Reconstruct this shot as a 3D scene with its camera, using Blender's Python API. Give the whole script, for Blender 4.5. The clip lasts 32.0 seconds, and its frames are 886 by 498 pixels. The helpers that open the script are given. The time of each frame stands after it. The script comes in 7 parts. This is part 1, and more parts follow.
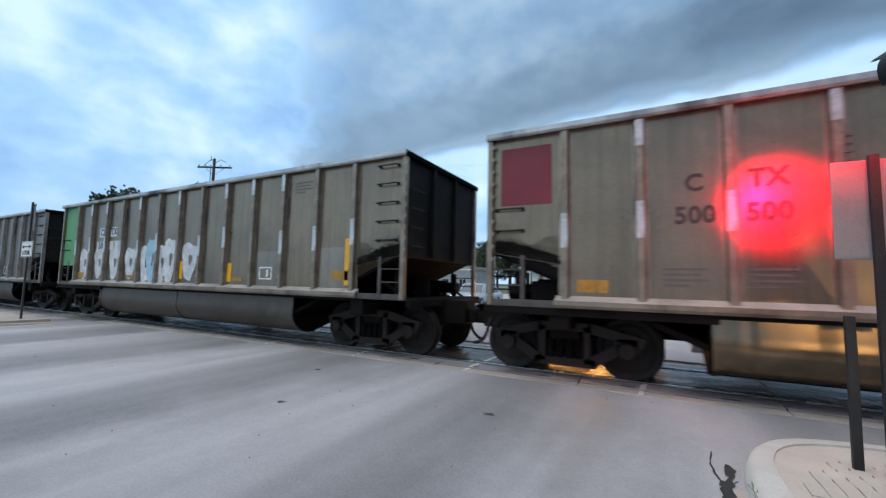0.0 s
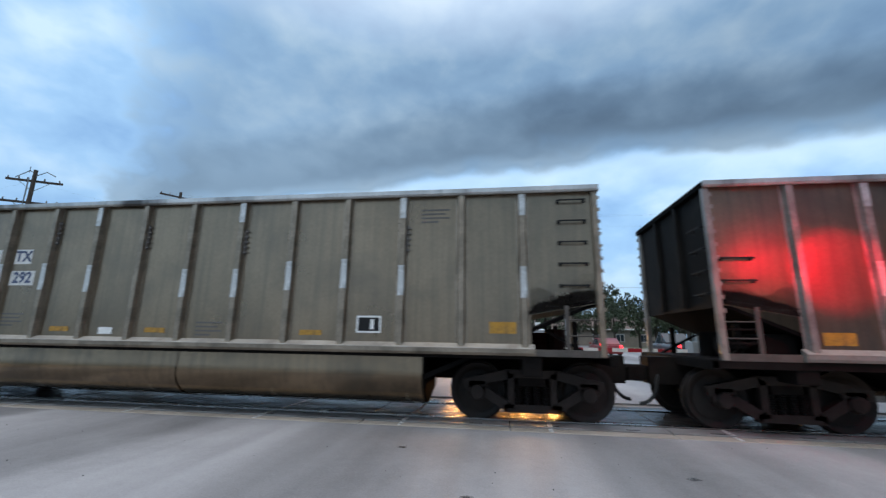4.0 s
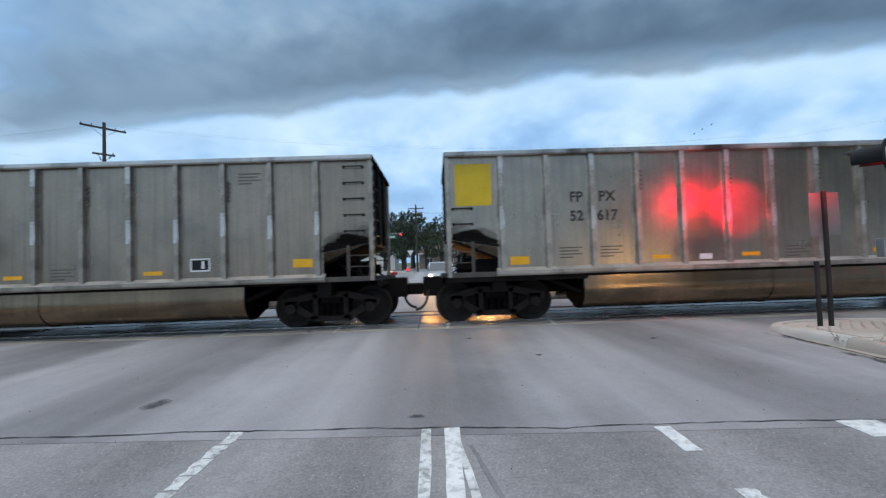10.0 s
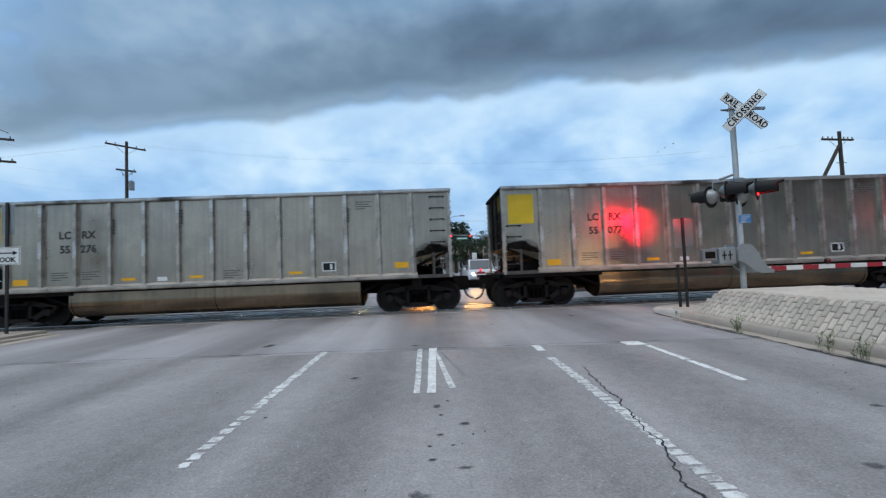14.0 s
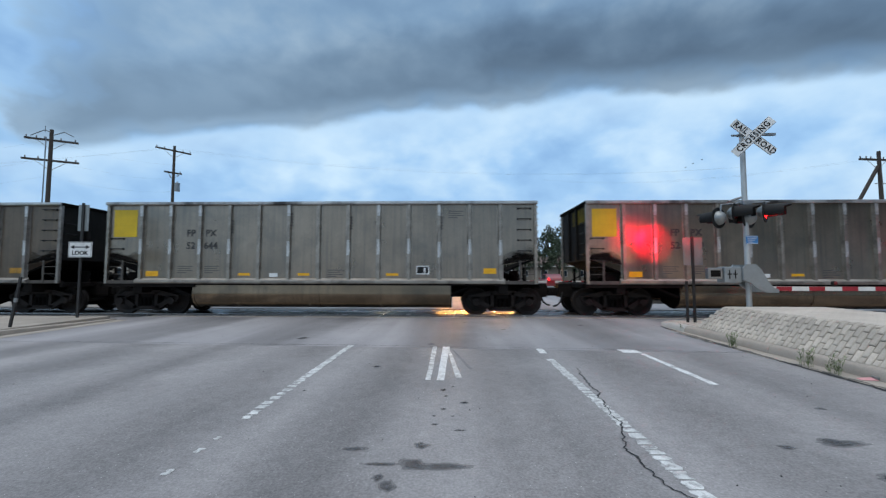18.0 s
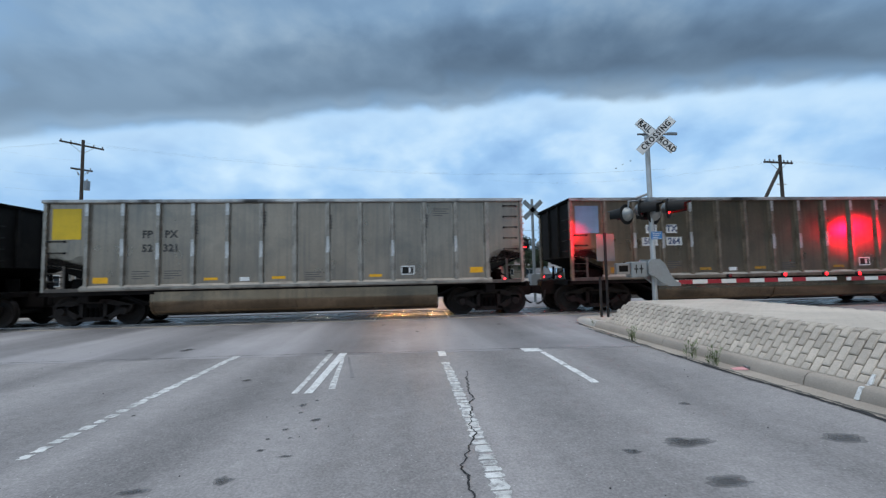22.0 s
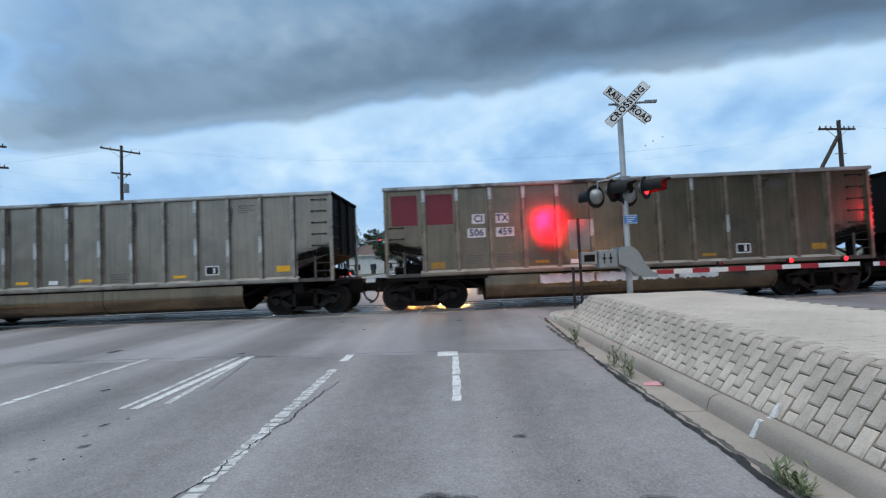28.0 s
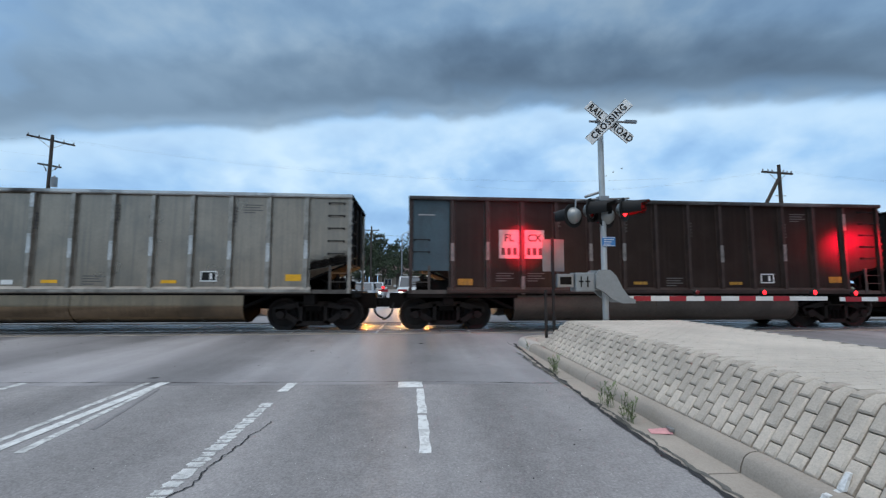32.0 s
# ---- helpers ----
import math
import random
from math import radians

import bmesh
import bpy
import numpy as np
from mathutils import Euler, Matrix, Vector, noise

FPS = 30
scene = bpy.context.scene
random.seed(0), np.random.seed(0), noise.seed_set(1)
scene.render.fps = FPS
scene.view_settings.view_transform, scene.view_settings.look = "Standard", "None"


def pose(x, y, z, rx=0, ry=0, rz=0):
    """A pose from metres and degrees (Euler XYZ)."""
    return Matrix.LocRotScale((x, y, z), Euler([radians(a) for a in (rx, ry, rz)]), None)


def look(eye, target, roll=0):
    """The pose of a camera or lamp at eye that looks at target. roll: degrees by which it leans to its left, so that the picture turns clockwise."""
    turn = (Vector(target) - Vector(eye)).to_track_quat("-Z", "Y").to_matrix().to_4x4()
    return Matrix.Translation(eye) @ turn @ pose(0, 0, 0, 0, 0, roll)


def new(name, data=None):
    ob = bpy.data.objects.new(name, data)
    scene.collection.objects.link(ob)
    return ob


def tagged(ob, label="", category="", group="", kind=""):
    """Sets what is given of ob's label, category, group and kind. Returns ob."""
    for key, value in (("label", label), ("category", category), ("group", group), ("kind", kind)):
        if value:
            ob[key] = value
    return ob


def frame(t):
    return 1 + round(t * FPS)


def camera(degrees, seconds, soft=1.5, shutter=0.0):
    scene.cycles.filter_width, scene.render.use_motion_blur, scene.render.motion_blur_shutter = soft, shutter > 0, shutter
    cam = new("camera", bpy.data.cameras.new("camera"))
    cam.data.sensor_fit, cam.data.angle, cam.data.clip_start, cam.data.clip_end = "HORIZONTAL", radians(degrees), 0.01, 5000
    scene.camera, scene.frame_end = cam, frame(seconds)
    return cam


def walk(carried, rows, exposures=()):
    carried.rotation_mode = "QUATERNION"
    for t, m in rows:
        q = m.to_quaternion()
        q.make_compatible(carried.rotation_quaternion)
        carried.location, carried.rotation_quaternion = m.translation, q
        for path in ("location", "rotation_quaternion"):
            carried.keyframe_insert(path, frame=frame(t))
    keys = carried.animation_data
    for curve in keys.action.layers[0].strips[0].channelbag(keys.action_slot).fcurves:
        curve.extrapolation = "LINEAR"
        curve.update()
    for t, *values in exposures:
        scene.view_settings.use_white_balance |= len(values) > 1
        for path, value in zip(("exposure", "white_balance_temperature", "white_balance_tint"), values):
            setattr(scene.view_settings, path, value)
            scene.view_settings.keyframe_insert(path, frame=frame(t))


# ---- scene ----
# camera: seconds, place, yaw, pitch, roll
cam = camera(95.3, 32.0, soft=1.3, shutter=0.14)
ROWS = [
    (0.0, 5.918, 2.107, 1.509, 28.51, 4.77, -1.25),
    (0.5, 5.648, 1.982, 1.484, 26.76, 4.79, -2.19),
    (1.0, 5.323, 1.978, 1.473, 24.18, 5.94, -2.29),
    (1.5, 4.938, 1.958, 1.489, 20.86, 6.95, -2.04),
    (2.0, 4.438, 1.871, 1.486, 17.57, 7.85, -2.10),
    (2.5, 3.948, 1.846, 1.499, 14.54, 9.36, -1.71),
    (3.0, 3.376, 1.737, 1.460, 11.71, 10.63, -1.85),
    (3.5, 2.824, 1.660, 1.458, 10.01, 12.11, -1.48),
    (5.5, 0.809, 1.034, 1.496, -1.40, 11.71, -0.55),
    (6.0, 0.488, 0.772, 1.493, -4.18, 10.81, -0.58),
    (6.5, 0.299, 0.512, 1.528, -4.44, 9.03, -0.21),
    (7.0, 0.197, 0.370, 1.515, -3.68, 7.56, 0.16),
    (7.5, 0.295, 0.368, 1.496, -2.37, 6.23, 0.78),
    (8.0, 0.312, 0.225, 1.450, -1.38, 5.51, 0.95),
    (8.5, 0.445, 0.068, 1.439, -1.35, 4.27, 1.20),
    (9.0, 0.424, -0.053, 1.555, -0.03, 2.30, 1.72),
    (9.5, 0.360, -0.331, 1.554, -1.32, 1.80, 1.86),
    (10.0, 0.427, -0.659, 1.544, -1.03, 1.74, 1.92),
    (10.5, 0.473, -1.007, 1.560, -1.94, 2.17, 1.98),
    (11.0, 0.449, -1.388, 1.576, -2.10, 2.18, 1.92),
    (11.5, 0.523, -1.874, 1.535, -1.92, 1.72, 1.72),
    (12.0, 0.543, -2.398, 1.506, -2.00, 1.88, 1.83),
    (12.5, 0.572, -2.938, 1.488, -1.59, 2.90, 2.06),
    (13.0, 0.543, -3.436, 1.489, -1.87, 2.55, 2.37),
    (13.5, 0.487, -3.862, 1.510, -2.11, 2.04, 2.47),
    (14.0, 0.528, -4.262, 1.512, -1.82, 2.45, 2.23),
    (14.5, 0.521, -4.573, 1.531, -1.36, 3.01, 1.78),
    (16.5, 0.618, -5.167, 1.502, 0.34, 3.77, 0.27),
    (17.0, 0.645, -5.185, 1.504, 0.75, 3.68, 0.08),
    (17.5, 0.667, -5.157, 1.507, 1.23, 3.62, -0.01),
    (18.0, 0.677, -5.137, 1.510, 1.59, 3.53, -0.08),
    (18.5, 0.705, -5.122, 1.504, 1.90, 3.41, -0.02),
    (19.0, 0.699, -5.127, 1.495, 1.84, 3.27, 0.36),
    (19.5, 0.705, -5.106, 1.499, 1.01, 3.08, 1.01),
    (20.0, 0.748, -4.928, 1.497, -0.75, 2.89, 1.66),
    (20.5, 0.898, -4.795, 1.495, -3.26, 3.14, 1.93),
    (21.0, 1.172, -4.792, 1.475, -3.55, 2.84, 1.68),
    (21.5, 1.432, -4.774, 1.469, -4.66, 2.94, 1.42),
    (22.0, 1.715, -4.715, 1.488, -5.01, 3.55, 1.19),
    (22.5, 1.924, -4.716, 1.489, -5.22, 3.50, 1.19),
    (23.0, 2.184, -4.738, 1.502, -4.42, 3.10, 1.07),
    (23.5, 2.421, -4.662, 1.490, -3.34, 3.41, 0.79),
    (24.0, 2.672, -4.538, 1.527, -2.81, 4.05, 0.40),
    (24.5, 2.969, -4.507, 1.528, -0.14, 3.92, 0.18),
    (26.5, 3.793, -4.246, 1.518, 4.80, 2.93, 1.56),
    (27.0, 3.881, -4.098, 1.532, 3.79, 2.75, 2.19),
    (27.5, 4.029, -4.065, 1.541, 2.58, 2.27, 2.47),
    (28.0, 4.097, -4.056, 1.540, 1.35, 2.13, 2.43),
    (28.5, 4.086, -4.041, 1.533, 0.50, 2.57, 2.09),
    (29.0, 4.114, -4.041, 1.529, -0.31, 2.90, 1.52),
    (29.5, 4.133, -4.036, 1.523, -0.82, 3.41, 0.86),
    (30.0, 4.140, -4.035, 1.509, -1.12, 3.87, 0.33),
    (30.5, 4.115, -4.006, 1.514, -1.70, 4.12, 0.08),
    (31.0, 4.033, -3.767, 1.495, -3.17, 4.52, -0.07),
    (31.5, 3.968, -3.518, 1.481, -4.34, 4.62, -0.17),
    (32.0, 3.943, -3.140, 1.476, -4.57, 4.80, -0.16),
]
walk(cam, [(t, pose(x, y, z, 90 + p, r, a)) for t, x, y, z, a, p, r in ROWS], [(0.0, 0.27), (1.0, 0.27), (2.0, 0.26), (3.0, 0.18), (3.5, 0.15), (6.0, 0.09), (9.0, 0.08), (13.0, -0.02), (17.0, -0.03), (32.0, -0.01)])

# ---- world: dusk sky under a broken cloud deck ----
SUN_EL, SUN_AZ = 24.0, 200.0
world = bpy.data.worlds.new("dusk_sky")
scene.world = world
world.use_nodes = True


def node(nt, kind, x=0, y=0, **values):
    n = nt.nodes.new(kind)
    n.location = (x, y)
    for k, v in values.items():
        setattr(n, k, v)
    return n


def math_node(nt, op, a, b=None, clamp=False):
    n = nt.nodes.new("ShaderNodeMath")
    n.operation, n.use_clamp = op, clamp
    for i, s in enumerate((a, b)):
        if s is None:
            continue
        if isinstance(s, (int, float)):
            n.inputs[i].default_value = s
        else:
            nt.links.new(s, n.inputs[i])
    return n.outputs[0]


def ramp(nt, fac, stops, interp="LINEAR"):
    n = nt.nodes.new("ShaderNodeValToRGB")
    cr = n.color_ramp
    cr.interpolation = interp
    while len(cr.elements) < len(stops):
        cr.elements.new(0.5)
    for e, (p, c) in zip(cr.elements, stops):
        e.position = p
        e.color = (*c, 1) if len(c) == 3 else c
    nt.links.new(fac, n.inputs[0])
    return n.outputs[0]


def mix(nt, fac, a, b, blend="MIX"):
    n = nt.nodes.new("ShaderNodeMix")
    n.data_type, n.blend_type = "RGBA", blend
    for i, s in ((0, fac), (6, a), (7, b)):
        if isinstance(s, (int, float)):
            n.inputs[i].default_value = s
        elif isinstance(s, tuple):
            n.inputs[i].default_value = (*s, 1)
        else:
            nt.links.new(s, n.inputs[i])
    return n.outputs[2]


def noise_tex(nt, vec, scale, detail=4.0, rough=0.55, dist=0.0):
    n = nt.nodes.new("ShaderNodeTexNoise")
    n.inputs["Scale"].default_value, n.inputs["Detail"].default_value = scale, detail
    n.inputs["Roughness"].default_value, n.inputs["Distortion"].default_value = rough, dist
    if vec is not None:
        nt.links.new(vec, n.inputs["Vector"])
    return n.outputs["Fac"]


def build_sky():
    nt = world.node_tree
    nt.nodes.clear()
    sky = node(nt, "ShaderNodeTexSky", sky_type="NISHITA", sun_disc=False)
    sky.sun_elevation, sky.sun_rotation = radians(SUN_EL), radians(SUN_AZ)
    sky.air_density, sky.dust_density = 1.5, 2.0
    co = node(nt, "ShaderNodeTexCoord").outputs["Generated"]
    sep = node(nt, "ShaderNodeSeparateXYZ")
    nt.links.new(co, sep.inputs[0])
    z = math_node(nt, "MAXIMUM", sep.outputs[2], 0.0)
    ahead = math_node(nt, "MAXIMUM", sep.outputs[1], 0.22)
    p = math_node(nt, "DIVIDE", sep.outputs[0], ahead)
    q = math_node(nt, "DIVIDE", z, ahead)
    soft_map = node(nt, "ShaderNodeMapping")
    soft_map.inputs["Scale"].default_value = (1.0, 1.0, 1.6)
    soft_map.inputs["Location"].default_value = (0.35, 0.2, 0.1)
    nt.links.new(co, soft_map.inputs[0])
    v = soft_map.outputs[0]
    big = math_node(nt, "SUBTRACT", noise_tex(nt, v, 1.7, 2.0, 0.45, 0.0), 0.5)
    mid = math_node(nt, "SUBTRACT", noise_tex(nt, v, 4.2, 3.0, 0.45, 0.2), 0.5)
    fine = math_node(nt, "SUBTRACT", noise_tex(nt, v, 12.0, 4.0, 0.5, 0.15), 0.5)
    # lower rim of the dark cloud bank, lumpy, rising to the right
    slope = math_node(nt, "MULTIPLY", math_node(nt, "MAXIMUM", math_node(nt, "MINIMUM", p, 1.6), -1.6), -0.075)
    rim = math_node(nt, "ADD", q, slope)
    rim = math_node(nt, "ADD", rim, math_node(nt, "MULTIPLY", big, 0.06))
    rim = math_node(nt, "ADD", rim, math_node(nt, "MULTIPLY", mid, 0.14))
    rim = math_node(nt, "ADD", rim, math_node(nt, "MULTIPLY", fine, 0.055))
    bank = ramp(nt, rim, [(BANK_LOW - 0.012, (0, 0, 0)), (BANK_LOW + 0.03, (0.74, 0.74, 0.74)), (BANK_LOW + 0.075, (1, 1, 1)), (BANK_LOW + 0.14, (0.93, 0.93, 0.93)), (BANK_LOW + 0.26, (0.66, 0.66, 0.66)), (1.0, (0.5, 0.5, 0.5))], "EASE")
    # its left limit
    side = math_node(nt, "ADD", p, math_node(nt, "MULTIPLY", math_node(nt, "ADD", math_node(nt, "ADD", big, mid), fine), 0.55))
    side = ramp(nt, math_node(nt, "MULTIPLY", math_node(nt, "ADD", side, 2.0), 0.5), [(0.40, (0.12, 0.12, 0.12)), (0.49, (0.7, 0.7, 0.7)), (0.60, (1, 1, 1))], "EASE")
    cover = math_node(nt, "MULTIPLY", bank, side)
    wisp = math_node(nt, "ADD", math_node(nt, "ADD", math_node(nt, "MULTIPLY", mid, 0.85), math_node(nt, "MULTIPLY", fine, 0.5)), 0.5)
    bright = ramp(nt, wisp, [(0.22, SKY_BLUE), (0.46, SKY_PALE), (0.70, SKY_WHITE)])
    body = math_node(nt, "ADD", math_node(nt, "ADD", math_node(nt, "MULTIPLY", big, 0.8), math_node(nt, "ADD", math_node(nt, "MULTIPLY", mid, 0.40), math_node(nt, "MULTIPLY", fine, 0.22))), 0.5)
    dark = ramp(nt, body, [(0.28, CLOUD_DARK), (0.70, CLOUD_GREY)])
    col = mix(nt, cover, bright, dark)
    glow = ramp(nt, rim, [(BANK_LOW - 0.15, (0, 0, 0)), (BANK_LOW - 0.02, (1, 1, 1)), (BANK_LOW + 0.015, (0, 0, 0))], "EASE")
    col = mix(nt, math_node(nt, "MULTIPLY", glow, 0.5), col, SKY_WHITE)
    low = ramp(nt, z, [(0.0, (1, 1, 1)), (0.10, (0.4, 0.4, 0.4)), (0.22, (0, 0, 0))])
    col = mix(nt, math_node(nt, "MULTIPLY", low, 0.6), col, SKY_HAZE)
    zen = ramp(nt, z, [(0.60, (0, 0, 0)), (0.90, (1, 1, 1))])
    col = mix(nt, math_node(nt, "MULTIPLY", zen, 0.9), col, ZENITH)
    bg1 = node(nt, "ShaderNodeBackground")
    nt.links.new(col, bg1.inputs[0])
    bg1.inputs[1].default_value = 1.0
    bg2 = node(nt, "ShaderNodeBackground")
    nt.links.new(sky.outputs[0], bg2.inputs[0])
    bg2.inputs[1].default_value = 0.06
    m = node(nt, "ShaderNodeMixShader")
    m.inputs[0].default_value = 0.94
    nt.links.new(bg2.outputs[0], m.inputs[1])
    nt.links.new(bg1.outputs[0], m.inputs[2])
    out = node(nt, "ShaderNodeOutputWorld")
    nt.links.new(m.outputs[0], out.inputs[0])


BANK_LOW = 0.415
SKY_BLUE, SKY_PALE, SKY_WHITE, SKY_HAZE = (0.255, 0.47, 0.81), (0.39, 0.65, 0.98), (0.66, 0.88, 1.08), (0.35, 0.56, 0.86)
CLOUD_DARK, CLOUD_GREY, ZENITH = (0.10, 0.162, 0.248), (0.22, 0.335, 0.475), (1.33, 1.46, 1.65)
build_sky()
sun = new("sun", bpy.data.lights.new("sun", "SUN"))
sun.data.energy, sun.data.angle, sun.data.color = 0.9, radians(40), (1.0, 0.96, 0.92)
sun.matrix_basis = look((0, 0, 0), (math.sin(radians(SUN_AZ)) * -1, math.cos(radians(SUN_AZ)) * -1, -math.tan(radians(SUN_EL + 40))))
scene.view_settings.exposure = 0.0

# ---- materials ----
MATS = {}


def material(name, color, rough=0.6, metal=0.0, vary=0.12, scale=3.0, fine=40.0, bump=0.15, spec=0.5, stain=None, stain_amt=0.5, stain_scale=0.8, stretch=(1, 1, 1), emit=None, emit_strength=0.0, rand=0.0, rough_vary=0.12, coat=0.0, streak=None, space="Object"):
    m = bpy.data.materials.new(name)
    m.use_nodes = True
    nt = m.node_tree
    b = nt.nodes["Principled BSDF"]
    tc = node(nt, "ShaderNodeTexCoord").outputs[space]
    mp = node(nt, "ShaderNodeMapping")
    mp.inputs["Scale"].default_value = stretch
    nt.links.new(tc, mp.inputs[0])
    v = mp.outputs[0]
    n1 = noise_tex(nt, v, scale, 5)
    n2 = noise_tex(nt, v, fine, 4, 0.6)
    k = math_node(nt, "ADD", math_node(nt, "MULTIPLY", n1, 0.65), math_node(nt, "MULTIPLY", n2, 0.35))
    lo = tuple(c * (1 - vary * 2) for c in color)
    hi = tuple(min(1, c * (1 + vary * 2)) for c in color)
    col = ramp(nt, k, [(0.32, lo), (0.68, hi)])
    if stain:
        n3 = noise_tex(nt, v, stain_scale, 7, 0.62, 0.4)
        f = ramp(nt, n3, [(0.48, (0, 0, 0)), (0.66, (1, 1, 1))])
        col = mix(nt, math_node(nt, "MULTIPLY", f, stain_amt), col, stain)
    if streak:
        ms = node(nt, "ShaderNodeMapping")
        ms.inputs["Scale"].default_value = (7, 7, 0.25)
        nt.links.new(tc, ms.inputs[0])
        n4 = noise_tex(nt, ms.outputs[0], 1.3, 6, 0.6)
        f = ramp(nt, n4, [(0.46, (0, 0, 0)), (0.72, (1, 1, 1))])
        col = mix(nt, math_node(nt, "MULTIPLY", f, 0.6), col, streak)
    if rand:
        oi = node(nt, "ShaderNodeObjectInfo").outputs["Random"]
        g = math_node(nt, "ADD", math_node(nt, "MULTIPLY", oi, 2 * rand), 1 - rand)
        gray = node(nt, "ShaderNodeCombineColor")
        for i in range(3):
            nt.links.new(g, gray.inputs[i])
        col = mix(nt, 1.0, col, gray.outputs[0], "MULTIPLY")
    nt.links.new(col, b.inputs["Base Color"])
    r = math_node(nt, "ADD", math_node(nt, "MULTIPLY", math_node(nt, "SUBTRACT", n1, 0.5), rough_vary * 2), rough, True)
    nt.links.new(r, b.inputs["Roughness"])
    b.inputs["Metallic"].default_value = metal
    b.inputs["Specular IOR Level"].default_value = spec
    b.inputs["Coat Weight"].default_value = coat
    if bump:
        bp = node(nt, "ShaderNodeBump")
        bp.inputs["Strength"].default_value, bp.inputs["Distance"].default_value = bump, 0.01
        nt.links.new(n2, bp.inputs["Height"])
        nt.links.new(bp.outputs[0], b.inputs["Normal"])
    if emit:
        b.inputs["Emission Color"].default_value = (*emit, 1)
        b.inputs["Emission Strength"].default_value = emit_strength
    MATS[name] = m
    return m


def glass(name, color=(0.9, 0.95, 1.0), rough=0.02):
    m = material(name, color, rough, 0, 0, bump=0)
    b = m.node_tree.nodes["Principled BSDF"]
    b.inputs["Transmission Weight"].default_value = 0.0
    b.inputs["Metallic"].default_value = 0.0
    b.inputs["Specular IOR Level"].default_value = 1.0
    return m


ALU = {
    "grey": material("aluminium_grey", (0.325, 0.267, 0.209), 0.29, 0.88, 0.10, 0.7, 25, 0.10, stain=(0.20, 0.185, 0.16), stain_amt=0.6, streak=(0.17, 0.158, 0.14), rough_vary=0.06),
    "brown": material("aluminium_dusty", (0.262, 0.203, 0.142), 0.29, 0.88, 0.10, 0.7, 25, 0.10, stain=(0.17, 0.14, 0.108), stain_amt=0.6, streak=(0.155, 0.13, 0.10), rough_vary=0.06),
    "bright": material("aluminium_bright", (0.42, 0.362, 0.290), 0.29, 0.88, 0.10, 0.7, 25, 0.10, stain=(0.30, 0.27, 0.235), stain_amt=0.6, streak=(0.26, 0.235, 0.20), rough_vary=0.06),
    "dark": material("painted_dark_brown", (0.024, 0.0140, 0.0105), 0.36, 0.08, 0.15, 0.7, 25, 0.10, spec=0.24, stain=(0.046, 0.030, 0.023), stain_amt=0.5, streak=(0.040, 0.027, 0.021), rough_vary=0.06),
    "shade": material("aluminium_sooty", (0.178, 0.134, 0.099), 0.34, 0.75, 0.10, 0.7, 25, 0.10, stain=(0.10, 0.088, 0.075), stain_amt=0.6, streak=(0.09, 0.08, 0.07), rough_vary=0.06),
    "green": material("painted_green", (0.10, 0.30, 0.12), 0.5, 0.1, 0.12, 0.7, 25, 0.10),
}
RIB = {k: material("rib_" + k, tuple(min(0.8, c * 1.15) for c in col), 0.46, me, 0.14, 1.6, 30, 0.12, stain=tuple(c * 0.45 for c in col), stain_amt=0.8, stain_scale=1.4) for k, col, me in (
    ("grey", (0.32, 0.29, 0.25), 0.88), ("brown", (0.26, 0.215, 0.165), 0.85), ("bright", (0.42, 0.38, 0.33), 0.88), ("dark", (0.040, 0.025, 0.020), 0.12), ("shade", (0.24, 0.22, 0.20), 0.5), ("green", (0.10, 0.30, 0.12), 0.1))}
CHORD = material("top_chord_scuffed", (0.50, 0.50, 0.49), 0.4, 0.7, 0.15, 1.2, 30, 0.15, stain=(0.045, 0.042, 0.04), stain_amt=0.95, stain_scale=0.55, stretch=(1.0, 1.0, 0.3))
TUB = material("tub_aluminium", (0.245, 0.180, 0.118), 0.19, 0.92, 0.14, 0.6, 20, 0.025, stain=(0.11, 0.092, 0.07), stain_amt=0.7, streak=(0.10, 0.085, 0.065), rough_vary=0.04)
TUB_DIRTY = material("dirty_tub_aluminium", (0.085, 0.072, 0.060), 0.5, 0.4, 0.2, 0.8, 20, 0.05, stain=(0.05, 0.043, 0.037), stain_amt=0.7, rough_vary=0.1)
CHORD_DARK = material("dark_top_chord", (0.05, 0.045, 0.042), 0.5, 0.3, 0.2, 1.2, 30, 0.15, stain=(0.30, 0.30, 0.30), stain_amt=0.5, stain_scale=0.4)
SCUFFDIM = material("dulled_rib_scuff", (0.24, 0.225, 0.21), 0.5, 0.4, 0.2, 6, 40, 0.1)
PLATEWHITE = material("white_plate", (0.60, 0.60, 0.58), 0.55, 0, 0.1, 4, 40, 0.05, stain=(0.42, 0.41, 0.39), stain_amt=0.5, stain_scale=5)
PLATEGREY = material("dusty_white_plate", (0.40, 0.40, 0.39), 0.55, 0, 0.12, 4, 40, 0.05, stain=(0.26, 0.25, 0.24), stain_amt=0.5, stain_scale=5)
# Dusty truck frames darkened: the shade under the cars is put into the colour.
FRAMEMAT = material("truck_frame_steel_shaded", (0.022, 0.0165, 0.014), 0.65, 0.0, 0.25, 3, 40, 0.3, spec=0.2, stain=(0.050, 0.036, 0.028), stain_amt=0.5)
# Soot made nearly black: the shade at the car ends is in both colours.
ENDMAT = material("sooty_shaded_end_sheet", (0.011, 0.010, 0.0092), 0.75, 0.0, 0.25, 1.2, 25, 0.2, spec=0.12, stain=(0.030, 0.026, 0.022), stain_amt=0.6, streak=(0.010, 0.011, 0.011))
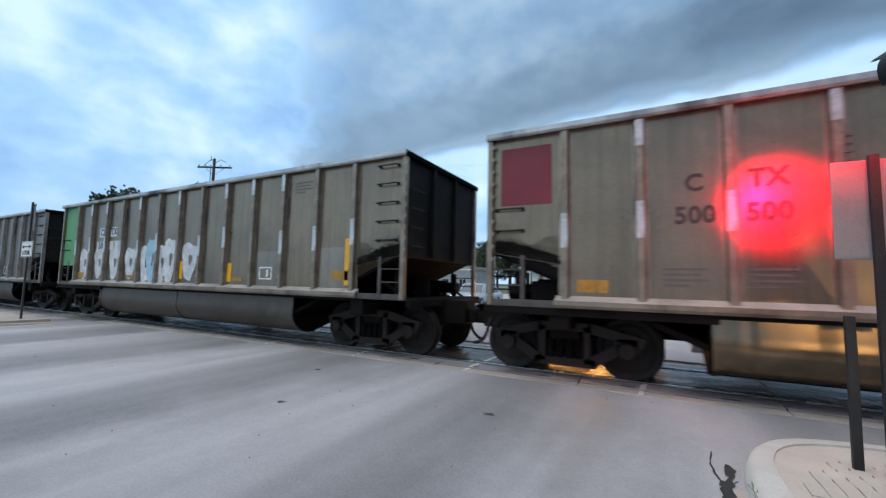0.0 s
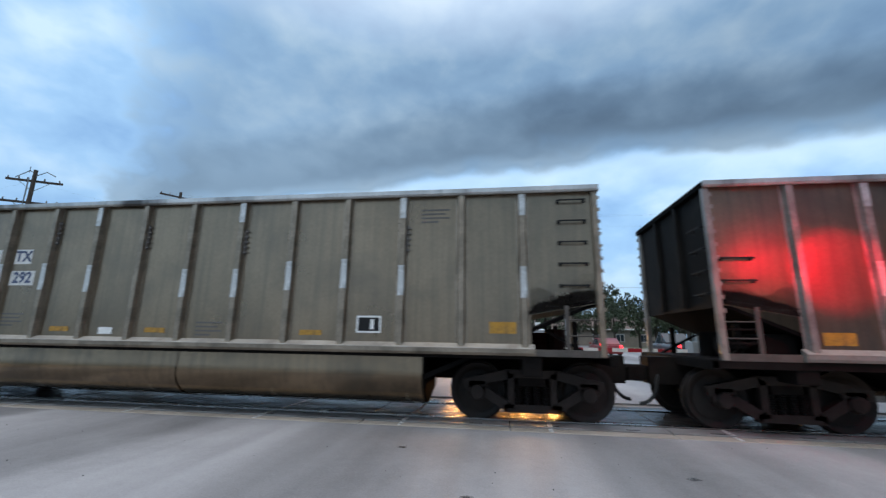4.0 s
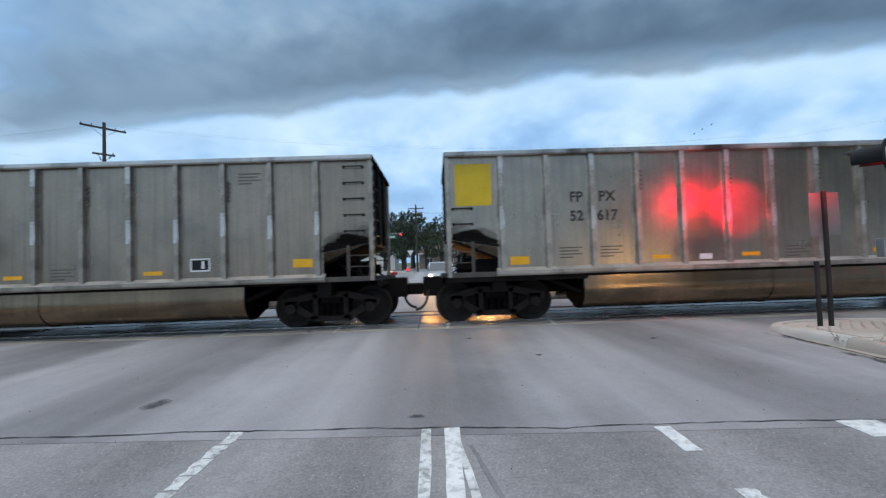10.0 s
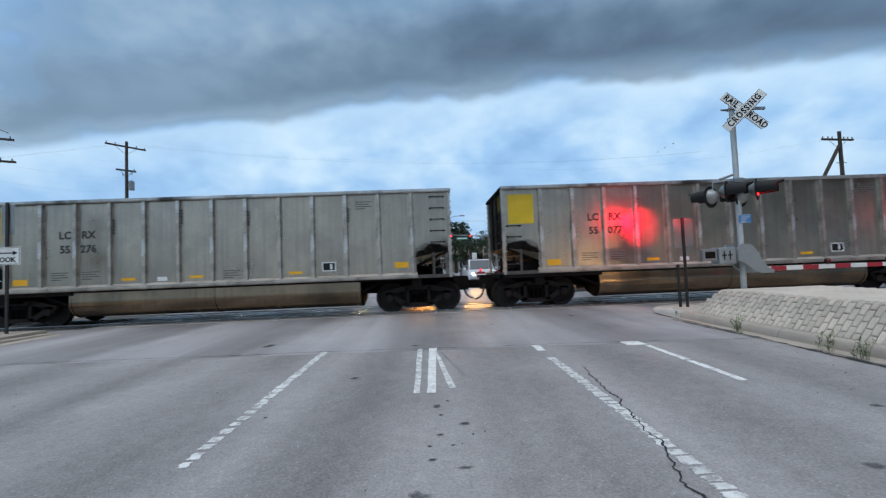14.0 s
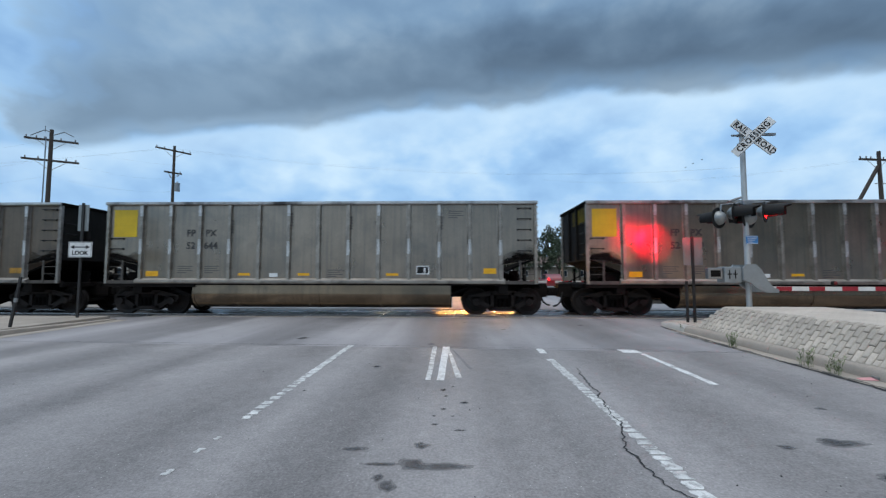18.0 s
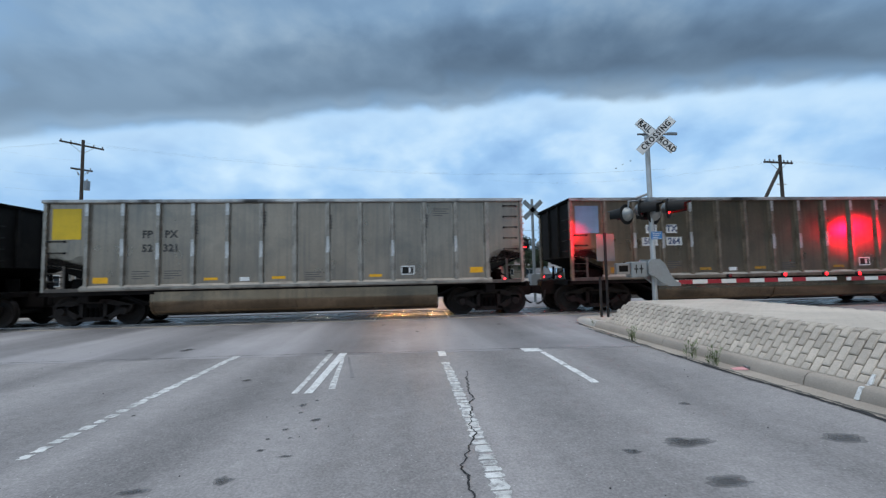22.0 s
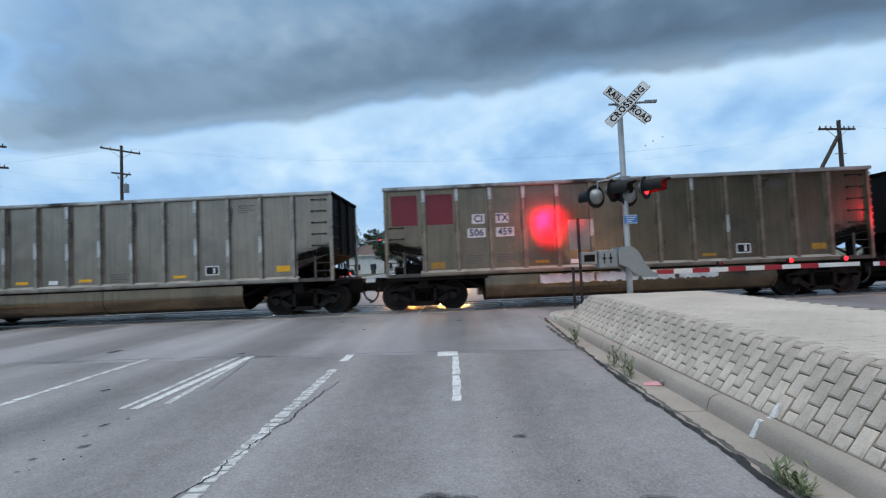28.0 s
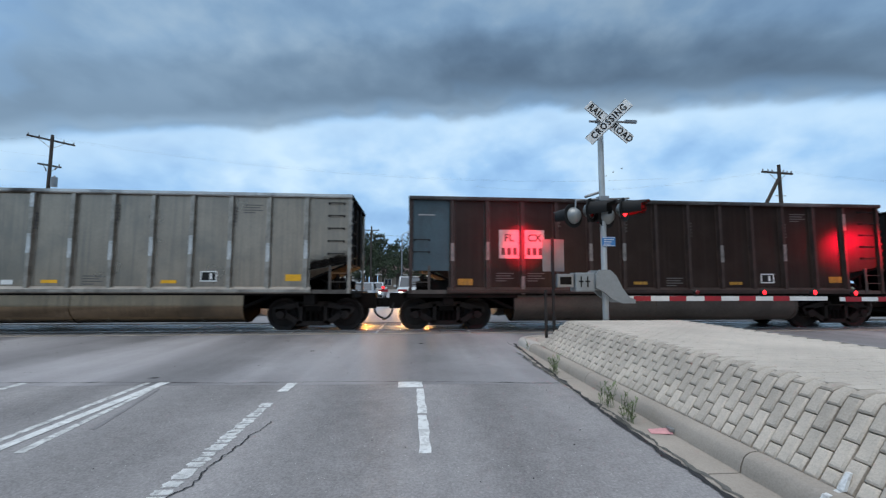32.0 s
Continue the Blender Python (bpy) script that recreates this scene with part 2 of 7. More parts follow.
SHADEBLACK = material("sooty_shaded_end_steel", (0.0045, 0.0042, 0.0041), 0.88, 0.0, 0.25, 1.2, 25, 0.2, spec=0.03, stain=(0.011, 0.0095, 0.0085), stain_amt=0.5)
RAILSOOT = material("sooty_end_rail", (0.095, 0.083, 0.072), 0.6, 0.3, 0.2, 3, 40, 0.15, stain=(0.04, 0.034, 0.03), stain_amt=0.6)
# Paler than the sill: skylight caught on the ledge is put into the colour.
LEDGE = material("skylit_sill_ledge", (0.40, 0.37, 0.33), 0.5, 0.45, 0.14, 1.5, 30, 0.1, stain=(0.20, 0.18, 0.155), stain_amt=0.7, stain_scale=1.8)
BARE = material("bare_aluminium", (0.58, 0.57, 0.55), 0.38, 0.6, 0.15, 4, 40, 0.1, stain=(0.30, 0.28, 0.25), stain_amt=0.8, stain_scale=6)
# Running gear and wheels, blacker still, with the under-car shade in their colour.
TRUCKMAT = material("truck_cast_steel_shaded", (0.0085, 0.007, 0.0063), 0.78, 0.0, 0.25, 3, 40, 0.3, spec=0.1, stain=(0.024, 0.0175, 0.014), stain_amt=0.5)
WHEELMAT = material("wheel_steel_shaded", (0.016, 0.0125, 0.011), 0.6, 0.1, 0.2, 4, 40, 0.2, spec=0.25, stain=(0.05, 0.036, 0.028), stain_amt=0.4)
TREAD = material("wheel_tread_polished", (0.35, 0.34, 0.33), 0.3, 1.0, 0.1)
RUBBER = material("rubber_hose", (0.018, 0.018, 0.018), 0.7)
YELLOW = material("yellow_panel_paint", (0.62, 0.42, 0.012), 0.5, 0, 0.08, 2, 30, 0.05, stain=(0.40, 0.28, 0.03), stain_amt=0.35)
YELLOW_SOOTY = material("sooty_yellow_paint", (0.13, 0.095, 0.010), 0.7, 0, 0.3, 1.5, 25, 0.1, spec=0.1, stain=(0.02, 0.017, 0.010), stain_amt=0.95, stain_scale=0.9)
REDP = material("red_panel_paint", (0.17, 0.016, 0.028), 0.5, 0, 0.1, 2, 30, 0.05)
BLUEP = material("blue_panel_paint", (0.12, 0.26, 0.38), 0.5, 0, 0.1, 2, 30, 0.05)
DULLBLUE = material("dull_blue_panel_paint", (0.050, 0.088, 0.105), 0.45, 0.1, 0.15, 0.8, 25, 0.08, stain=(0.030, 0.030, 0.030), stain_amt=0.6)
AMBER = material("amber_reflective_tape", (0.80, 0.40, 0.008), 0.4, 0, 0.1)
AMBER_OLD = material("dirty_amber_tape", (0.40, 0.205, 0.022), 0.5, 0, 0.2, 5, 40, 0.05, stain=(0.17, 0.10, 0.03), stain_amt=0.7, stain_scale=6)
WHITEP = material("white_paint", (0.74, 0.74, 0.72), 0.5, 0, 0.08, 3, 30, 0.08, stain=(0.5, 0.49, 0.46), stain_amt=0.4)
BLACKP = material("black_paint", (0.014, 0.014, 0.014), 0.6, 0, 0.1, spec=0.2)
INKP = material("stencil_ink", (0.035, 0.033, 0.032), 0.6, 0, 0.1)
FAINT = material("faint_stencil_ink", (0.11, 0.10, 0.092), 0.6, 0, 0.1)
BLUEINK = material("blue_ink", (0.05, 0.07, 0.14), 0.6, 0, 0.1)



def asphalt(name, color, grain, bands, rough, speck, lane_x, lane_w, lane_k):
    """Road surface: traffic bands along y, blotches, coarse grain and pale chips of stone."""
    m = bpy.data.materials.new(name)
    m.use_nodes = True
    nt = m.node_tree
    b = nt.nodes["Principled BSDF"]
    tc = node(nt, "ShaderNodeTexCoord").outputs["Object"]
    mp = node(nt, "ShaderNodeMapping")
    mp.inputs["Scale"].default_value = (1.0, 0.07, 1.0)
    nt.links.new(tc, mp.inputs[0])
    band = noise_tex(nt, mp.outputs[0], 1.1, 3, 0.55, 0.2)
    blot = noise_tex(nt, tc, 0.55, 5, 0.6, 0.3)
    g1 = noise_tex(nt, tc, 9.0, 4, 0.65)
    g2 = noise_tex(nt, tc, 45.0, 3, 0.7)
    k = math_node(nt, "MULTIPLY", math_node(nt, "SUBTRACT", band, 0.5), bands)
    k = math_node(nt, "ADD", k, math_node(nt, "MULTIPLY", math_node(nt, "SUBTRACT", blot, 0.5), 0.75))
    k = math_node(nt, "ADD", k, math_node(nt, "MULTIPLY", math_node(nt, "SUBTRACT", g1, 0.5), grain * 0.65))
    k = math_node(nt, "ADD", k, math_node(nt, "MULTIPLY", math_node(nt, "SUBTRACT", g2, 0.5), grain * 1.6))
    # oil-darkened traffic lanes with paler wheel tracks between
    sep = node(nt, "ShaderNodeSeparateXYZ")
    nt.links.new(tc, sep.inputs[0])
    ph = math_node(nt, "MULTIPLY", math_node(nt, "SUBTRACT", sep.outputs[0], lane_x), 2 * math.pi / lane_w)
    lane = math_node(nt, "COSINE", math_node(nt, "ADD", ph, math_node(nt, "MULTIPLY", math_node(nt, "SUBTRACT", blot, 0.5), 2.0)))
    k = math_node(nt, "SUBTRACT", k, math_node(nt, "MULTIPLY", lane, lane_k))
    col = ramp(nt, math_node(nt, "ADD", math_node(nt, "MULTIPLY", k, 0.5), 0.5), [(0.15, tuple(c * 0.45 for c in color)), (0.5, color), (0.85, tuple(c * 1.65 for c in color))])
    vo = nt.nodes.new("ShaderNodeTexVoronoi")
    vo.inputs["Scale"].default_value = 33.0
    nt.links.new(tc, vo.inputs["Vector"])
    chip = ramp(nt, vo.outputs["Distance"], [(0.10, (1, 1, 1)), (0.20, (0, 0, 0))])
    pick = ramp(nt, noise_tex(nt, tc, 21.0, 2), [(0.58, (0, 0, 0)), (0.64, (1, 1, 1))])
    col = mix(nt, math_node(nt, "MULTIPLY", math_node(nt, "MULTIPLY", chip, pick), speck), col, (0.55, 0.54, 0.51))
    nt.links.new(col, b.inputs["Base Color"])
    r = math_node(nt, "ADD", math_node(nt, "MULTIPLY", math_node(nt, "SUBTRACT", band, 0.5), 0.5), rough, True)
    nt.links.new(r, b.inputs["Roughness"])
    b.inputs["Specular IOR Level"].default_value = 0.3
    bp = node(nt, "ShaderNodeBump")
    bp.inputs["Strength"].default_value, bp.inputs["Distance"].default_value = 0.6, 0.008
    nt.links.new(math_node(nt, "ADD", g2, math_node(nt, "MULTIPLY", g1, 0.6)), bp.inputs["Height"])
    nt.links.new(bp.outputs[0], b.inputs["Normal"])
    return m


ASPHALT = asphalt("asphalt_new", (0.258, 0.247, 0.249), 0.4, 1.5, 0.68, 0.2, 0.5, 3.7, 0.24)
ASPHALT_OLD = asphalt("asphalt_old", (0.238, 0.225, 0.221), 1.0, 1.0, 0.66, 1.0, 3.25, 1.78, 0.22)
PATCHMAT = material("oil_stain", (0.080, 0.080, 0.082), 0.5, 0, 0.3, 9, 60, 0.4, stain=(0.19, 0.19, 0.19), stain_amt=0.9, stain_scale=14)
PATCHMAT.node_tree.nodes["Principled BSDF"].inputs["Alpha"].default_value = 0.32
SOOT = material("soot_stain", (0.030, 0.026, 0.023), 0.8, 0, 0.3, 3, 30, 0.1, spec=0.1)
SOOT.node_tree.nodes["Principled BSDF"].inputs["Alpha"].default_value = 0.10
ROADPAINT = material("road_paint_worn", (0.60, 0.60, 0.58), 0.6, 0, 0.15, 6, 80, 0.3, stain=(0.23, 0.22, 0.215), stain_amt=0.97, stain_scale=15)
ROADPAINT_NEW = material("road_paint", (0.70, 0.70, 0.68), 0.6, 0, 0.08, 6, 80, 0.3, stain=(0.32, 0.31, 0.30), stain_amt=0.7, stain_scale=17)
CRACKMAT = material("crack_tar", (0.020, 0.020, 0.021), 0.8, 0, 0.2)
CONCRETE = material("concrete", (0.36, 0.312, 0.262), 0.8, 0, 0.12, 1.2, 60, 0.4, stain=(0.25, 0.222, 0.185), stain_amt=0.55)
PALECONC = material("pale_nose_concrete", (0.50, 0.47, 0.425), 0.8, 0, 0.1, 1.2, 60, 0.4, stain=(0.36, 0.33, 0.29), stain_amt=0.4)
PAVER = material("paver_stone", (0.475, 0.412, 0.342), 0.85, 0, 0.14, 2.5, 70, 0.5, stain=(0.35, 0.298, 0.242), stain_amt=0.5, rand=0.14)
PAVETOP = material("paver_top", (0.50, 0.440, 0.372), 0.85, 0, 0.10, 1.0, 50, 0.35, stain=(0.42, 0.362, 0.302), stain_amt=0.5)
MORTAR = material("joint_sand", (0.17, 0.158, 0.135), 0.95, 0, 0.2, 5, 90, 0.4)
WETPANEL = material("wet_crossing_panel", (0.022, 0.021, 0.021), 0.3, 0, 0.25, 1.3, 13, 0.0, spec=0.34, stain=(0.055, 0.053, 0.05), stain_amt=0.5)


def wet_film(m):
    """Standing water in rows along the track: glossy rows between duller ones, with small ripples."""
    nt = m.node_tree
    b = nt.nodes["Principled BSDF"]
    tc = node(nt, "ShaderNodeTexCoord").outputs["Object"]
    a = node(nt, "ShaderNodeMapping")
    a.inputs["Scale"].default_value = (0.35, 7.0, 1.0)
    nt.links.new(tc, a.inputs[0])
    rows = noise_tex(nt, a.outputs[0], 1.6, 4, 0.6)
    r = ramp(nt, rows, [(0.38, (0.22, 0.22, 0.22)), (0.62, (0.52, 0.52, 0.52))])
    nt.links.new(r, b.inputs["Roughness"])
    c = node(nt, "ShaderNodeMapping")
    c.inputs["Scale"].default_value = (5.0, 1.2, 1.0)
    nt.links.new(tc, c.inputs[0])
    bp = node(nt, "ShaderNodeBump")
    bp.inputs["Strength"].default_value, bp.inputs["Distance"].default_value = 0.9, 0.022
    nt.links.new(noise_tex(nt, c.outputs[0], 3.0, 3, 0.5), bp.inputs["Height"])
    nt.links.new(bp.outputs[0], b.inputs["Normal"])


wet_film(WETPANEL)
DAMPCONC = material("damp_concrete", (0.215, 0.205, 0.200), 0.5, 0, 0.15, 1.5, 40, 0.2, stain=(0.11, 0.105, 0.10), stain_amt=0.6, stain_scale=1.2)
RAILMAT = material("rail_steel", (0.30, 0.29, 0.28), 0.25, 1.0, 0.1)
GRAVEL = material("ballast", (0.16, 0.15, 0.14), 0.9, 0, 0.35, 9, 60, 1.0)
GRASSMAT = material("dry_grass_ground", (0.085, 0.095, 0.05), 0.9, 0, 0.3, 0.6, 30, 0.6, stain=(0.14, 0.12, 0.075), stain_amt=0.6)
STEEL = material("galvanised_steel", (0.27, 0.28, 0.29), 0.42, 0.7, 0.1, 5, 50, 0.08)
SILVERP = material("silver_paint", (0.26, 0.28, 0.285), 0.5, 0.2, 0.08, 4, 40, 0.08)
MASTMAT = material("aluminium_mast", (0.48, 0.50, 0.50), 0.45, 0.3, 0.08, 3, 40, 0.08, stain=(0.30, 0.30, 0.29), stain_amt=0.5)
POSTMAT = material("dark_steel_post", (0.035, 0.033, 0.032), 0.6, 0.4, 0.2)
SIGNBACK = material("aluminium_sign_back", (0.27, 0.28, 0.275), 0.45, 0.6, 0.08)
BLUESIGN = material("blue_sign", (0.05, 0.20, 0.46), 0.45, 0, 0.05)
GATEWHITE = material("gate_white", (0.74, 0.72, 0.68), 0.45, 0, 0.06)
GATERED = material("gate_red", (0.36, 0.02, 0.03), 0.4, 0, 0.08)
LENSRED = material("lit_red_lens", (0.5, 0.01, 0.01), 0.3, 0, 0, bump=0, emit=(1.0, 0.004, 0.006), emit_strength=24.0)
ARMRED = material("lit_arm_lens", (0.5, 0.01, 0.01), 0.3, 0, 0, bump=0, emit=(1.0, 0.012, 0.02), emit_strength=4.0)
LENSDIM = material("unlit_red_lens", (0.16, 0.008, 0.008), 0.25, 0, 0, bump=0)
HEADWARM = material("lit_headlamp_warm", (0.9, 0.8, 0.6), 0.3, 0, 0, bump=0, emit=(1.0, 0.62, 0.25), emit_strength=60.0)
HEADWHITE = material("lit_headlamp_white", (0.9, 0.9, 0.9), 0.3, 0, 0, bump=0, emit=(1.0, 0.93, 0.82), emit_strength=30.0)
TAILRED = material("lit_tail_lamp", (0.5, 0.01, 0.01), 0.3, 0, 0, bump=0, emit=(1.0, 0.010, 0.014), emit_strength=12.0)
WOODPOLE = material("weathered_pole_wood", (0.052, 0.041, 0.034), 0.85, 0, 0.25, 2, 30, 0.5, stretch=(1, 1, 0.15))
WIREMAT = material("wire", (0.12, 0.13, 0.14), 0.6)
CERAMIC = material("insulator_grey", (0.20, 0.20, 0.21), 0.4)
LEAFMAT = material("foliage", (0.040, 0.060, 0.028), 0.7, 0, 0.35, 1.5, 12, 0.2)
WEED = material("weed_green", (0.17, 0.20, 0.095), 0.7, 0, 0.3, 8, 30, 0.2)
BARK = material("bark", (0.06, 0.05, 0.04), 0.9, 0, 0.25, 3, 30, 0.5)
ROOFMAT = material("roof_shingle", (0.14, 0.10, 0.085), 0.85, 0, 0.15, 1.0, 30, 0.3)
STUCCO = material("tan_wall", (0.22, 0.19, 0.155), 0.85, 0, 0.1, 0.8, 30, 0.2)
GREYWALL = material("grey_siding", (0.34, 0.35, 0.36), 0.8, 0, 0.1, 0.8, 30, 0.2)
GLASSDARK = glass("window_glass", (0.03, 0.04, 0.05))
PINK = material("pink_card", (0.62, 0.30, 0.30), 0.7, 0, 0.1)

# ---- geometry helpers ----
class Geo:
    def __init__(self):
        self.v, self.f = [], []

    def add(self, verts, faces):
        n = len(self.v)
        self.v += [tuple(p) for p in verts]
        self.f += [tuple(i + n for i in q) for q in faces]
        return self

    def box(self, x0, x1, y0, y1, z0, z1, c=0.0):
        if c <= 0:
            return self.add([(x0, y0, z0), (x1, y0, z0), (x1, y1, z0), (x0, y1, z0), (x0, y0, z1), (x1, y0, z1), (x1, y1, z1), (x0, y1, z1)],
                            [(0, 3, 2, 1), (4, 5, 6, 7), (0, 1, 5, 4), (1, 2, 6, 5), (2, 3, 7, 6), (3, 0, 4, 7)])
        b = bmesh.new()
        bmesh.ops.create_cube(b, size=1, matrix=Matrix.LocRotScale(((x0 + x1) / 2, (y0 + y1) / 2, (z0 + z1) / 2), None, (x1 - x0, y1 - y0, z1 - z0)))
        bmesh.ops.bevel(b, geom=b.edges[:], offset=c, segments=2, affect="EDGES", profile=0.6)
        return self.take(b)

    def take(self, b):
        b.verts.ensure_lookup_table()
        b.verts.index_update()
        self.add([v.co for v in b.verts], [[v.index for v in f.verts] for f in b.faces])
        b.free()
        return self

    def hexa(self, p):
        """Eight corners: four below, four above, both anticlockwise."""
        return self.add(p, [(0, 3, 2, 1), (4, 5, 6, 7), (0, 1, 5, 4), (1, 2, 6, 5), (2, 3, 7, 6), (3, 0, 4, 7)])

    def tube(self, p0, p1, r0, r1=None, seg=10, caps=True):
        p0, p1 = Vector(p0), Vector(p1)
        r1 = r0 if r1 is None else r1
        d = (p1 - p0).normalized()
        a = d.orthogonal().normalized()
        b = d.cross(a)
        vs = []
        for p, r in ((p0, r0), (p1, r1)):
            for i in range(seg):
                t = 2 * math.pi * i / seg
                vs.append(p + r * (a * math.cos(t) + b * math.sin(t)))
        fs = [(i, (i + 1) % seg, seg + (i + 1) % seg, seg + i) for i in range(seg)]
        if caps:
            fs += [tuple(range(seg - 1, -1, -1)), tuple(range(seg, 2 * seg))]
        return self.add(vs, fs)

    def path(self, pts, r, seg=8):
        """One bent round bar through the points."""
        pts = [Vector(p) for p in pts]
        d = (pts[1] - pts[0]).normalized()
        a = d.orthogonal().normalized()
        vs, fs = [], []
        for i, p in enumerate(pts):
            d0 = (p - pts[i - 1]).normalized() if i else (pts[1] - pts[0]).normalized()
            d1 = (pts[i + 1] - p).normalized() if i < len(pts) - 1 else d0
            d = (d0 + d1).normalized()
            a = (a - d * a.dot(d)).normalized()
            b = d.cross(a)
            k = 1 / max(0.5, d.dot(d1))
            vs += [p + r * k * (a * math.cos(2 * math.pi * j / seg) + b * math.sin(2 * math.pi * j / seg)) for j in range(seg)]
        for i in range(len(pts) - 1):
            fs += [(i * seg + j, i * seg + (j + 1) % seg, (i + 1) * seg + (j + 1) % seg, (i + 1) * seg + j) for j in range(seg)]
        n = len(vs)
        fs += [tuple(range(seg - 1, -1, -1)), tuple(range(n - seg, n))]
        return self.add(vs, fs)

    def lathe(self, profile, axis="y", seg=28, center=(0, 0, 0)):
        """profile: (along, radius) pairs."""
        vs, fs = [], []
        n = len(profile)
        for i in range(seg):
            t = 2 * math.pi * i / seg
            for a, r in profile:
                c, s = r * math.cos(t), r * math.sin(t)
                p = {"y": (c, a, s), "x": (a, c, s), "z": (c, s, a)}[axis]
                vs.append([p[k] + center[k] for k in range(3)])
        for i in range(seg):
            j = (i + 1) % seg
            for k in range(n - 1):
                fs.append((i * n + k, i * n + k + 1, j * n + k + 1, j * n + k))
        return self.add(vs, fs)

    def prism(self, outline, y0, y1):
        """outline: (x, z) points, extruded along y."""
        n = len(outline)
        vs = [(x, y0, z) for x, z in outline] + [(x, y1, z) for x, z in outline]
        fs = [tuple(range(n)), tuple(range(2 * n - 1, n - 1, -1))] + [(i, n + i, n + (i + 1) % n, (i + 1) % n) for i in range(n)]
        return self.add(vs, fs)

    def prism_x(self, outline, x0, x1):
        """outline: (y, z) points, extruded along x."""
        n = len(outline)
        vs = [(x0, y, z) for y, z in outline] + [(x1, y, z) for y, z in outline]
        fs = [tuple(range(n)), tuple(range(2 * n - 1, n - 1, -1))] + [(i, n + i, n + (i + 1) % n, (i + 1) % n) for i in range(n)]
        return self.add(vs, fs)

    def slab(self, outline, z0, z1):
        """outline: (x, y) points, extruded along z."""
        n = len(outline)
        vs = [(x, y, z0) for x, y in outline] + [(x, y, z1) for x, y in outline]
        fs = [tuple(range(n - 1, -1, -1)), tuple(range(n, 2 * n))] + [(i, (i + 1) % n, n + (i + 1) % n, n + i) for i in range(n)]
        return self.add(vs, fs)

    def move(self, m):
        self.v = [tuple(m @ Vector(p)) for p in self.v]
        return self

    def mesh(self, name, mat=None, smooth=False):
        me = bpy.data.meshes.new(name)
        me.from_pydata(self.v, [], self.f)
        me.validate()
        b = bmesh.new()
        b.from_mesh(me)
        bmesh.ops.recalc_face_normals(b, faces=b.faces[:])
        b.to_mesh(me)
        b.free()
        if mat:
            me.materials.append(mat)
        if smooth:
            for p in me.polygons:
                p.use_smooth = True
            me.set_sharp_from_angle(angle=radians(40))
        return me


def data_of(g, name, mat, smooth=False):
    return g if isinstance(g, bpy.types.Mesh) else g.mesh(name, mat, smooth)


def part(name, g, mat, parent, label="", at=None, smooth=False, kind=""):
    """One mesh under a thing or a part; g is geometry or a shared mesh."""
    me = data_of(g, name, mat, smooth)
    ob = new(name, me)
    ob.parent = parent
    if at is not None:
        ob.matrix_basis = at
    if me.materials and mat and me.materials[0] != mat:
        ob.material_slots[0].link = "OBJECT"
        ob.material_slots[0].material = mat
    return tagged(ob, label, kind=kind)


def thing(name, label, category, at=None, group="", kind=""):
    ob = new(name)
    ob.empty_display_size = 0.3
    if at is not None:
        ob.matrix_basis = at
    return tagged(ob, label, category, group, kind)


def solid(name, g, mat, label, category="", group="", kind="", at=None, smooth=False):
    ob = new(name, data_of(g, name, mat, smooth))
    if at is not None:
        ob.matrix_basis = at
    return tagged(ob, label, category, group, kind)


def text_mesh(text, size, mat, depth=0.004, spacing=1.0, stretch=1.0):
    cu = bpy.data.curves.new("lettering", "FONT")
    cu.body, cu.size, cu.extrude, cu.align_x, cu.align_y = text, size, depth, "CENTER", "CENTER"
    cu.space_character, cu.offset, cu.resolution_u = spacing, size * 0.03, 3
    tmp = bpy.data.objects.new("tmp", cu)
    scene.collection.objects.link(tmp)
    dg = bpy.context.evaluated_depsgraph_get()
    me = bpy.data.meshes.new_from_object(tmp.evaluated_get(dg))
    bpy.data.objects.remove(tmp)
    me.transform(Matrix.Diagonal((stretch, 1, 1, 1)))
    me.materials.clear()
    me.materials.append(mat)
    return me


# ---- the ground ----
G = 0.07           # level of the road
TRACK_Y = 9.64     # centre line of the track
SIDE_Y = 8.04      # near side of the train
RAIL_Z = 0.115


def flat(name, pts, z, mat, label, kind="structure", thick=0.02):
    return solid(name, Geo().slab(pts, z - thick, z), mat, label, kind=kind)


def build_ground():
    flat("ground", [(-900, -600), (900, -600), (900, 1500), (-900, 1500)], 0.0, GRASSMAT, "dry grass and bare ground reaching the horizon", thick=0.5)
    flat("road", [(-9.75, -60), (22, -60), (22, 1.75), (-9.75, 3.30)], G, ASPHALT_OLD, "worn grey asphalt roadway with faded markings", thick=0.06)
    flat("road_apron", [(-9.75, 3.31), (22, 1.76), (22, 8.42), (-9.75, 8.42)], G, ASPHALT, "smoother grey asphalt before the rail crossing", thick=0.06)
    flat("road_far", [(-9.75, 11.5), (22, 11.5), (22, 140), (-9.75, 140)], G, ASPHALT, "grey asphalt roadway beyond the rail crossing", thick=0.06)


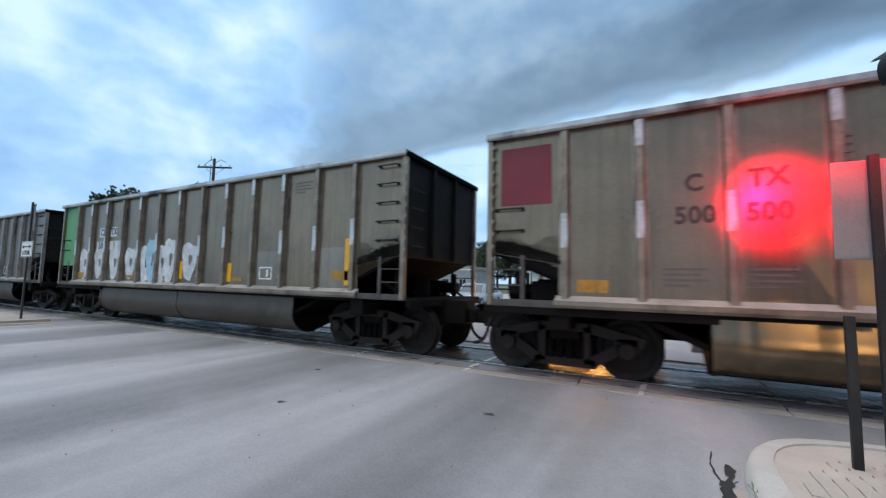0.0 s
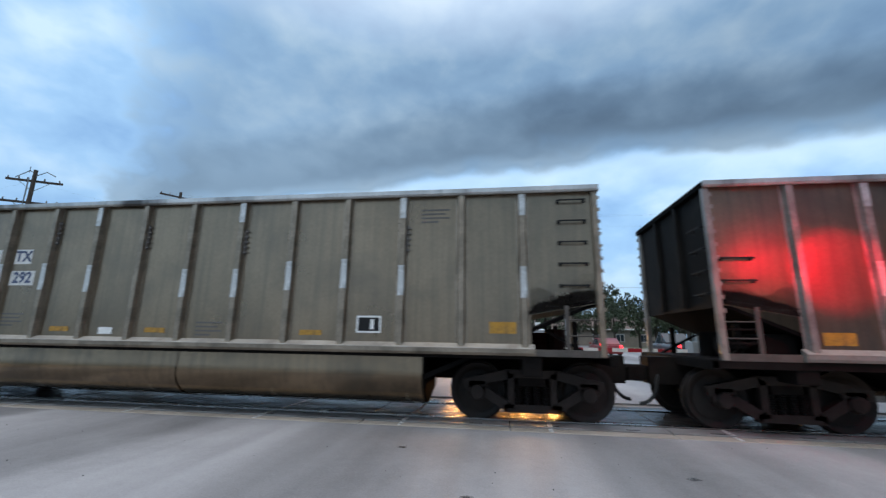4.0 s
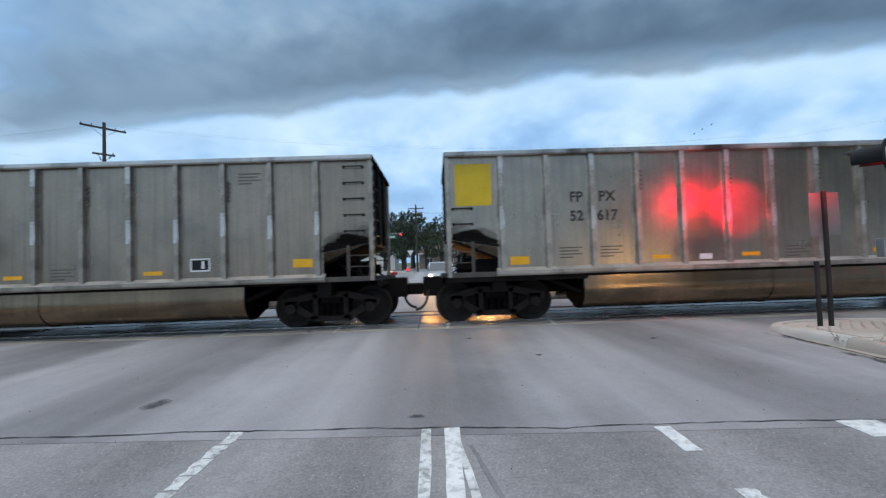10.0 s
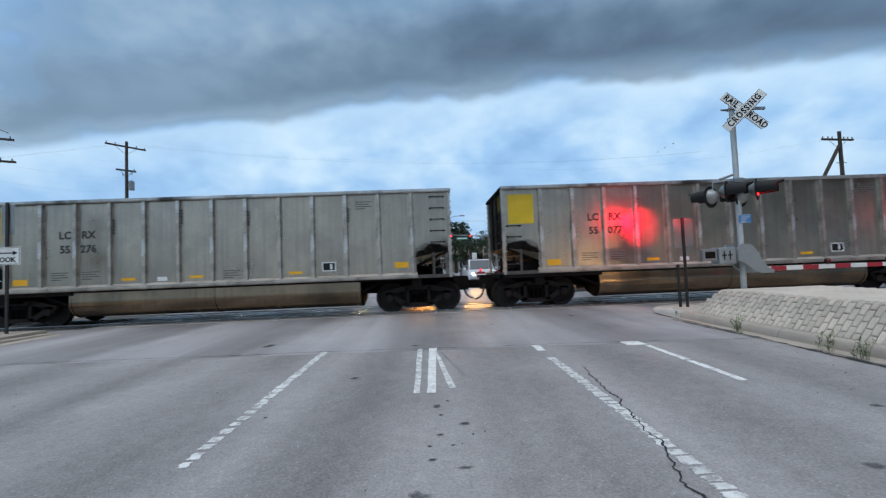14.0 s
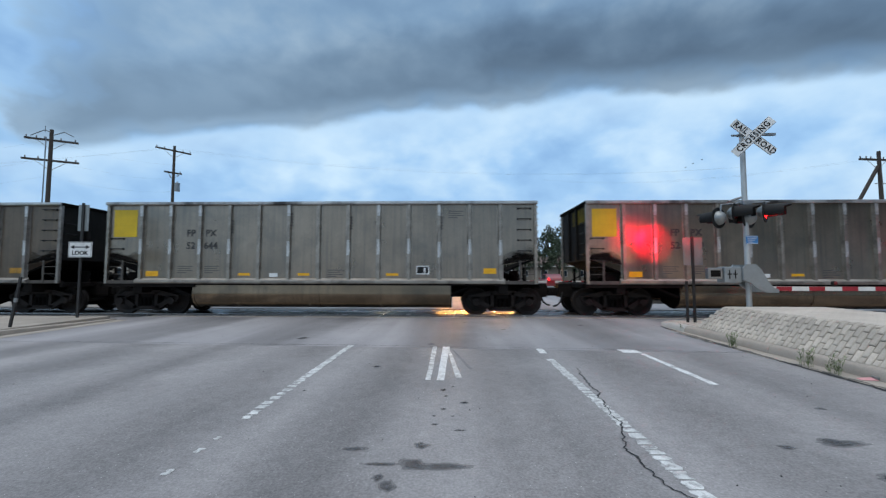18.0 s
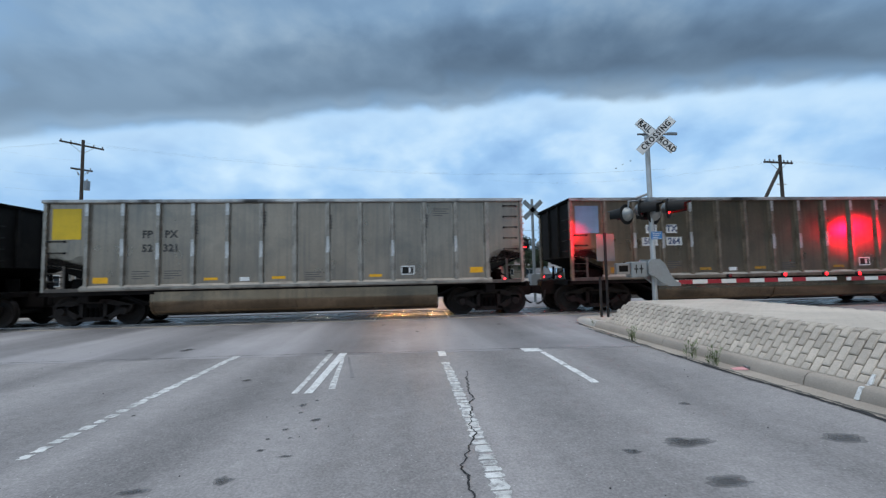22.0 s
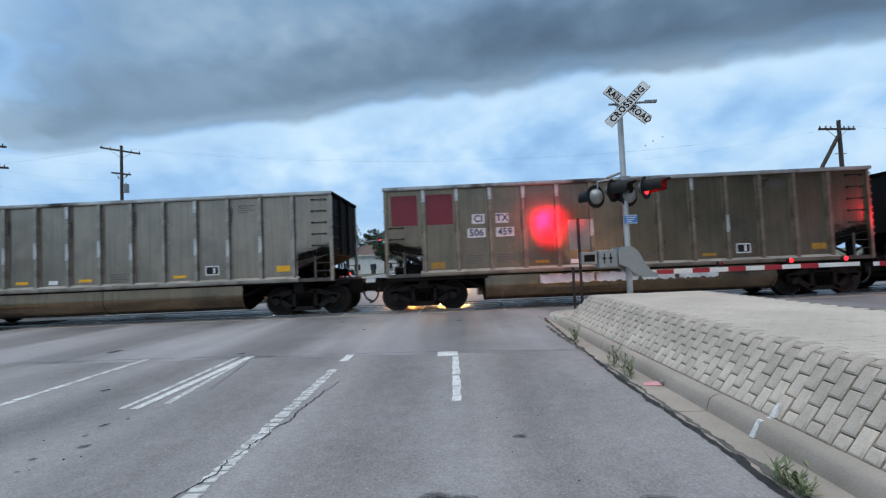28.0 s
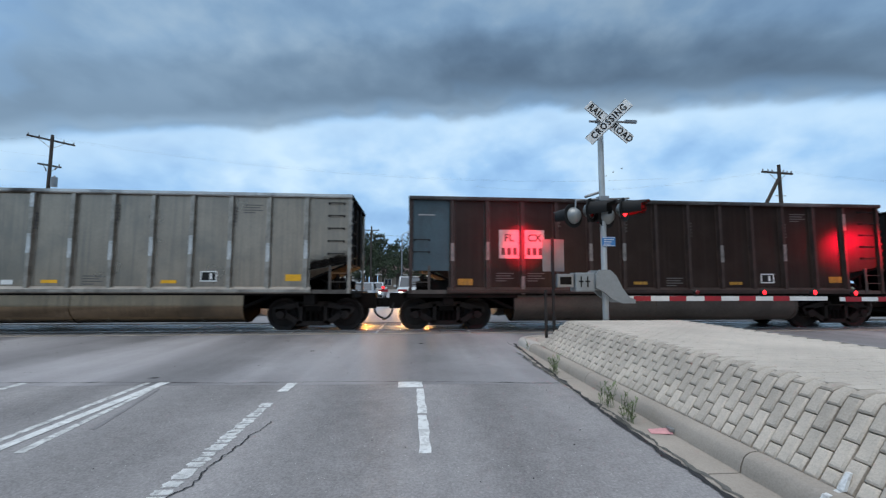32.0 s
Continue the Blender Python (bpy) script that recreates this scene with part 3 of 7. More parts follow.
def build_crossing():
    flat("ballast_bed", [(-160, 7.3), (160, 7.3), (160, 12.0), (-160, 12.0)], 0.035, GRAVEL, "grey crushed stone under the track", thick=0.03)
    base = thing("crossing", "wet dark concrete rail crossing panels between light edge strips", "crossing", kind="structure")
    wet = Geo().box(0, 2.38, 0, 0.38, 0.03, 0.100, 0.008).mesh("crossing_panel", WETPANEL)
    mid = Geo().box(0, 2.38, 0, 1.16, 0.03, 0.104, 0.008).mesh("crossing_panel", WETPANEL)
    slot = Geo().box(0, 0.20, 0, 0.05, 0.095, 0.1025).mesh("lifting_slot", CRACKMAT)
    edge = Geo().box(0, 2.38, 0, 0.24, 0.02, 0.082, 0.01).mesh("edge_strip", CONCRETE)
    for i in range(13):
        x = -9.6 + 2.4 * i
        part("edge_strip", edge, CONCRETE, base, at=pose(x, 8.20, 0))
        p = part("crossing_panel", wet, DAMPCONC, base, "pale damp concrete panel outside the rail", at=pose(x, 8.455, 0))
        for sx in (0.55, 1.75):
            part("lifting_slot", slot, CRACKMAT, p, at=pose(sx, 0.05, 0))
        part("crossing_panel", mid, WETPANEL, base, at=pose(x, TRACK_Y - 0.58, 0))
        part("crossing_panel", wet, WETPANEL, base, at=pose(x, 10.44, 0))
        part("edge_strip", edge, CONCRETE, base, at=pose(x, 10.85, 0))
    rail = Geo()
    rail.prism_x([(-0.035, RAIL_Z), (0.035, RAIL_Z), (0.037, RAIL_Z - 0.03), (0.012, RAIL_Z - 0.045), (0.012, RAIL_Z - 0.14), (0.07, RAIL_Z - 0.155), (0.07, RAIL_Z - 0.17), (-0.07, RAIL_Z - 0.17), (-0.07, RAIL_Z - 0.155), (-0.012, RAIL_Z - 0.14), (-0.012, RAIL_Z - 0.045), (-0.037, RAIL_Z - 0.03)], -160, 160)
    me = rail.mesh("rail", RAILMAT)
    track = thing("track", "railway track of two polished steel rails", "track", kind="structure")
    for s in (-0.735, 0.735):
        part("rail", me, RAILMAT, track, at=pose(0, TRACK_Y + s, 0))


build_ground()
build_crossing()

# ---- the coal train ----
LB, PITCH, SPEED, FIRST = 14.4, 16.0, 11.49, 3.5
TOPZ, SILLZ, WID = 3.79, 1.17, 3.2     # above the rail
TRUCK_AT = (1.08, LB - 1.08)
RIBS = [1.2 + i for i in range(13)]
CM = {}


def car_meshes():
    # body: side sheets, end sheets, slope sheets, floor; open on top
    g = Geo()
    y0, y1 = 0.10, WID - 0.10
    cut = [(0.06, 1.88), (1.2, 1.68), (1.2, SILLZ), (LB - 1.2, SILLZ), (LB - 1.2, 1.68), (LB - 0.06, 1.88), (LB - 0.06, TOPZ - 0.06), (0.06, TOPZ - 0.06)]
    g.prism(cut, y0, y0 + 0.02)
    CM["side_sheet"] = g.mesh("side_sheet", ALU["grey"])
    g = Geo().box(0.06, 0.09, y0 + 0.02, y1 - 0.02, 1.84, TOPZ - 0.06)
    CM["end_sheet"] = g.mesh("end_sheet", SHADEBLACK)
    CM["end_beam"] = Geo().box(-0.02, 0.06, -0.05, 0.05, 1.88, TOPZ - 0.08, 0.01).mesh("end_beam", SHADEBLACK)
    # The slope sheet's black stands for the shade inside the end opening.
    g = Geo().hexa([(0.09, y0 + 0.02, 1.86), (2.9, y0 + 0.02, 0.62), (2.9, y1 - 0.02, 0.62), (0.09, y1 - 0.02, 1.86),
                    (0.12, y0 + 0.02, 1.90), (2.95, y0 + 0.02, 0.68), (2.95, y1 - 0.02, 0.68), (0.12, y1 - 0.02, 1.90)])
    CM["slope_sheet"] = g.mesh("slope_sheet", SHADEBLACK)
    CM["floor_sheet"] = Geo().box(1.0, LB - 1.0, y0 + 0.05, y1 - 0.05, SILLZ - 0.10, SILLZ - 0.06).mesh("floor_sheet", SHADEBLACK)
    g = Geo()
    prof = [(-0.065, 0.0), (0.065, 0.0), (0.045, -0.09), (-0.045, -0.09)]
    n = len(prof)
    zs = (SILLZ - 0.02, TOPZ - 0.08)
    g.add([(x, y, z) for z in zs for x, y in prof], [(0, 1, 5, 4), (1, 2, 6, 5), (2, 3, 7, 6), (3, 0, 4, 7), (0, 3, 2, 1), (4, 5, 6, 7)])
    for k in range(7):
        z = SILLZ + 0.22 + k * 0.37
        for s in (-0.082, 0.082):
            g.box(s - 0.014, s + 0.014, -0.012, 0.0, z, z + 0.035)
    g.box(-0.10, 0.10, -0.004, 0.0, SILLZ - 0.02, TOPZ - 0.08)
    CM["rib"] = g.mesh("rib", RIB["grey"])
    g = Geo().box(-0.012, 0.012, -0.035, 0.0, 0, 0.46)
    for i in range(5):
        g.box(-0.045, 0.055, -0.045, -0.02, 0.02 + i * 0.095, 0.045 + i * 0.095)
    CM["fastener_strip"] = g.mesh("fastener_strip", BLACKP)
    CM["rib_scuff"] = Geo().hexa([(-0.052, -0.092, 2.02), (0.052, -0.092, 2.02), (0.052, -0.085, 2.02), (-0.052, -0.085, 2.02), (-0.046, -0.098, 2.52), (0.046, -0.098, 2.52), (0.046, -0.085, 2.52), (-0.046, -0.085, 2.52)]).mesh("rib_scuff", BARE)
    CM["rib_top"] = Geo().box(-0.05, 0.05, -0.094, -0.085, TOPZ - 0.48, TOPZ - 0.12).mesh("rib_top", BARE)
    g = Geo()
    g.prism_x([(-0.03, TOPZ), (0.12, TOPZ), (0.12, TOPZ - 0.04), (0.03, TOPZ - 0.10), (-0.01, TOPZ - 0.10), (-0.03, TOPZ - 0.07)], -0.02, LB + 0.02)
    CM["top_chord"] = g.mesh("top_chord", CHORD)
    g = Geo().box(-0.03, 0.10, 0, WID, TOPZ - 0.10, TOPZ, 0.012)
    CM["end_chord"] = g.mesh("end_chord", SHADEBLACK)
    g = Geo()
    g.prism_x([(-0.02, SILLZ), (0.10, SILLZ), (0.10, SILLZ - 0.10), (0.0, SILLZ - 0.10), (-0.02, SILLZ - 0.06)], 1.05, LB - 1.05)
    CM["side_sill"] = g.mesh("side_sill", RIB["grey"])
    CM["sill_ledge"] = Geo().prism_x([(0.10, SILLZ + 0.075), (0.10, SILLZ), (-0.024, SILLZ), (-0.024, SILLZ + 0.006)], 1.06, LB - 1.06).mesh("sill_ledge", LEDGE)
    g = Geo().box(0.52, 0.585, 0.085, 0.115, SILLZ - 0.10, 1.84, 0.004).box(-0.02, 1.15, 0.055, 0.10, SILLZ - 0.11, SILLZ - 0.005, 0.006)
    for z in (1.38, 1.62):
        g.tube((0.03, 0.10, z), (0.55, 0.10, z), 0.011, 0.011, 6)
    CM["end_rail"] = g.mesh("end_rail", RIB["grey"])
    CM["end_patch"] = Geo().box(0.052, 0.0605, 0.22, 1.75, 3.11, 3.62, 0.002).mesh("end_patch", YELLOW_SOOTY)
    g = Geo()
    g.box(-0.15, 3.05, 0.06, 0.16, SILLZ - 0.22, SILLZ - 0.10, 0.01)
    g.box(-0.15, -0.05, 0.06, WID - 0.06, SILLZ - 0.24, SILLZ - 0.10, 0.01)
    g.box(-0.6, 3.2, WID / 2 - 0.24, WID / 2 + 0.24, 0.58, SILLZ - 0.12, 0.02)
    g.box(0.95, 1.25, 0.10, WID - 0.10, SILLZ - 0.42, SILLZ - 0.12, 0.02)
    g.box(-0.12, 1.15, 0.10, WID - 0.10, SILLZ - 0.12, SILLZ - 0.09)
    for y in (0.35, WID - 0.45):
        g.box(0.35, 0.43, y, y + 0.08, SILLZ - 0.1, 1.6)
        g.hexa([(0.1, y, SILLZ - 0.1), (0.18, y, SILLZ - 0.1), (0.18, y + 0.08, SILLZ - 0.1), (0.1, y + 0.08, SILLZ - 0.1), (0.8, y, 1.45), (0.88, y, 1.45), (0.88, y + 0.08, 1.45), (0.8, y + 0.08, 1.45)])
    g.tube((0.55, WID / 2, 1.08), (0.55, WID / 2, 1.5), 0.17, 0.17, 12)
    g.tube((0.2, 0.6, 1.28), (0.9, 0.6, 1.28), 0.13, 0.13, 12)
    g.box(0.55, 0.60, 0.12, 0.17, SILLZ - 0.1, 1.80)
    for z in (1.3, 1.5):
        g.box(0.05, 0.6, 0.12, 0.15, z, z + 0.025)
    g.box(0.62, 1.15, 0.3, 0.7, SILLZ - 0.1, 1.45, 0.03)
    CM["underframe_end"] = g.mesh("underframe_end", TRUCKMAT)
    g = Geo().box(-0.01, 0.075, -0.01, 0.09, SILLZ - 0.10, TOPZ - 0.08, 0.008)
    for k in range(10):
        z = 1.75 + k * 0.2
        g.box(0.076, 0.105, -0.014, -0.008, z, z + 0.06)
    CM["corner_post"] = g.mesh("corner_post", RIB["grey"])
    # tub: two rounded troughs
    g = Geo()
    out = [(0.12, 1.08)] + [(0.60 - 0.50 * math.cos(a), 0.72 - 0.46 * math.sin(a)) for a in [math.pi * i / 14 - 0.25 for i in range(0, 10)]] + [(1.30, 0.45), (1.30, 1.08)]
    g.prism_x(out, 3.0, LB - 2.85)
    CM["tub"] = g.mesh("tub", TUB, True)
    for v in range(3):
        g = Geo()
        for i in range(9):
            h = 0.50 * (1 - i / 9.5)
            lo, hi = [], []
            for j in range(13):
                x = 0.10 + j * 0.0875
                z = 1.885 - 0.175 * (x - 0.06)
                lo.append((x, 0.0978 - 0.0005 * i, z))
                hi.append((x, 0.0978 - 0.0005 * i, z + h * (0.75 + 0.55 * noise.noise((x * 2.2, v * 5.0, i * 0.35)) + 0.14 * noise.noise((x * 8.0, v, i * 2.3)))))
            g.add(lo + hi, [(j, j + 1, 14 + j, 13 + j) for j in range(12)])
        CM["end_soot_%d" % v] = g.mesh("end_soot", SOOT)
        CM["end_soot_right_%d" % v] = Geo().add([(LB - x, y, z) for x, y, z in g.v], [f[::-1] for f in g.f]).mesh("end_soot", SOOT)
    # Added dark cover that puts shade over the tub's bright end face.
    CM["tub_end"] = Geo().prism_x([(y, z) for y, z in out], -0.025, 0.0).mesh("tub_end", SHADEBLACK)
    CM["tub_band"] = Geo().prism_x([(y - 0.012 if y < 0.6 else y, z - (0.012 if z < 0.7 else 0)) for y, z in out], -0.03, 0.03).mesh("tub_band", TUB, True)
    g = Geo().box(1.1, LB - 1.1, 0.085, 0.115, SILLZ - 0.155, SILLZ - 0.10)
    for i in range(60):
        x = 3.1 + i * 0.142
        g.box(x, x + 0.05, 0.070, 0.086, SILLZ - 0.150, SILLZ - 0.115)
    CM["rivet_strip"] = g.mesh("rivet_strip", TRUCKMAT)
    # grab irons
    g = Geo().path([(0, 0.10, 0), (0, 0.0, 0), (0.42, 0.0, 0), (0.42, 0.10, 0)], 0.011, 6)
    for x in (-0.02, 0.39):
        g.box(x, x + 0.05, 0.085, 0.10, -0.03, 0.03)
    CM["grab_iron"] = g.mesh("grab_iron", BLACKP)
    # coupler and air hose
    g = Geo()
    g.box(-0.62, 0.1, -0.09, 0.09, 0.66, 0.84, 0.02)
    g.box(-0.86, -0.60, -0.16, 0.12, 0.62, 0.90, 0.05)
    g.box(-0.82, -0.66, 0.10, 0.19, 0.64, 0.88, 0.03)
    CM["coupler"] = g.mesh("coupler", TRUCKMAT)
    pts = [(-0.80 + 0.30 * math.cos(a), -0.26, 0.62 - 0.36 * math.sin(a)) for a in [math.pi / 2 * i / 12 for i in range(13)]]
    CM["air_hose"] = Geo().path([(-0.45, -0.2, 0.78)] + pts, 0.032, 8).mesh("air_hose", RUBBER, True)
    # truck
    g = Geo()
    up = [(-1.10, 0.66), (-1.10, 0.36), (-0.86, 0.33), (-0.70, 0.44), (-0.42, 0.20), (0.42, 0.20), (0.70, 0.44), (0.86, 0.33), (1.10, 0.36), (1.10, 0.66), (0.80, 0.74), (0.40, 0.80), (-0.40, 0.80), (-0.80, 0.74)]
    # frame as bars round its two openings
    def bar(a, b, w, y0=0.0, y1=0.13):
        (ax, az), (bx, bz) = a, b
        d = Vector((bx - ax, bz - az)).normalized()
        n = Vector((-d.y, d.x)) * w / 2
        o = [(ax + n.x, az + n.y), (bx + n.x, bz + n.y), (bx - n.x, bz - n.y), (ax - n.x, az - n.y)]
        g.prism(o, y0, y1)
    bar((-1.12, 0.58), (-0.35, 0.76), 0.15)
    bar((1.12, 0.58), (0.35, 0.76), 0.15)
    bar((-0.40, 0.76), (0.40, 0.76), 0.13)
    bar((-0.82, 0.50), (-0.38, 0.23), 0.15)
    bar((0.82, 0.50), (0.38, 0.23), 0.15)
    bar((-0.46, 0.22), (0.46, 0.22), 0.12)
    bar((-0.34, 0.76), (-0.34, 0.22), 0.10)
    bar((0.34, 0.76), (0.34, 0.22), 0.10)
    for s in (-1, 1):
        g.lathe([(-0.05, 0.0), (-0.05, 0.11), (0.02, 0.135), (0.14, 0.135)], "y", 14, (s * 0.89, 0, 0.46))
        g.box(s * 0.89 - 0.17, s * 0.89 + 0.17, 0.0, 0.13, 0.42, 0.66, 0.03)
    CM["side_frame"] = g.mesh("side_frame", TRUCKMAT)
    g = Geo()
    prof = []
    for k in range(9):
        prof += [(0.28 + k * 0.034, 0.062), (0.297 + k * 0.034, 0.048)]
    g.lathe(prof, "z", 10, (0, 0.065, 0))
    CM["spring"] = g.mesh("spring", TRUCKMAT)
    # The lower box is an added dark filler behind the springs.
    g = Geo().box(-0.22, 0.22, 0.02, 2.1, 0.56, 0.72, 0.03).box(-0.46, 0.46, 0.34, 1.78, 0.24, 0.60, 0.03)
    CM["bolster"] = g.mesh("bolster", TRUCKMAT)
    # wheel set: axle along y, centred on the axle
    prof = [(-0.075, 0.0), (-0.09, 0.10), (-0.055, 0.13), (-0.025, 0.34), (-0.06, 0.385), (-0.065, 0.452), (0.045, 0.459), (0.05, 0.487), (0.075, 0.485), (0.08, 0.40), (0.02, 0.36), (0.03, 0.13), (0.09, 0.10), (0.09, 0.0)]
    g = Geo().lathe(prof, "y", 40)
    for i in range(3):
        a = 2 * math.pi * i / 3
        g.lathe([(-0.10, 0.0), (-0.10, 0.018), (-0.07, 0.018)], "y", 6, (0.06 * math.cos(a), 0, 0.06 * math.sin(a)))
    CM["wheel"] = g.mesh("wheel", WHEELMAT, True)
    CM["tread"] = Geo().lathe([(-0.066, 0.440), (-0.067, 0.4535), (0.044, 0.4605)], "y", 40).mesh("tread", TREAD, True)
    CM["axle"] = Geo().tube((0, -0.2, 0), (0, 1.75, 0), 0.085, 0.085, 12).mesh("axle", WHEELMAT, True)
    # markings
    CM["end_panel_paint"] = Geo().box(0, 1.02, -0.005, 0.0, 0, 2.0).mesh("end_panel_paint", BLUEP)
    CM["panel_patch"] = Geo().box(0, 0.80, -0.006, 0.0, 0, 0.92).mesh("panel_patch", YELLOW)
    CM["tape"] = Geo().box(0, 0.40, -0.006, 0.0, 0, 0.085).mesh("tape", AMBER)
    CM["tape_big"] = Geo().box(0, 0.42, -0.006, 0.0, 0, 0.18).mesh("tape_big", AMBER)
    CM["tag"] = Geo().box(0, 0.28, -0.006, 0.0, 0, 0.12).mesh("tag", WHITEP)
    g = Geo().box(0, 0.42, -0.005, 0, 0, 0.03).box(0, 0.42, -0.005, 0, 0.25, 0.28).box(0, 0.03, -0.005, 0, 0, 0.28).box(0.39, 0.42, -0.005, 0, 0, 0.28).box(0.24, 0.30, -0.005, 0, 0.06, 0.22)
    CM["stencil_frame"] = g.mesh("stencil_frame", WHITEP)
    CM["stencil_field"] = Geo().box(0.03, 0.39, -0.003, 0, 0.03, 0.25).mesh("stencil_field", BLACKP)
    for w in (50, 42, 30):
        CM["stencil_line_%d" % w] = Geo().box(0, w / 100, -0.004, 0, 0, 0.028).mesh("stencil_line", FAINT)
    CM["label_plate"] = Geo().box(-0.275, 0.275, -0.003, 0, -0.14, 0.14).mesh("label_plate", WHITEP)
    CM["tall_plate"] = Geo().box(-0.29, 0.29, -0.003, 0, -0.41, 0.41).mesh("label_plate", PLATEGREY)
    CM["wide_plate"] = Geo().box(-0.27, 0.27, -0.003, 0, -0.175, 0.175).mesh("label_plate", PLATEGREY)
    CM["mark_plate"] = Geo().box(-0.195, 0.195, -0.003, 0, -0.145, 0.145).mesh("label_plate", WHITEP)


TEXTS = {}


def lettering(word, size, mat):
    key = (word, size, mat.name)
    if key not in TEXTS:
        TEXTS[key] = text_mesh(word, size, mat, 0.003, 1.05, 0.95)
    return TEXTS[key]


def coal_car(k, tone, patch, mark, number, plates=False, label=""):
    base = thing("coal_gondola", label, "rail car", group="coal cars of the train")
    sh, rb = ALU[tone], RIB[tone]
    scuffs = random.Random(k + 90)
    part("side_sheet", CM["side_sheet"], sh, base)
    part("side_sheet", CM["side_sheet"], sh, base, at=pose(LB, WID, 0, 0, 0, 180))
    part("floor_sheet", CM["floor_sheet"], SHADEBLACK, base)
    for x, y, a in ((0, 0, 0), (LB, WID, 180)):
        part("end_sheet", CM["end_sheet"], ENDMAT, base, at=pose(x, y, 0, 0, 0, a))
        part("slope_sheet", CM["slope_sheet"], SHADEBLACK, base, at=pose(x, y, 0, 0, 0, a))
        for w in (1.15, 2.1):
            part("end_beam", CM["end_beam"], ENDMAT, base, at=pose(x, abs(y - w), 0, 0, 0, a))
    for x in RIBS:
        r = part("rib", CM["rib"], rb, base, at=pose(x, 0.10, 0))
        if tone != "dark" and scuffs.random() < (0.8 if tone in ("grey", "bright") or k < 4 else 0.4):
            part("rib_scuff", CM["rib_scuff"], BARE, r, at=pose(0, 0, scuffs.uniform(-0.1, 0.1)))
        if tone != "dark" and scuffs.random() < 0.45:
            part("rib_top", CM["rib_top"], BARE, r)
        if tone == "dark" and scuffs.random() < 0.55:
            part("rib_scuff", CM["rib_scuff"], SCUFFDIM, r, at=pose(0, 0, scuffs.choice((-0.95, 0.0, 0.0, 0.95)) + scuffs.uniform(-0.05, 0.05)))
        part("rib", CM["rib"], rb, base, at=pose(x, WID - 0.10, 0, 0, 0, 180))
    for i in (3, 5, 7, 10):
        part("fastener_strip", CM["fastener_strip"], FAINT, base, at=pose(RIBS[i] + 0.075, 0.10, 2.85 + 0.12 * ((k + i) % 3 - 1)))
    if tone != "dark":
        part("end_soot", CM["end_soot_%d" % (k % 3)], SOOT, base, label="black soot stain over the end opening", kind="stuff")
        part("end_soot", CM["end_soot_right_%d" % ((k + 1) % 3)], SOOT, base, label="black soot stain over the end opening", kind="stuff")
    chord = CHORD if tone != "dark" else CHORD_DARK
    part("top_chord", CM["top_chord"], chord, base)
    part("top_chord", CM["top_chord"], chord, base, at=pose(LB, WID, 0, 0, 0, 180))
    part("end_chord", CM["end_chord"], SHADEBLACK, base)
    part("end_chord", CM["end_chord"], SHADEBLACK, base, at=pose(LB, WID, 0, 0, 0, 180))
    part("side_sill", CM["side_sill"], rb, base)
    part("side_sill", CM["side_sill"], rb, base, at=pose(LB, WID, 0, 0, 0, 180))
    part("end_rail", CM["end_rail"], RAILSOOT, base)
    part("end_rail", CM["end_rail"], RAILSOOT, base, at=pose(LB, 0.17, 0, 0, 0, 180))
    part("sill_ledge", CM["sill_ledge"], rb if tone == "dark" else LEDGE, base)
    if patch and patch[0][0] == YELLOW:
        part("end_patch", CM["end_patch"], YELLOW_SOOTY, base, "soot-covered yellow paint on the end sheet")
    skin = TUB if k >= 0 and tone != "dark" else TUB_DIRTY
    t = part("tub", CM["tub"], skin, base)
    for x in (3.0, 7.2, LB - 2.85):
        part("tub_band", CM["tub_band"], skin, t, at=pose(x, 0, 0))
    part("rivet_strip", CM["rivet_strip"], TRUCKMAT, base)
    part("tub_end", CM["tub_end"], SHADEBLACK, t, at=pose(2.966, 0, 0))
    part("tub_end", CM["tub_end"], SHADEBLACK, t, at=pose(LB - 2.79, 0, 0))
    part("tub", CM["tub"], skin, base, at=pose(LB, WID, 0, 0, 0, 180))
    for x, y, a in ((0, 0, 0), (LB, WID, 180)):
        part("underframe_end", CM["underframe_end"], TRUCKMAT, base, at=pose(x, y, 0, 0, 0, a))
    for x, y, a in ((0.0, 0.04, 0), (LB - 0.075, 0.04, 0), (LB, WID - 0.04, 180), (0.075, WID - 0.04, 180)):
        part("corner_post", CM["corner_post"], rb, base, at=pose(x, y, 0, 0, 0, a))
    for z in (2.15, 2.50, 2.85, 3.20, 3.55):
        part("grab_iron", CM["grab_iron"], BLACKP, base, at=pose(LB - 0.62, 0.0, z))
    for z in (2.22, 2.56):
        part("grab_iron", CM["grab_iron"], BLACKP, base, at=pose(0.14, 0.0, z))
    for z in (2.05, 2.4, 2.75, 3.1):
        part("grab_iron", CM["grab_iron"], BLACKP, base, at=pose(-0.05, 0.62, z, 0, 0, -90))
        part("grab_iron", CM["grab_iron"], BLACKP, base, at=pose(LB + 0.05, 0.2, z, 0, 0, 90))
    for x, y, a in ((0, WID / 2, 0), (LB, WID / 2, 180)):
        c = part("coupler", CM["coupler"], TRUCKMAT, base, at=pose(x, y, 0, 0, 0, a))
        part("air_hose", CM["air_hose"], RUBBER, c)
    # trucks
    wheels = []
    for x in TRUCK_AT:
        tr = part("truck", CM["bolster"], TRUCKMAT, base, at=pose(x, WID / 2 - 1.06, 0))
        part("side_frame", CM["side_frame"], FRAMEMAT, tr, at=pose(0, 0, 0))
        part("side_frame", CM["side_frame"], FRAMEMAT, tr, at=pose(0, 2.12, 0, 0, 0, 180))
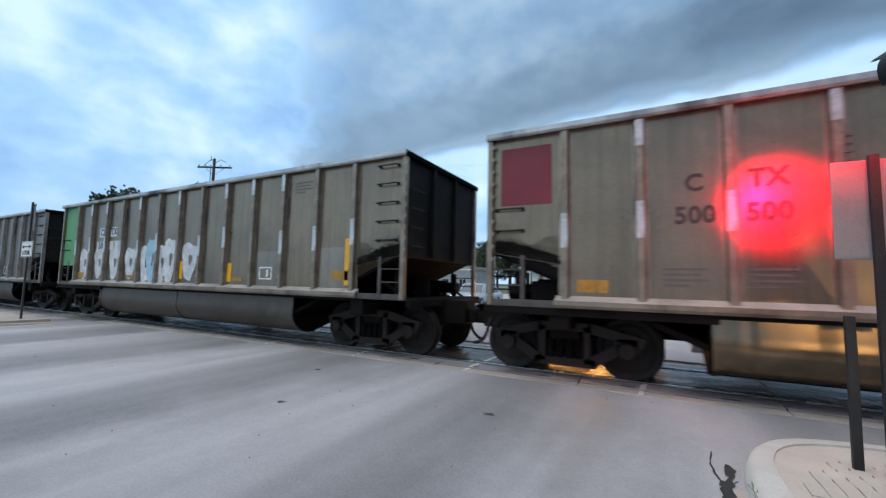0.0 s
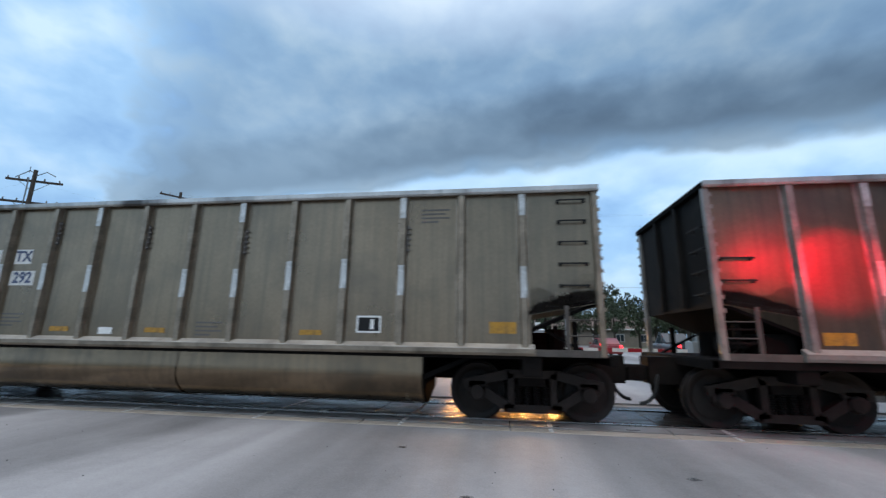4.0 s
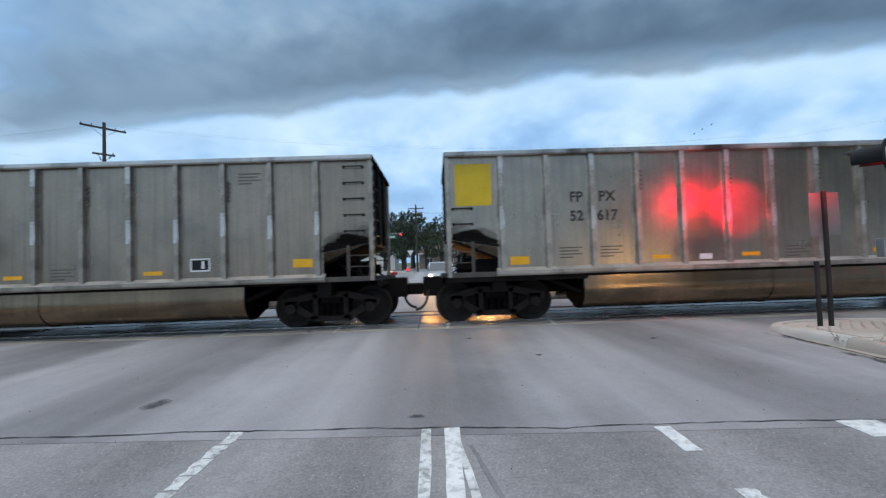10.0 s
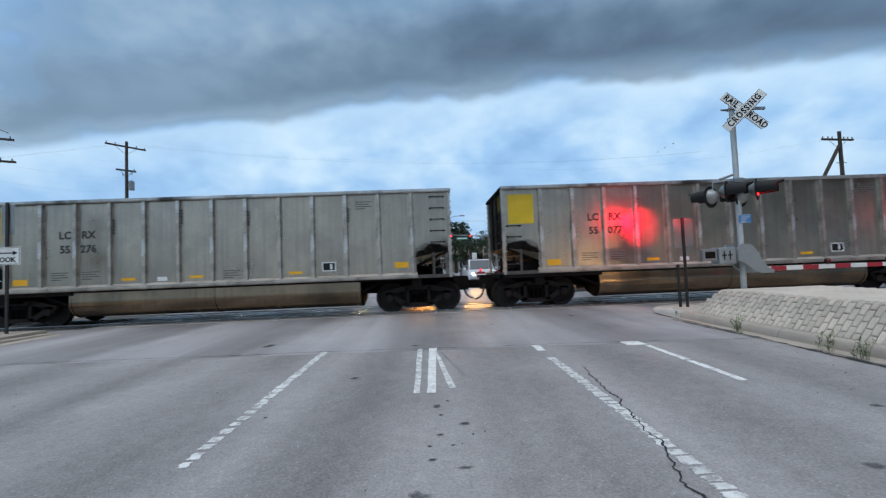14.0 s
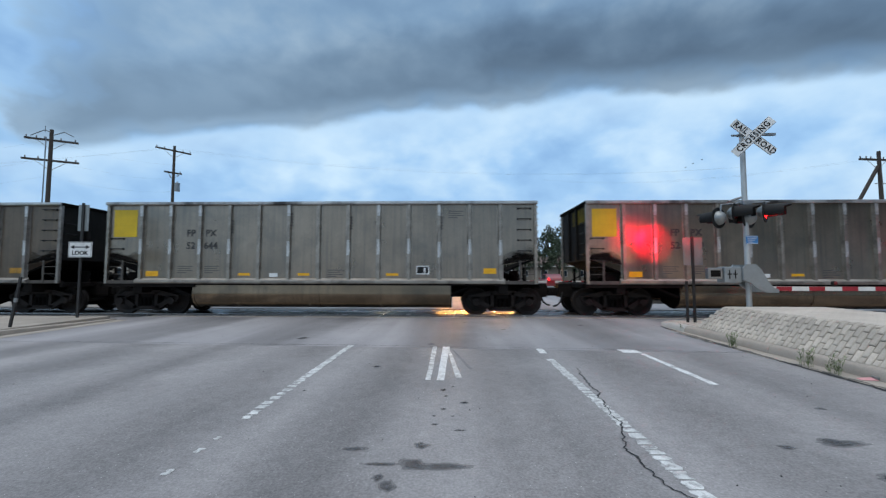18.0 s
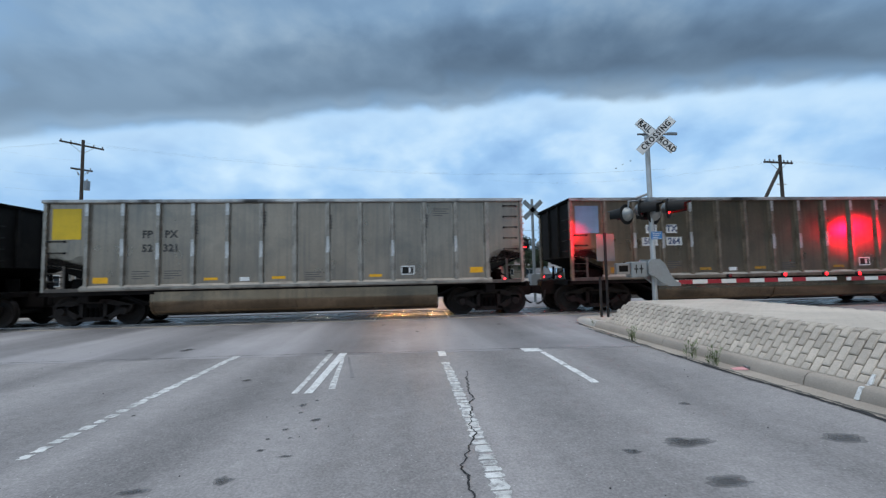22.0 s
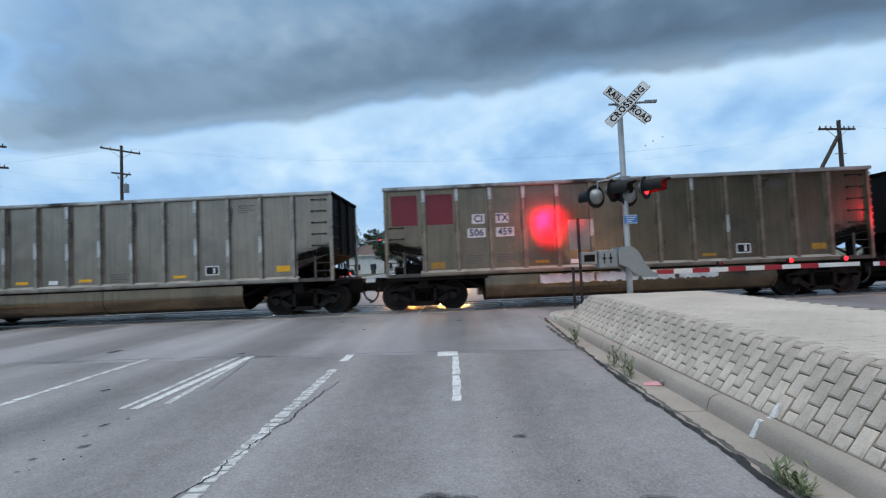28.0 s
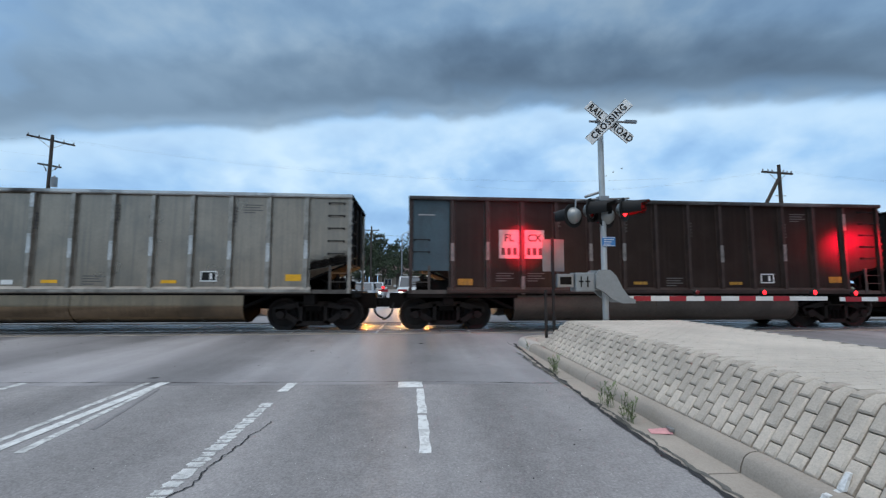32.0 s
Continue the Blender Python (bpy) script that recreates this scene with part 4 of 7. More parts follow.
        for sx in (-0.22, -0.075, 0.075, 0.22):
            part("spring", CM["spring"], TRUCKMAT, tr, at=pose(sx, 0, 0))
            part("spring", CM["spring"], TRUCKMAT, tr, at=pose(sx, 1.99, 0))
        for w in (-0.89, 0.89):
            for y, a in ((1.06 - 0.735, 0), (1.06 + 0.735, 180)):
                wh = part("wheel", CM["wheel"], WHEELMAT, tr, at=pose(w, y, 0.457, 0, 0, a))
                wheels.append((wh, w, y, a))
            part("axle", CM["axle"], WHEELMAT, tr, at=pose(w, 0.285, 0.457))
    # markings on the near side
    S = 0.098
    if patch:
        for m, i in patch:
            if tone == "dark" or m == ALU["green"]:
                part("end_panel_paint", CM["end_panel_paint"], DULLBLUE if tone == "dark" else m, base, at=pose(0.10, S, 1.70))
            else:
                part("panel_patch", CM["panel_patch"], m, base, at=pose(0.20 + i * 1.08, S, 2.62))
    amber = AMBER if tone in ("grey", "bright") else AMBER_OLD
    part("tape_big", CM["tape_big"], amber, base, at=pose(1.36, S, 1.30))
    part("tape_big", CM["tape_big"], amber, base, at=pose(LB - 1.75, S, 1.40))
    for x in (4.5, 6.5, 9.45):
        part("tape", CM["tape"], amber, base, at=pose(x, S, 1.33))
    part("tag", CM["tag"], WHITEP, base, at=pose(5.55, S, 1.29))
    part("stencil_field", CM["stencil_field"], BLACKP, base, at=pose(10.45, S, 1.38))
    part("stencil_frame", CM["stencil_frame"], WHITEP, base, at=pose(10.45, S, 1.38))
    for x, z in ((2.45, 1.62), (3.35, 1.62), (7.5, 1.5), (11.5, 3.45)):
        for i, w in enumerate((50, 42, 50, 30)):
            part("stencil_line", CM["stencil_line_%d" % w], FAINT, base, at=pose(x, S, z - i * 0.07))
    ink = (BLUEINK if plates else INKP) if tone != "dark" else INKP
    if tone == "dark" and not plates:
        ink = FAINT
    off = 0.44 if plates else 0.34 if mark and mark[0] in ("FP", "LC") else 0.38
    if mark:
        rows = [(mark, 2.64 if k == 17 else 2.74)] + ([(number, 2.32)] if number[0] else [])
        if k > 20 and tone == "dark":
            rows = [(mark, 2.64)]
        for words, z in rows:
            for word, x in zip(words, (2.90, 3.50)):
                if plates:
                    sx = 1 if x > 3.2 else -1
                    off = 0.36 if words is mark else 0.43
                    if tone == "dark":
                        off = 0.37
                        part("label_plate", CM["tall_plate" if k > 20 else "wide_plate"], PLATEGREY, base, at=pose(3.2 + sx * off, S, 2.47 if k > 20 else z))
                    else:
                        part("label_plate", CM["mark_plate" if words is mark else "label_plate"], PLATEWHITE, base, at=pose(3.2 + sx * off, S, z))
                if word:
                    part("lettering", lettering(word, 0.29 if plates else 0.31, ink), ink, base, at=pose(3.2 + (off if x > 3.2 else -off), S - 0.004, z, 90, 0, 0))
    return base, wheels


WHITEWASH = material("white_spray_paint", (0.60, 0.61, 0.62), 0.6, 0, 0.12, 3, 40, 0.05, stain=(0.34, 0.34, 0.34), stain_amt=0.6, stain_scale=4)
BLUEWASH = material("blue_spray_paint", (0.30, 0.48, 0.58), 0.6, 0, 0.12, 3, 40, 0.05)
BLACKWASH = material("black_spray_paint", (0.03, 0.03, 0.03), 0.6, 0, 0.12, 3, 40, 0.05)


def blob(base, x, z, w, h, mat, seed, y=0.096):
    """A round sprayed letter-like shape with a hole."""
    r = random.Random(seed)
    n = 18
    out, inn = [], []
    for i in range(n):
        a = 2 * math.pi * i / n
        k = 1 + 0.16 * math.sin(3 * a + r.uniform(0, 0.8)) + r.uniform(-0.06, 0.06)
        out.append((x + w / 2 * k * math.cos(a), z + h / 2 * k * math.sin(a)))
        inn.append((x + w * 0.13 * k * math.cos(a) + 0.04, z + h * 0.14 * k * math.sin(a)))
    vs = [(px, yy, pz) for yy in (y - 0.003, y) for px, pz in out + inn]
    m = 2 * n
    fs = []
    for i in range(n):
        j = (i + 1) % n
        fs += [(i, j, n + j, n + i), (m + i, m + n + i, m + n + j, m + j), (i, m + i, m + j, j), (n + i, n + j, m + n + j, m + n + i)]
    part("sprayed_shape", Geo().add(vs, fs), mat, base)


def scribble(base, x, z, w, h, mat, seed, y=0.092):
    r = random.Random(seed)
    pts = []
    for i in range(40):
        t = i / 39
        pts.append((x + w * (t - 0.5) + w * 0.16 * math.sin(19 * t + r.uniform(0, 1)), y, z + h * 0.5 * math.sin(31 * t + 1.3 * math.sin(9 * t)) * (0.5 + 0.5 * r.random())))
    part("sprayed_scribble", Geo().path(pts, 0.019, 5), mat, base)


def decorate(k, base, tone="", plates=False):
    if k == -1:
        for i, (x, w, h) in enumerate(((1.75, 0.7, 0.95), (2.75, 0.62, 0.95), (3.75, 0.68, 0.95), (4.7, 0.66, 0.9))):
            blob(base, x, 1.80, w, h, WHITEWASH, i)
        for i, (x, m) in enumerate(((5.55, WHITEWASH), (5.85, BLUEWASH), (6.4, WHITEWASH), (6.8, WHITEWASH))):
            blob(base, x, 1.78 + 0.1 * (i % 2), 0.6, 1.05 + 0.2 * (i % 2), m, 10 + i, 0.096 - 0.003 * (i % 2))
        blob(base, 7.7, 1.85, 0.7, 0.95, WHITEWASH, 33)
        part("pale_patch", Geo().box(10.35, 11.1, 0.094, 0.098, 1.25, 2.0), ALU["grey"], base)
        part("pale_patch", Geo().box(12.3, 13.0, 0.094, 0.098, 1.25, 2.05), ALU["grey"], base)
        part("tape_vertical", Geo().box(12.97, 13.09, 0.092, 0.098, 1.30, 2.22), AMBER, base)
        part("tape_vertical", Geo().box(9.3, 9.45, 0.092, 0.098, 1.3, 1.75), AMBER, base)
        part("tape_vertical", Geo().box(7.28, 7.42, 0.092, 0.098, 1.35, 1.8), AMBER, base)
    if k in (0, 2, 1):
        part("white_spot", Geo().lathe([(-0.006, 0.0), (-0.006, 0.09), (0.0, 0.09)], "y", 12, (LB - 1.95 if k != 2 else 2.0, 0.098, 1.45)), WHITEP, base)
    if k == 3:
        part("tape_vertical", Geo().box(12.98, 13.08, 0.092, 0.098, 1.35, 2.2), AMBER_OLD, base)
        part("pale_patch", Geo().box(9.5, 9.9, 0.092, 0.098, 1.35, 1.65), WHITEP, base)
    if k == 4:
        scribble(base, 6.8, 1.80, 0.62, 0.55, WHITEWASH, 1)
        scribble(base, 6.8, 1.72, 0.5, 0.4, WHITEWASH, 2)
        scribble(base, 11.7, 1.85, 0.75, 0.6, WHITEWASH, 3)
        scribble(base, 11.75, 1.8, 0.6, 0.5, WHITEWASH, 4)
        scribble(base, 12.75, 1.9, 0.8, 0.45, BLACKWASH, 5)
        scribble(base, 12.75, 1.85, 0.7, 0.35, BLACKWASH, 6)
    if k == 11:
        for x0, x1, z0, z1 in ((1.4, 1.85, 1.62, 2.02), (2.3, 3.08, 1.32, 2.10), (3.3, 4.05, 1.38, 2.02), (4.42, 4.75, 1.62, 1.78), (4.75, 5.08, 1.62, 2.02), (5.35, 6.1, 1.48, 2.20), (6.4, 7.1, 1.36, 1.84), (7.35, 8.05, 1.58, 2.04), (8.4, 9.05, 1.46, 2.10), (9.4, 10.05, 1.55, 2.18)):
            d = 0.03
            part("white_square", Geo().prism([(x0, z0), (x1, z0 + d), (x1 - d, z1), (x0 + d, z1 - d)], 0.090, 0.097), WHITEWASH, base)
    if tone == "dark" and plates:
        for x in (2.83, 3.57):
            if k > 20:
                for dx in (-0.17, 0.0, 0.17):
                    part("text_bar", Geo().box(x + dx - 0.055, x + dx + 0.055, 0.091, 0.094, 2.16, 2.36), INKP, base)
                continue
            if k == 8:
                continue
            part("number_plate", Geo().box(x - 0.28, x + 0.28, 0.094, 0.098, 2.13, 2.35), PLATEGREY, base)
            for dx in (-0.16, 0.0, 0.16):
                part("text_bar", Geo().box(x + dx - 0.055, x + dx + 0.055, 0.091, 0.094, 2.16, 2.32), INKP, base)
            part("small_plate", Geo().box(x - 0.21, x + 0.21, 0.094, 0.098, 1.42, 1.64), PLATEGREY, base)
            for z in (1.48, 1.55):
                part("text_bar", Geo().box(x - 0.16, x + 0.15, 0.091, 0.094, z, z + 0.03), INKP, base)
        part("white_line", Geo().box(0.25, 0.70, 0.088, 0.092, 3.26, 3.285), PLATEGREY, base)
    if k == 20:
        for i, (x0, x1) in enumerate(((4.62, 6.22), (6.30, 7.52), (7.64, 8.60), (8.74, 9.88))):
            r = random.Random(i)
            n, vs, fs = 14, [], []
            for j in range(n + 1):
                x, zt, zb = x0 + (x1 - x0) * j / n, 0.98 + r.uniform(-0.03, 0.02), 0.72 + r.uniform(-0.03, 0.04)
                vs += [(x, 0.112, zt), (x, 0.094, zb), (x, 0.10, zb), (x, 0.118, zt)]
            for j in range(n):
                fs += [(4 * j + k, 4 * j + (k + 1) % 4, 4 * j + 4 + (k + 1) % 4, 4 * j + 4 + k) for k in range(4)]
            g = Geo().add(vs, fs + [(0, 1, 2, 3), (4 * n + 3, 4 * n + 2, 4 * n + 1, 4 * n)])
            part("white_block", g, WHITEWASH, base, "white paint block rolled on the tub")


car_meshes()
Y1, R1, B1 = [(YELLOW, 0)], [(REDP, 0)], [(BLUEP, 0)]
GREY_L = "grey aluminium coal gondola with a yellow end panel, rolling on rails"
BROWN_L = "dusty brown aluminium coal gondola with stencilled marks, rolling on rails"
DARK_L = "dark brown painted coal gondola with a blue-grey end panel"
CARS = [
    (-6, "shade", Y1, None, None, False, GREY_L), (-5, "grey", Y1, None, None, False, GREY_L), (-4, "brown", R1, None, None, False, BROWN_L), (-3, "shade", None, None, None, False, BROWN_L),
    (-2, "shade", None, None, None, False, "dusty grey coal gondola with white label plates, rolling on rails"),
    (-1, "brown", [("green", 0)], ("CI", "TX"), ("50", "1"), True, "dusty brown coal gondola with white graffiti along its lower side"),
    (0, "brown", R1, ("C", "TX"), ("500", "500"), False, "dusty brown coal gondola with a dark red end panel"),
    (1, "brown", R1, ("CI", "TX"), ("500", "500"), False, "dusty brown coal gondola with a dark red end panel"),
    (2, "brown", B1, ("CI", "TX"), ("501", "292"), True, "dusty brown coal gondola with blue end panel and white plates"),
    (3, "shade", None, None, None, False, BROWN_L),
    (4, "grey", Y1, ("FP", "PX"), ("52", "313"), False, GREY_L),
    (5, "bright", Y1, ("FP", "PX"), ("52", "677"), False, GREY_L),
    (6, "grey", Y1, ("FP", "PX"), ("52", "627"), False, GREY_L),
    (7, "bright", Y1, ("FP", "PX"), ("52", "617"), False, GREY_L),
    (8, "dark", B1, ("FL", "CX"), None, True, DARK_L),
    (9, "bright", Y1, ("LC", "RX"), ("55", "276"), False, "bright aluminium coal gondola with a yellow end panel, rolling on rails"),
    (10, "bright", Y1, ("LC", "RX"), ("55", "077"), False, GREY_L),
    (11, "shade", R1, ("CI", "TX"), ("500", "114"), False, "sooty grey coal gondola with a row of white painted squares"),
    (12, "grey", Y1, ("FP", "PX"), ("52", "644"), False, GREY_L),
    (13, "grey", Y1, ("FP", "PX"), ("52", "329"), False, GREY_L),
    (14, "grey", Y1, ("FP", "PX"), ("52", "693"), False, GREY_L),
    (15, "grey", Y1, ("FP", "PX"), ("52", "321"), False, GREY_L),
    (16, "brown", B1, ("CI", "TX"), ("501", "264"), True, "dusty brown coal gondola with blue end panel and white plates"),
    (17, "dark", B1, ("FL", "CX"), None, True, DARK_L),
    (18, "shade", Y1, None, None, False, GREY_L),
    (19, "grey", Y1, ("FP", "PX"), ("52", "545"), False, GREY_L),
    (20, "brown", [(REDP, 0), (REDP, 1)], ("CI", "TX"), ("506", "459"), True, "dusty brown coal gondola with two dark red end panels"),
    (21, "shade", R1, ("CI", "TX"), ("500", "505"), False, "dusty brown coal gondola with a dark red end panel"),
    (22, "grey", Y1, ("FP", "PX"), ("52", "732"), False, GREY_L),
    (23, "dark", B1, ("FL", "CX"), None, True, DARK_L),
    (24, "dark", B1, ("FL", "CX"), None, True, DARK_L),
    (25, "grey", Y1, None, None, False, GREY_L), (26, "brown", R1, None, None, False, BROWN_L), (27, "grey", Y1, None, None, False, GREY_L),
]
# the train's small changes of pace: seconds, metres
DRIFT = [(0.0, -0.03), (3.0, -0.07), (6.0, -0.12), (9.0, 0.06), (13.0, 0.13), (17.0, 0.28), (21.0, 0.33), (24.5, 0.38), (28.5, 0.29), (32.0, 0.08)]
TRAIN = []
for k, tone, patch, mark, number, plates, label in CARS:
    patch = [(ALU["green"] if m == "green" else m, i) for m, i in (patch or [])]
    number = number or ("", "")
    base, wheels = coal_car(k, tone, patch, mark, number, plates, label)
    decorate(k, base, tone, plates)
    TRAIN.append((k, base, wheels))


def motions():
    for k, base, wheels in TRAIN:
        at = lambda t: FIRST + PITCH * k - SPEED * t
        walk(base, [(t, pose(at(t) + d, SIDE_Y, RAIL_Z)) for t, d in DRIFT])
        # the wheels roll while the car is near the crossing
        f0 = max(0, int((at(0) - 18.0) / SPEED * FPS))
        f1 = min(32 * FPS, int((at(0) + 34.0) / SPEED * FPS))
        times = [f / FPS for f in range(f0, f1 + 1)] if f1 > f0 else []
        times = sorted(set([0.0] + times + [32.0]))
        for wh, x, y, a in wheels:
            rows, turn = [], 0.0
            for i, t in enumerate(times):
                step = SPEED * (t - times[i - 1]) / 0.457 if i else 0.0
                turn -= math.degrees(step) if step < 1.2 else 0.0
                rows.append((t, pose(x, y, 0.457, 0, turn, 0) @ pose(0, 0, 0, 0, 0, a)))
            walk(wh, rows)

# ---- road markings, seam, cracks, stains ----
rng = random.Random(5)


def ragged(g, x0, x1, y0, y1, z, t=0.003, n=4, jag=0.008):
    """A painted bar with slightly uneven ends and sides."""
    left = [(x0 + rng.uniform(-jag, jag), y0 + (y1 - y0) * i / n) for i in range(n + 1)]
    right = [(x1 + rng.uniform(-jag, jag), y1 - (y1 - y0) * i / n) for i in range(n + 1)]
    g.slab(right[::-1] + left[::-1], z, z + t)


def slant(g, a, b, wa, wb, z, t=0.003, n=8, jag=0.006):
    """A bar from a to b, wa wide at a and wb wide at b."""
    L, Rr = [], []
    for i in range(n + 1):
        f = i / n
        x, y = a[0] + (b[0] - a[0]) * f, a[1] + (b[1] - a[1]) * f
        w = (wa + (wb - wa) * f) / 2
        L.append((x - w + rng.uniform(-jag, jag), y))
        Rr.append((x + w + rng.uniform(-jag, jag), y))
    g.slab(L + Rr[::-1], z, z + t)


def markings():
    z = G + 0.001
    dash = thing("lane_line", "worn broken white lane line on asphalt", "road marking", group="lane lines", kind="structure")
    y = 3.05
    while y > -14:
        if y > 0.3:
            n, gap, w = rng.uniform(0.14, 0.30), rng.uniform(0.012, 0.03), 0.11
        elif y > -0.9:
            n, gap, w = rng.uniform(0.07, 0.16), rng.uniform(0.03, 0.07), 0.10
        else:
            n, gap, w = rng.uniform(0.03, 0.09), rng.uniform(0.10, 0.45), rng.uniform(0.03, 0.09)
        g = Geo()
        ragged(g, -1.40 - w / 2, -1.40 + w / 2, y - n, y, z, jag=0.016)
        part("dash_piece", g, ROADPAINT, dash)
        y -= n + gap
    dash = thing("lane_line", "worn broken white lane line beside a crack", "road marking", group="lane lines", kind="structure")
    g = Geo()
    ragged(g, 2.24, 2.37, 2.36, 2.80, z)
    part("dash_piece", g, ROADPAINT_NEW, dash)
    y = 1.86
    while y > -14:
        n = rng.uniform(0.06, 0.17)
        g = Geo()
        ragged(g, 2.245, 2.36, y - n, y, z, jag=0.018)
        part("dash_piece", g, ROADPAINT, dash)
        y -= n + rng.uniform(0.012, 0.04)
    arrow = thing("arrow_marking", "remains of a white turn arrow painted on asphalt", "road marking", kind="structure")
    for a, b, wa, wb, m in (((0.30, 2.95), (0.32, 0.45), 0.085, 0.075, ROADPAINT), ((0.52, 2.95), (0.49, 0.42), 0.13, 0.10, ROADPAINT_NEW), ((0.56, 2.75), (0.74, 0.58), 0.05, 0.085, ROADPAINT), ((0.66, 2.6), (0.93, 1.1), 0.03, 0.05, ASPHALT)):
        g = Geo()
        slant(g, a, b, wa, wb, z if m != ROADPAINT_NEW else z + 0.002)
        part("stroke", g, m, arrow)
    corner = thing("corner_marking", "white angled lane mark painted on asphalt", "road marking", kind="structure")
    g = Geo()
    ragged(g, 3.79, 4.12, 2.46, 2.77, z)
    part("stroke", g, ROADPAINT_NEW, corner)
    for y0, y1 in ((1.36, 2.38), (0.33, 1.30)):
        g = Geo()
        ragged(g, 4.03, 4.13, y0, y1, z, n=8)
        part("stroke", g, ROADPAINT_NEW, corner)
    # thin lane stripes over the crossing panels
    for x in (-6.75, -4.25, -1.78, 0.71, 3.06, 5.68):
        g = Geo()
        slant(g, (x - 0.06, 8.21), (x - 0.05, 8.44), 0.06, 0.06, 0.083)
        slant(g, (x - 0.05, 8.47), (x - 0.03, 8.83), 0.075, 0.07, 0.101)
        slant(g, (x - 0.02, 9.07), (x + 0.02, 10.21), 0.07, 0.06, 0.105)
        slant(g, (x + 0.03, 10.46), (x + 0.04, 10.81), 0.06, 0.06, 0.101)
        solid("panel_stripe", g, ROADPAINT, "pale joint stripe across the wet crossing panels", kind="structure")

    def ribbon(pts, w, zz, name, mat, label, jag=0.03, step=0.05):
        g = Geo()
        L, Rr = [], []
        for a, b in zip(pts, pts[1:]):
            d = math.hypot(b[0] - a[0], b[1] - a[1])
            n = max(2, int(d / step))
            for i in range(n):
                f = i / n
                x, y = a[0] + (b[0] - a[0]) * f, a[1] + (b[1] - a[1]) * f
                nx, ny = -(b[1] - a[1]) / d, (b[0] - a[0]) / d
                o = (noise.noise((x * 3.1, y * 3.1, w * 50)) + 0.6 * noise.noise((x * 11, y * 11, 4)) + 0.35 * noise.noise((x * 37, y * 37, 8))) * jag
                ww = w * (0.30 + 1.0 * abs(noise.noise((x * 5, y * 5, 9)) + 0.3) + 0.7 * max(0.0, noise.noise((x * 21, y * 21, 3))))
                L.append((x + nx * (o + ww / 2), y + ny * (o + ww / 2)))
                Rr.append((x + nx * (o - ww / 2), y + ny * (o - ww / 2)))
        vs = [(x, y, zz) for x, y in L] + [(x, y, zz) for x, y in Rr]
        n = len(L)
        g.add(vs, [(i, i + 1, n + i + 1, n + i) for i in range(n - 1)])
        return solid(name, g, mat, label, kind="structure")
    ribbon([(-9.7, 3.34), (-5, 3.20), (-2.3, 3.07), (-1.9, 3.10), (-1.4, 3.07), (-0.4, 3.02), (0.45, 2.97), (1.25, 2.88), (1.5, 2.85), (1.85, 2.87), (2.9, 2.84), (4.1, 2.77), (6.1, 2.55)], 0.018, G + 0.005, "road_seam", CRACKMAT, "dark open seam between two asphalt surfaces", 0.02)
    ribbon([(2.55, 1.2), (2.45, 0.4), (2.42, 0.0), (2.33, -0.6), (2.31, -1.0), (2.17, -1.45), (2.10, -1.9), (2.16, -2.3), (2.30, -2.6), (2.42, -3.2), (2.3, -4.2), (2.5, -6)], 0.021, G + 0.0055, "road_crack", CRACKMAT, "winding dark crack in old asphalt", 0.07, 0.03)
    ribbon([(6.25, 6.52), (6.23, 6.2), (6.25, 6.0), (6.27, 5.9), (6.35, 5.9), (6.40, 5.98)], 0.022, G + 0.004, "road_crack", CRACKMAT, "short dark crack beside the kerb", 0.015, 0.03)
    ribbon([(6.27, 5.9), (6.25, 5.72), (6.27, 5.5), (6.24, 5.2)], 0.022, G + 0.0045, "road_crack", CRACKMAT, "short dark crack beside the kerb", 0.015, 0.03)
    ribbon([(6.34, 6.25), (6.30, 5.6), (6.22, 4.4), (6.11, 2.4), (6.05, 0.9), (6.03, 0.0), (6.06, -0.7), (6.03, -1.3), (6.05, -4), (6.05, -8)], 0.075, G + 0.0095, "gutter_seam", CRACKMAT, "dark ragged seam between asphalt and gutter", 0.03, 0.03)
    def blot(x, y, rx, ry, name="oil_stain", mat=PATCHMAT, label="dark oil stain soaked into the asphalt", zz=0.0035):
        g = Geo()
        for layer, grow in enumerate((1.35, 1.0, 0.66)):
            pts = []
            for i in range(26):
                a = 2 * math.pi * i / 26
                k = grow * (1 + 0.45 * noise.noise((x * 7 + math.cos(a) * 1.3, y * 7 + math.sin(a) * 1.3, 2)) + 0.22 * noise.noise((x * 9 + math.cos(a) * 4, y * 9 + math.sin(a) * 4, layer)))
                pts.append((x + rx * k * math.cos(a), y + ry * k * math.sin(a), G + zz + 0.0006 * layer))
            g.add(pts, [tuple(range(26))])
        return solid(name, g, mat, label, "stain", "stains on the road", kind="structure")
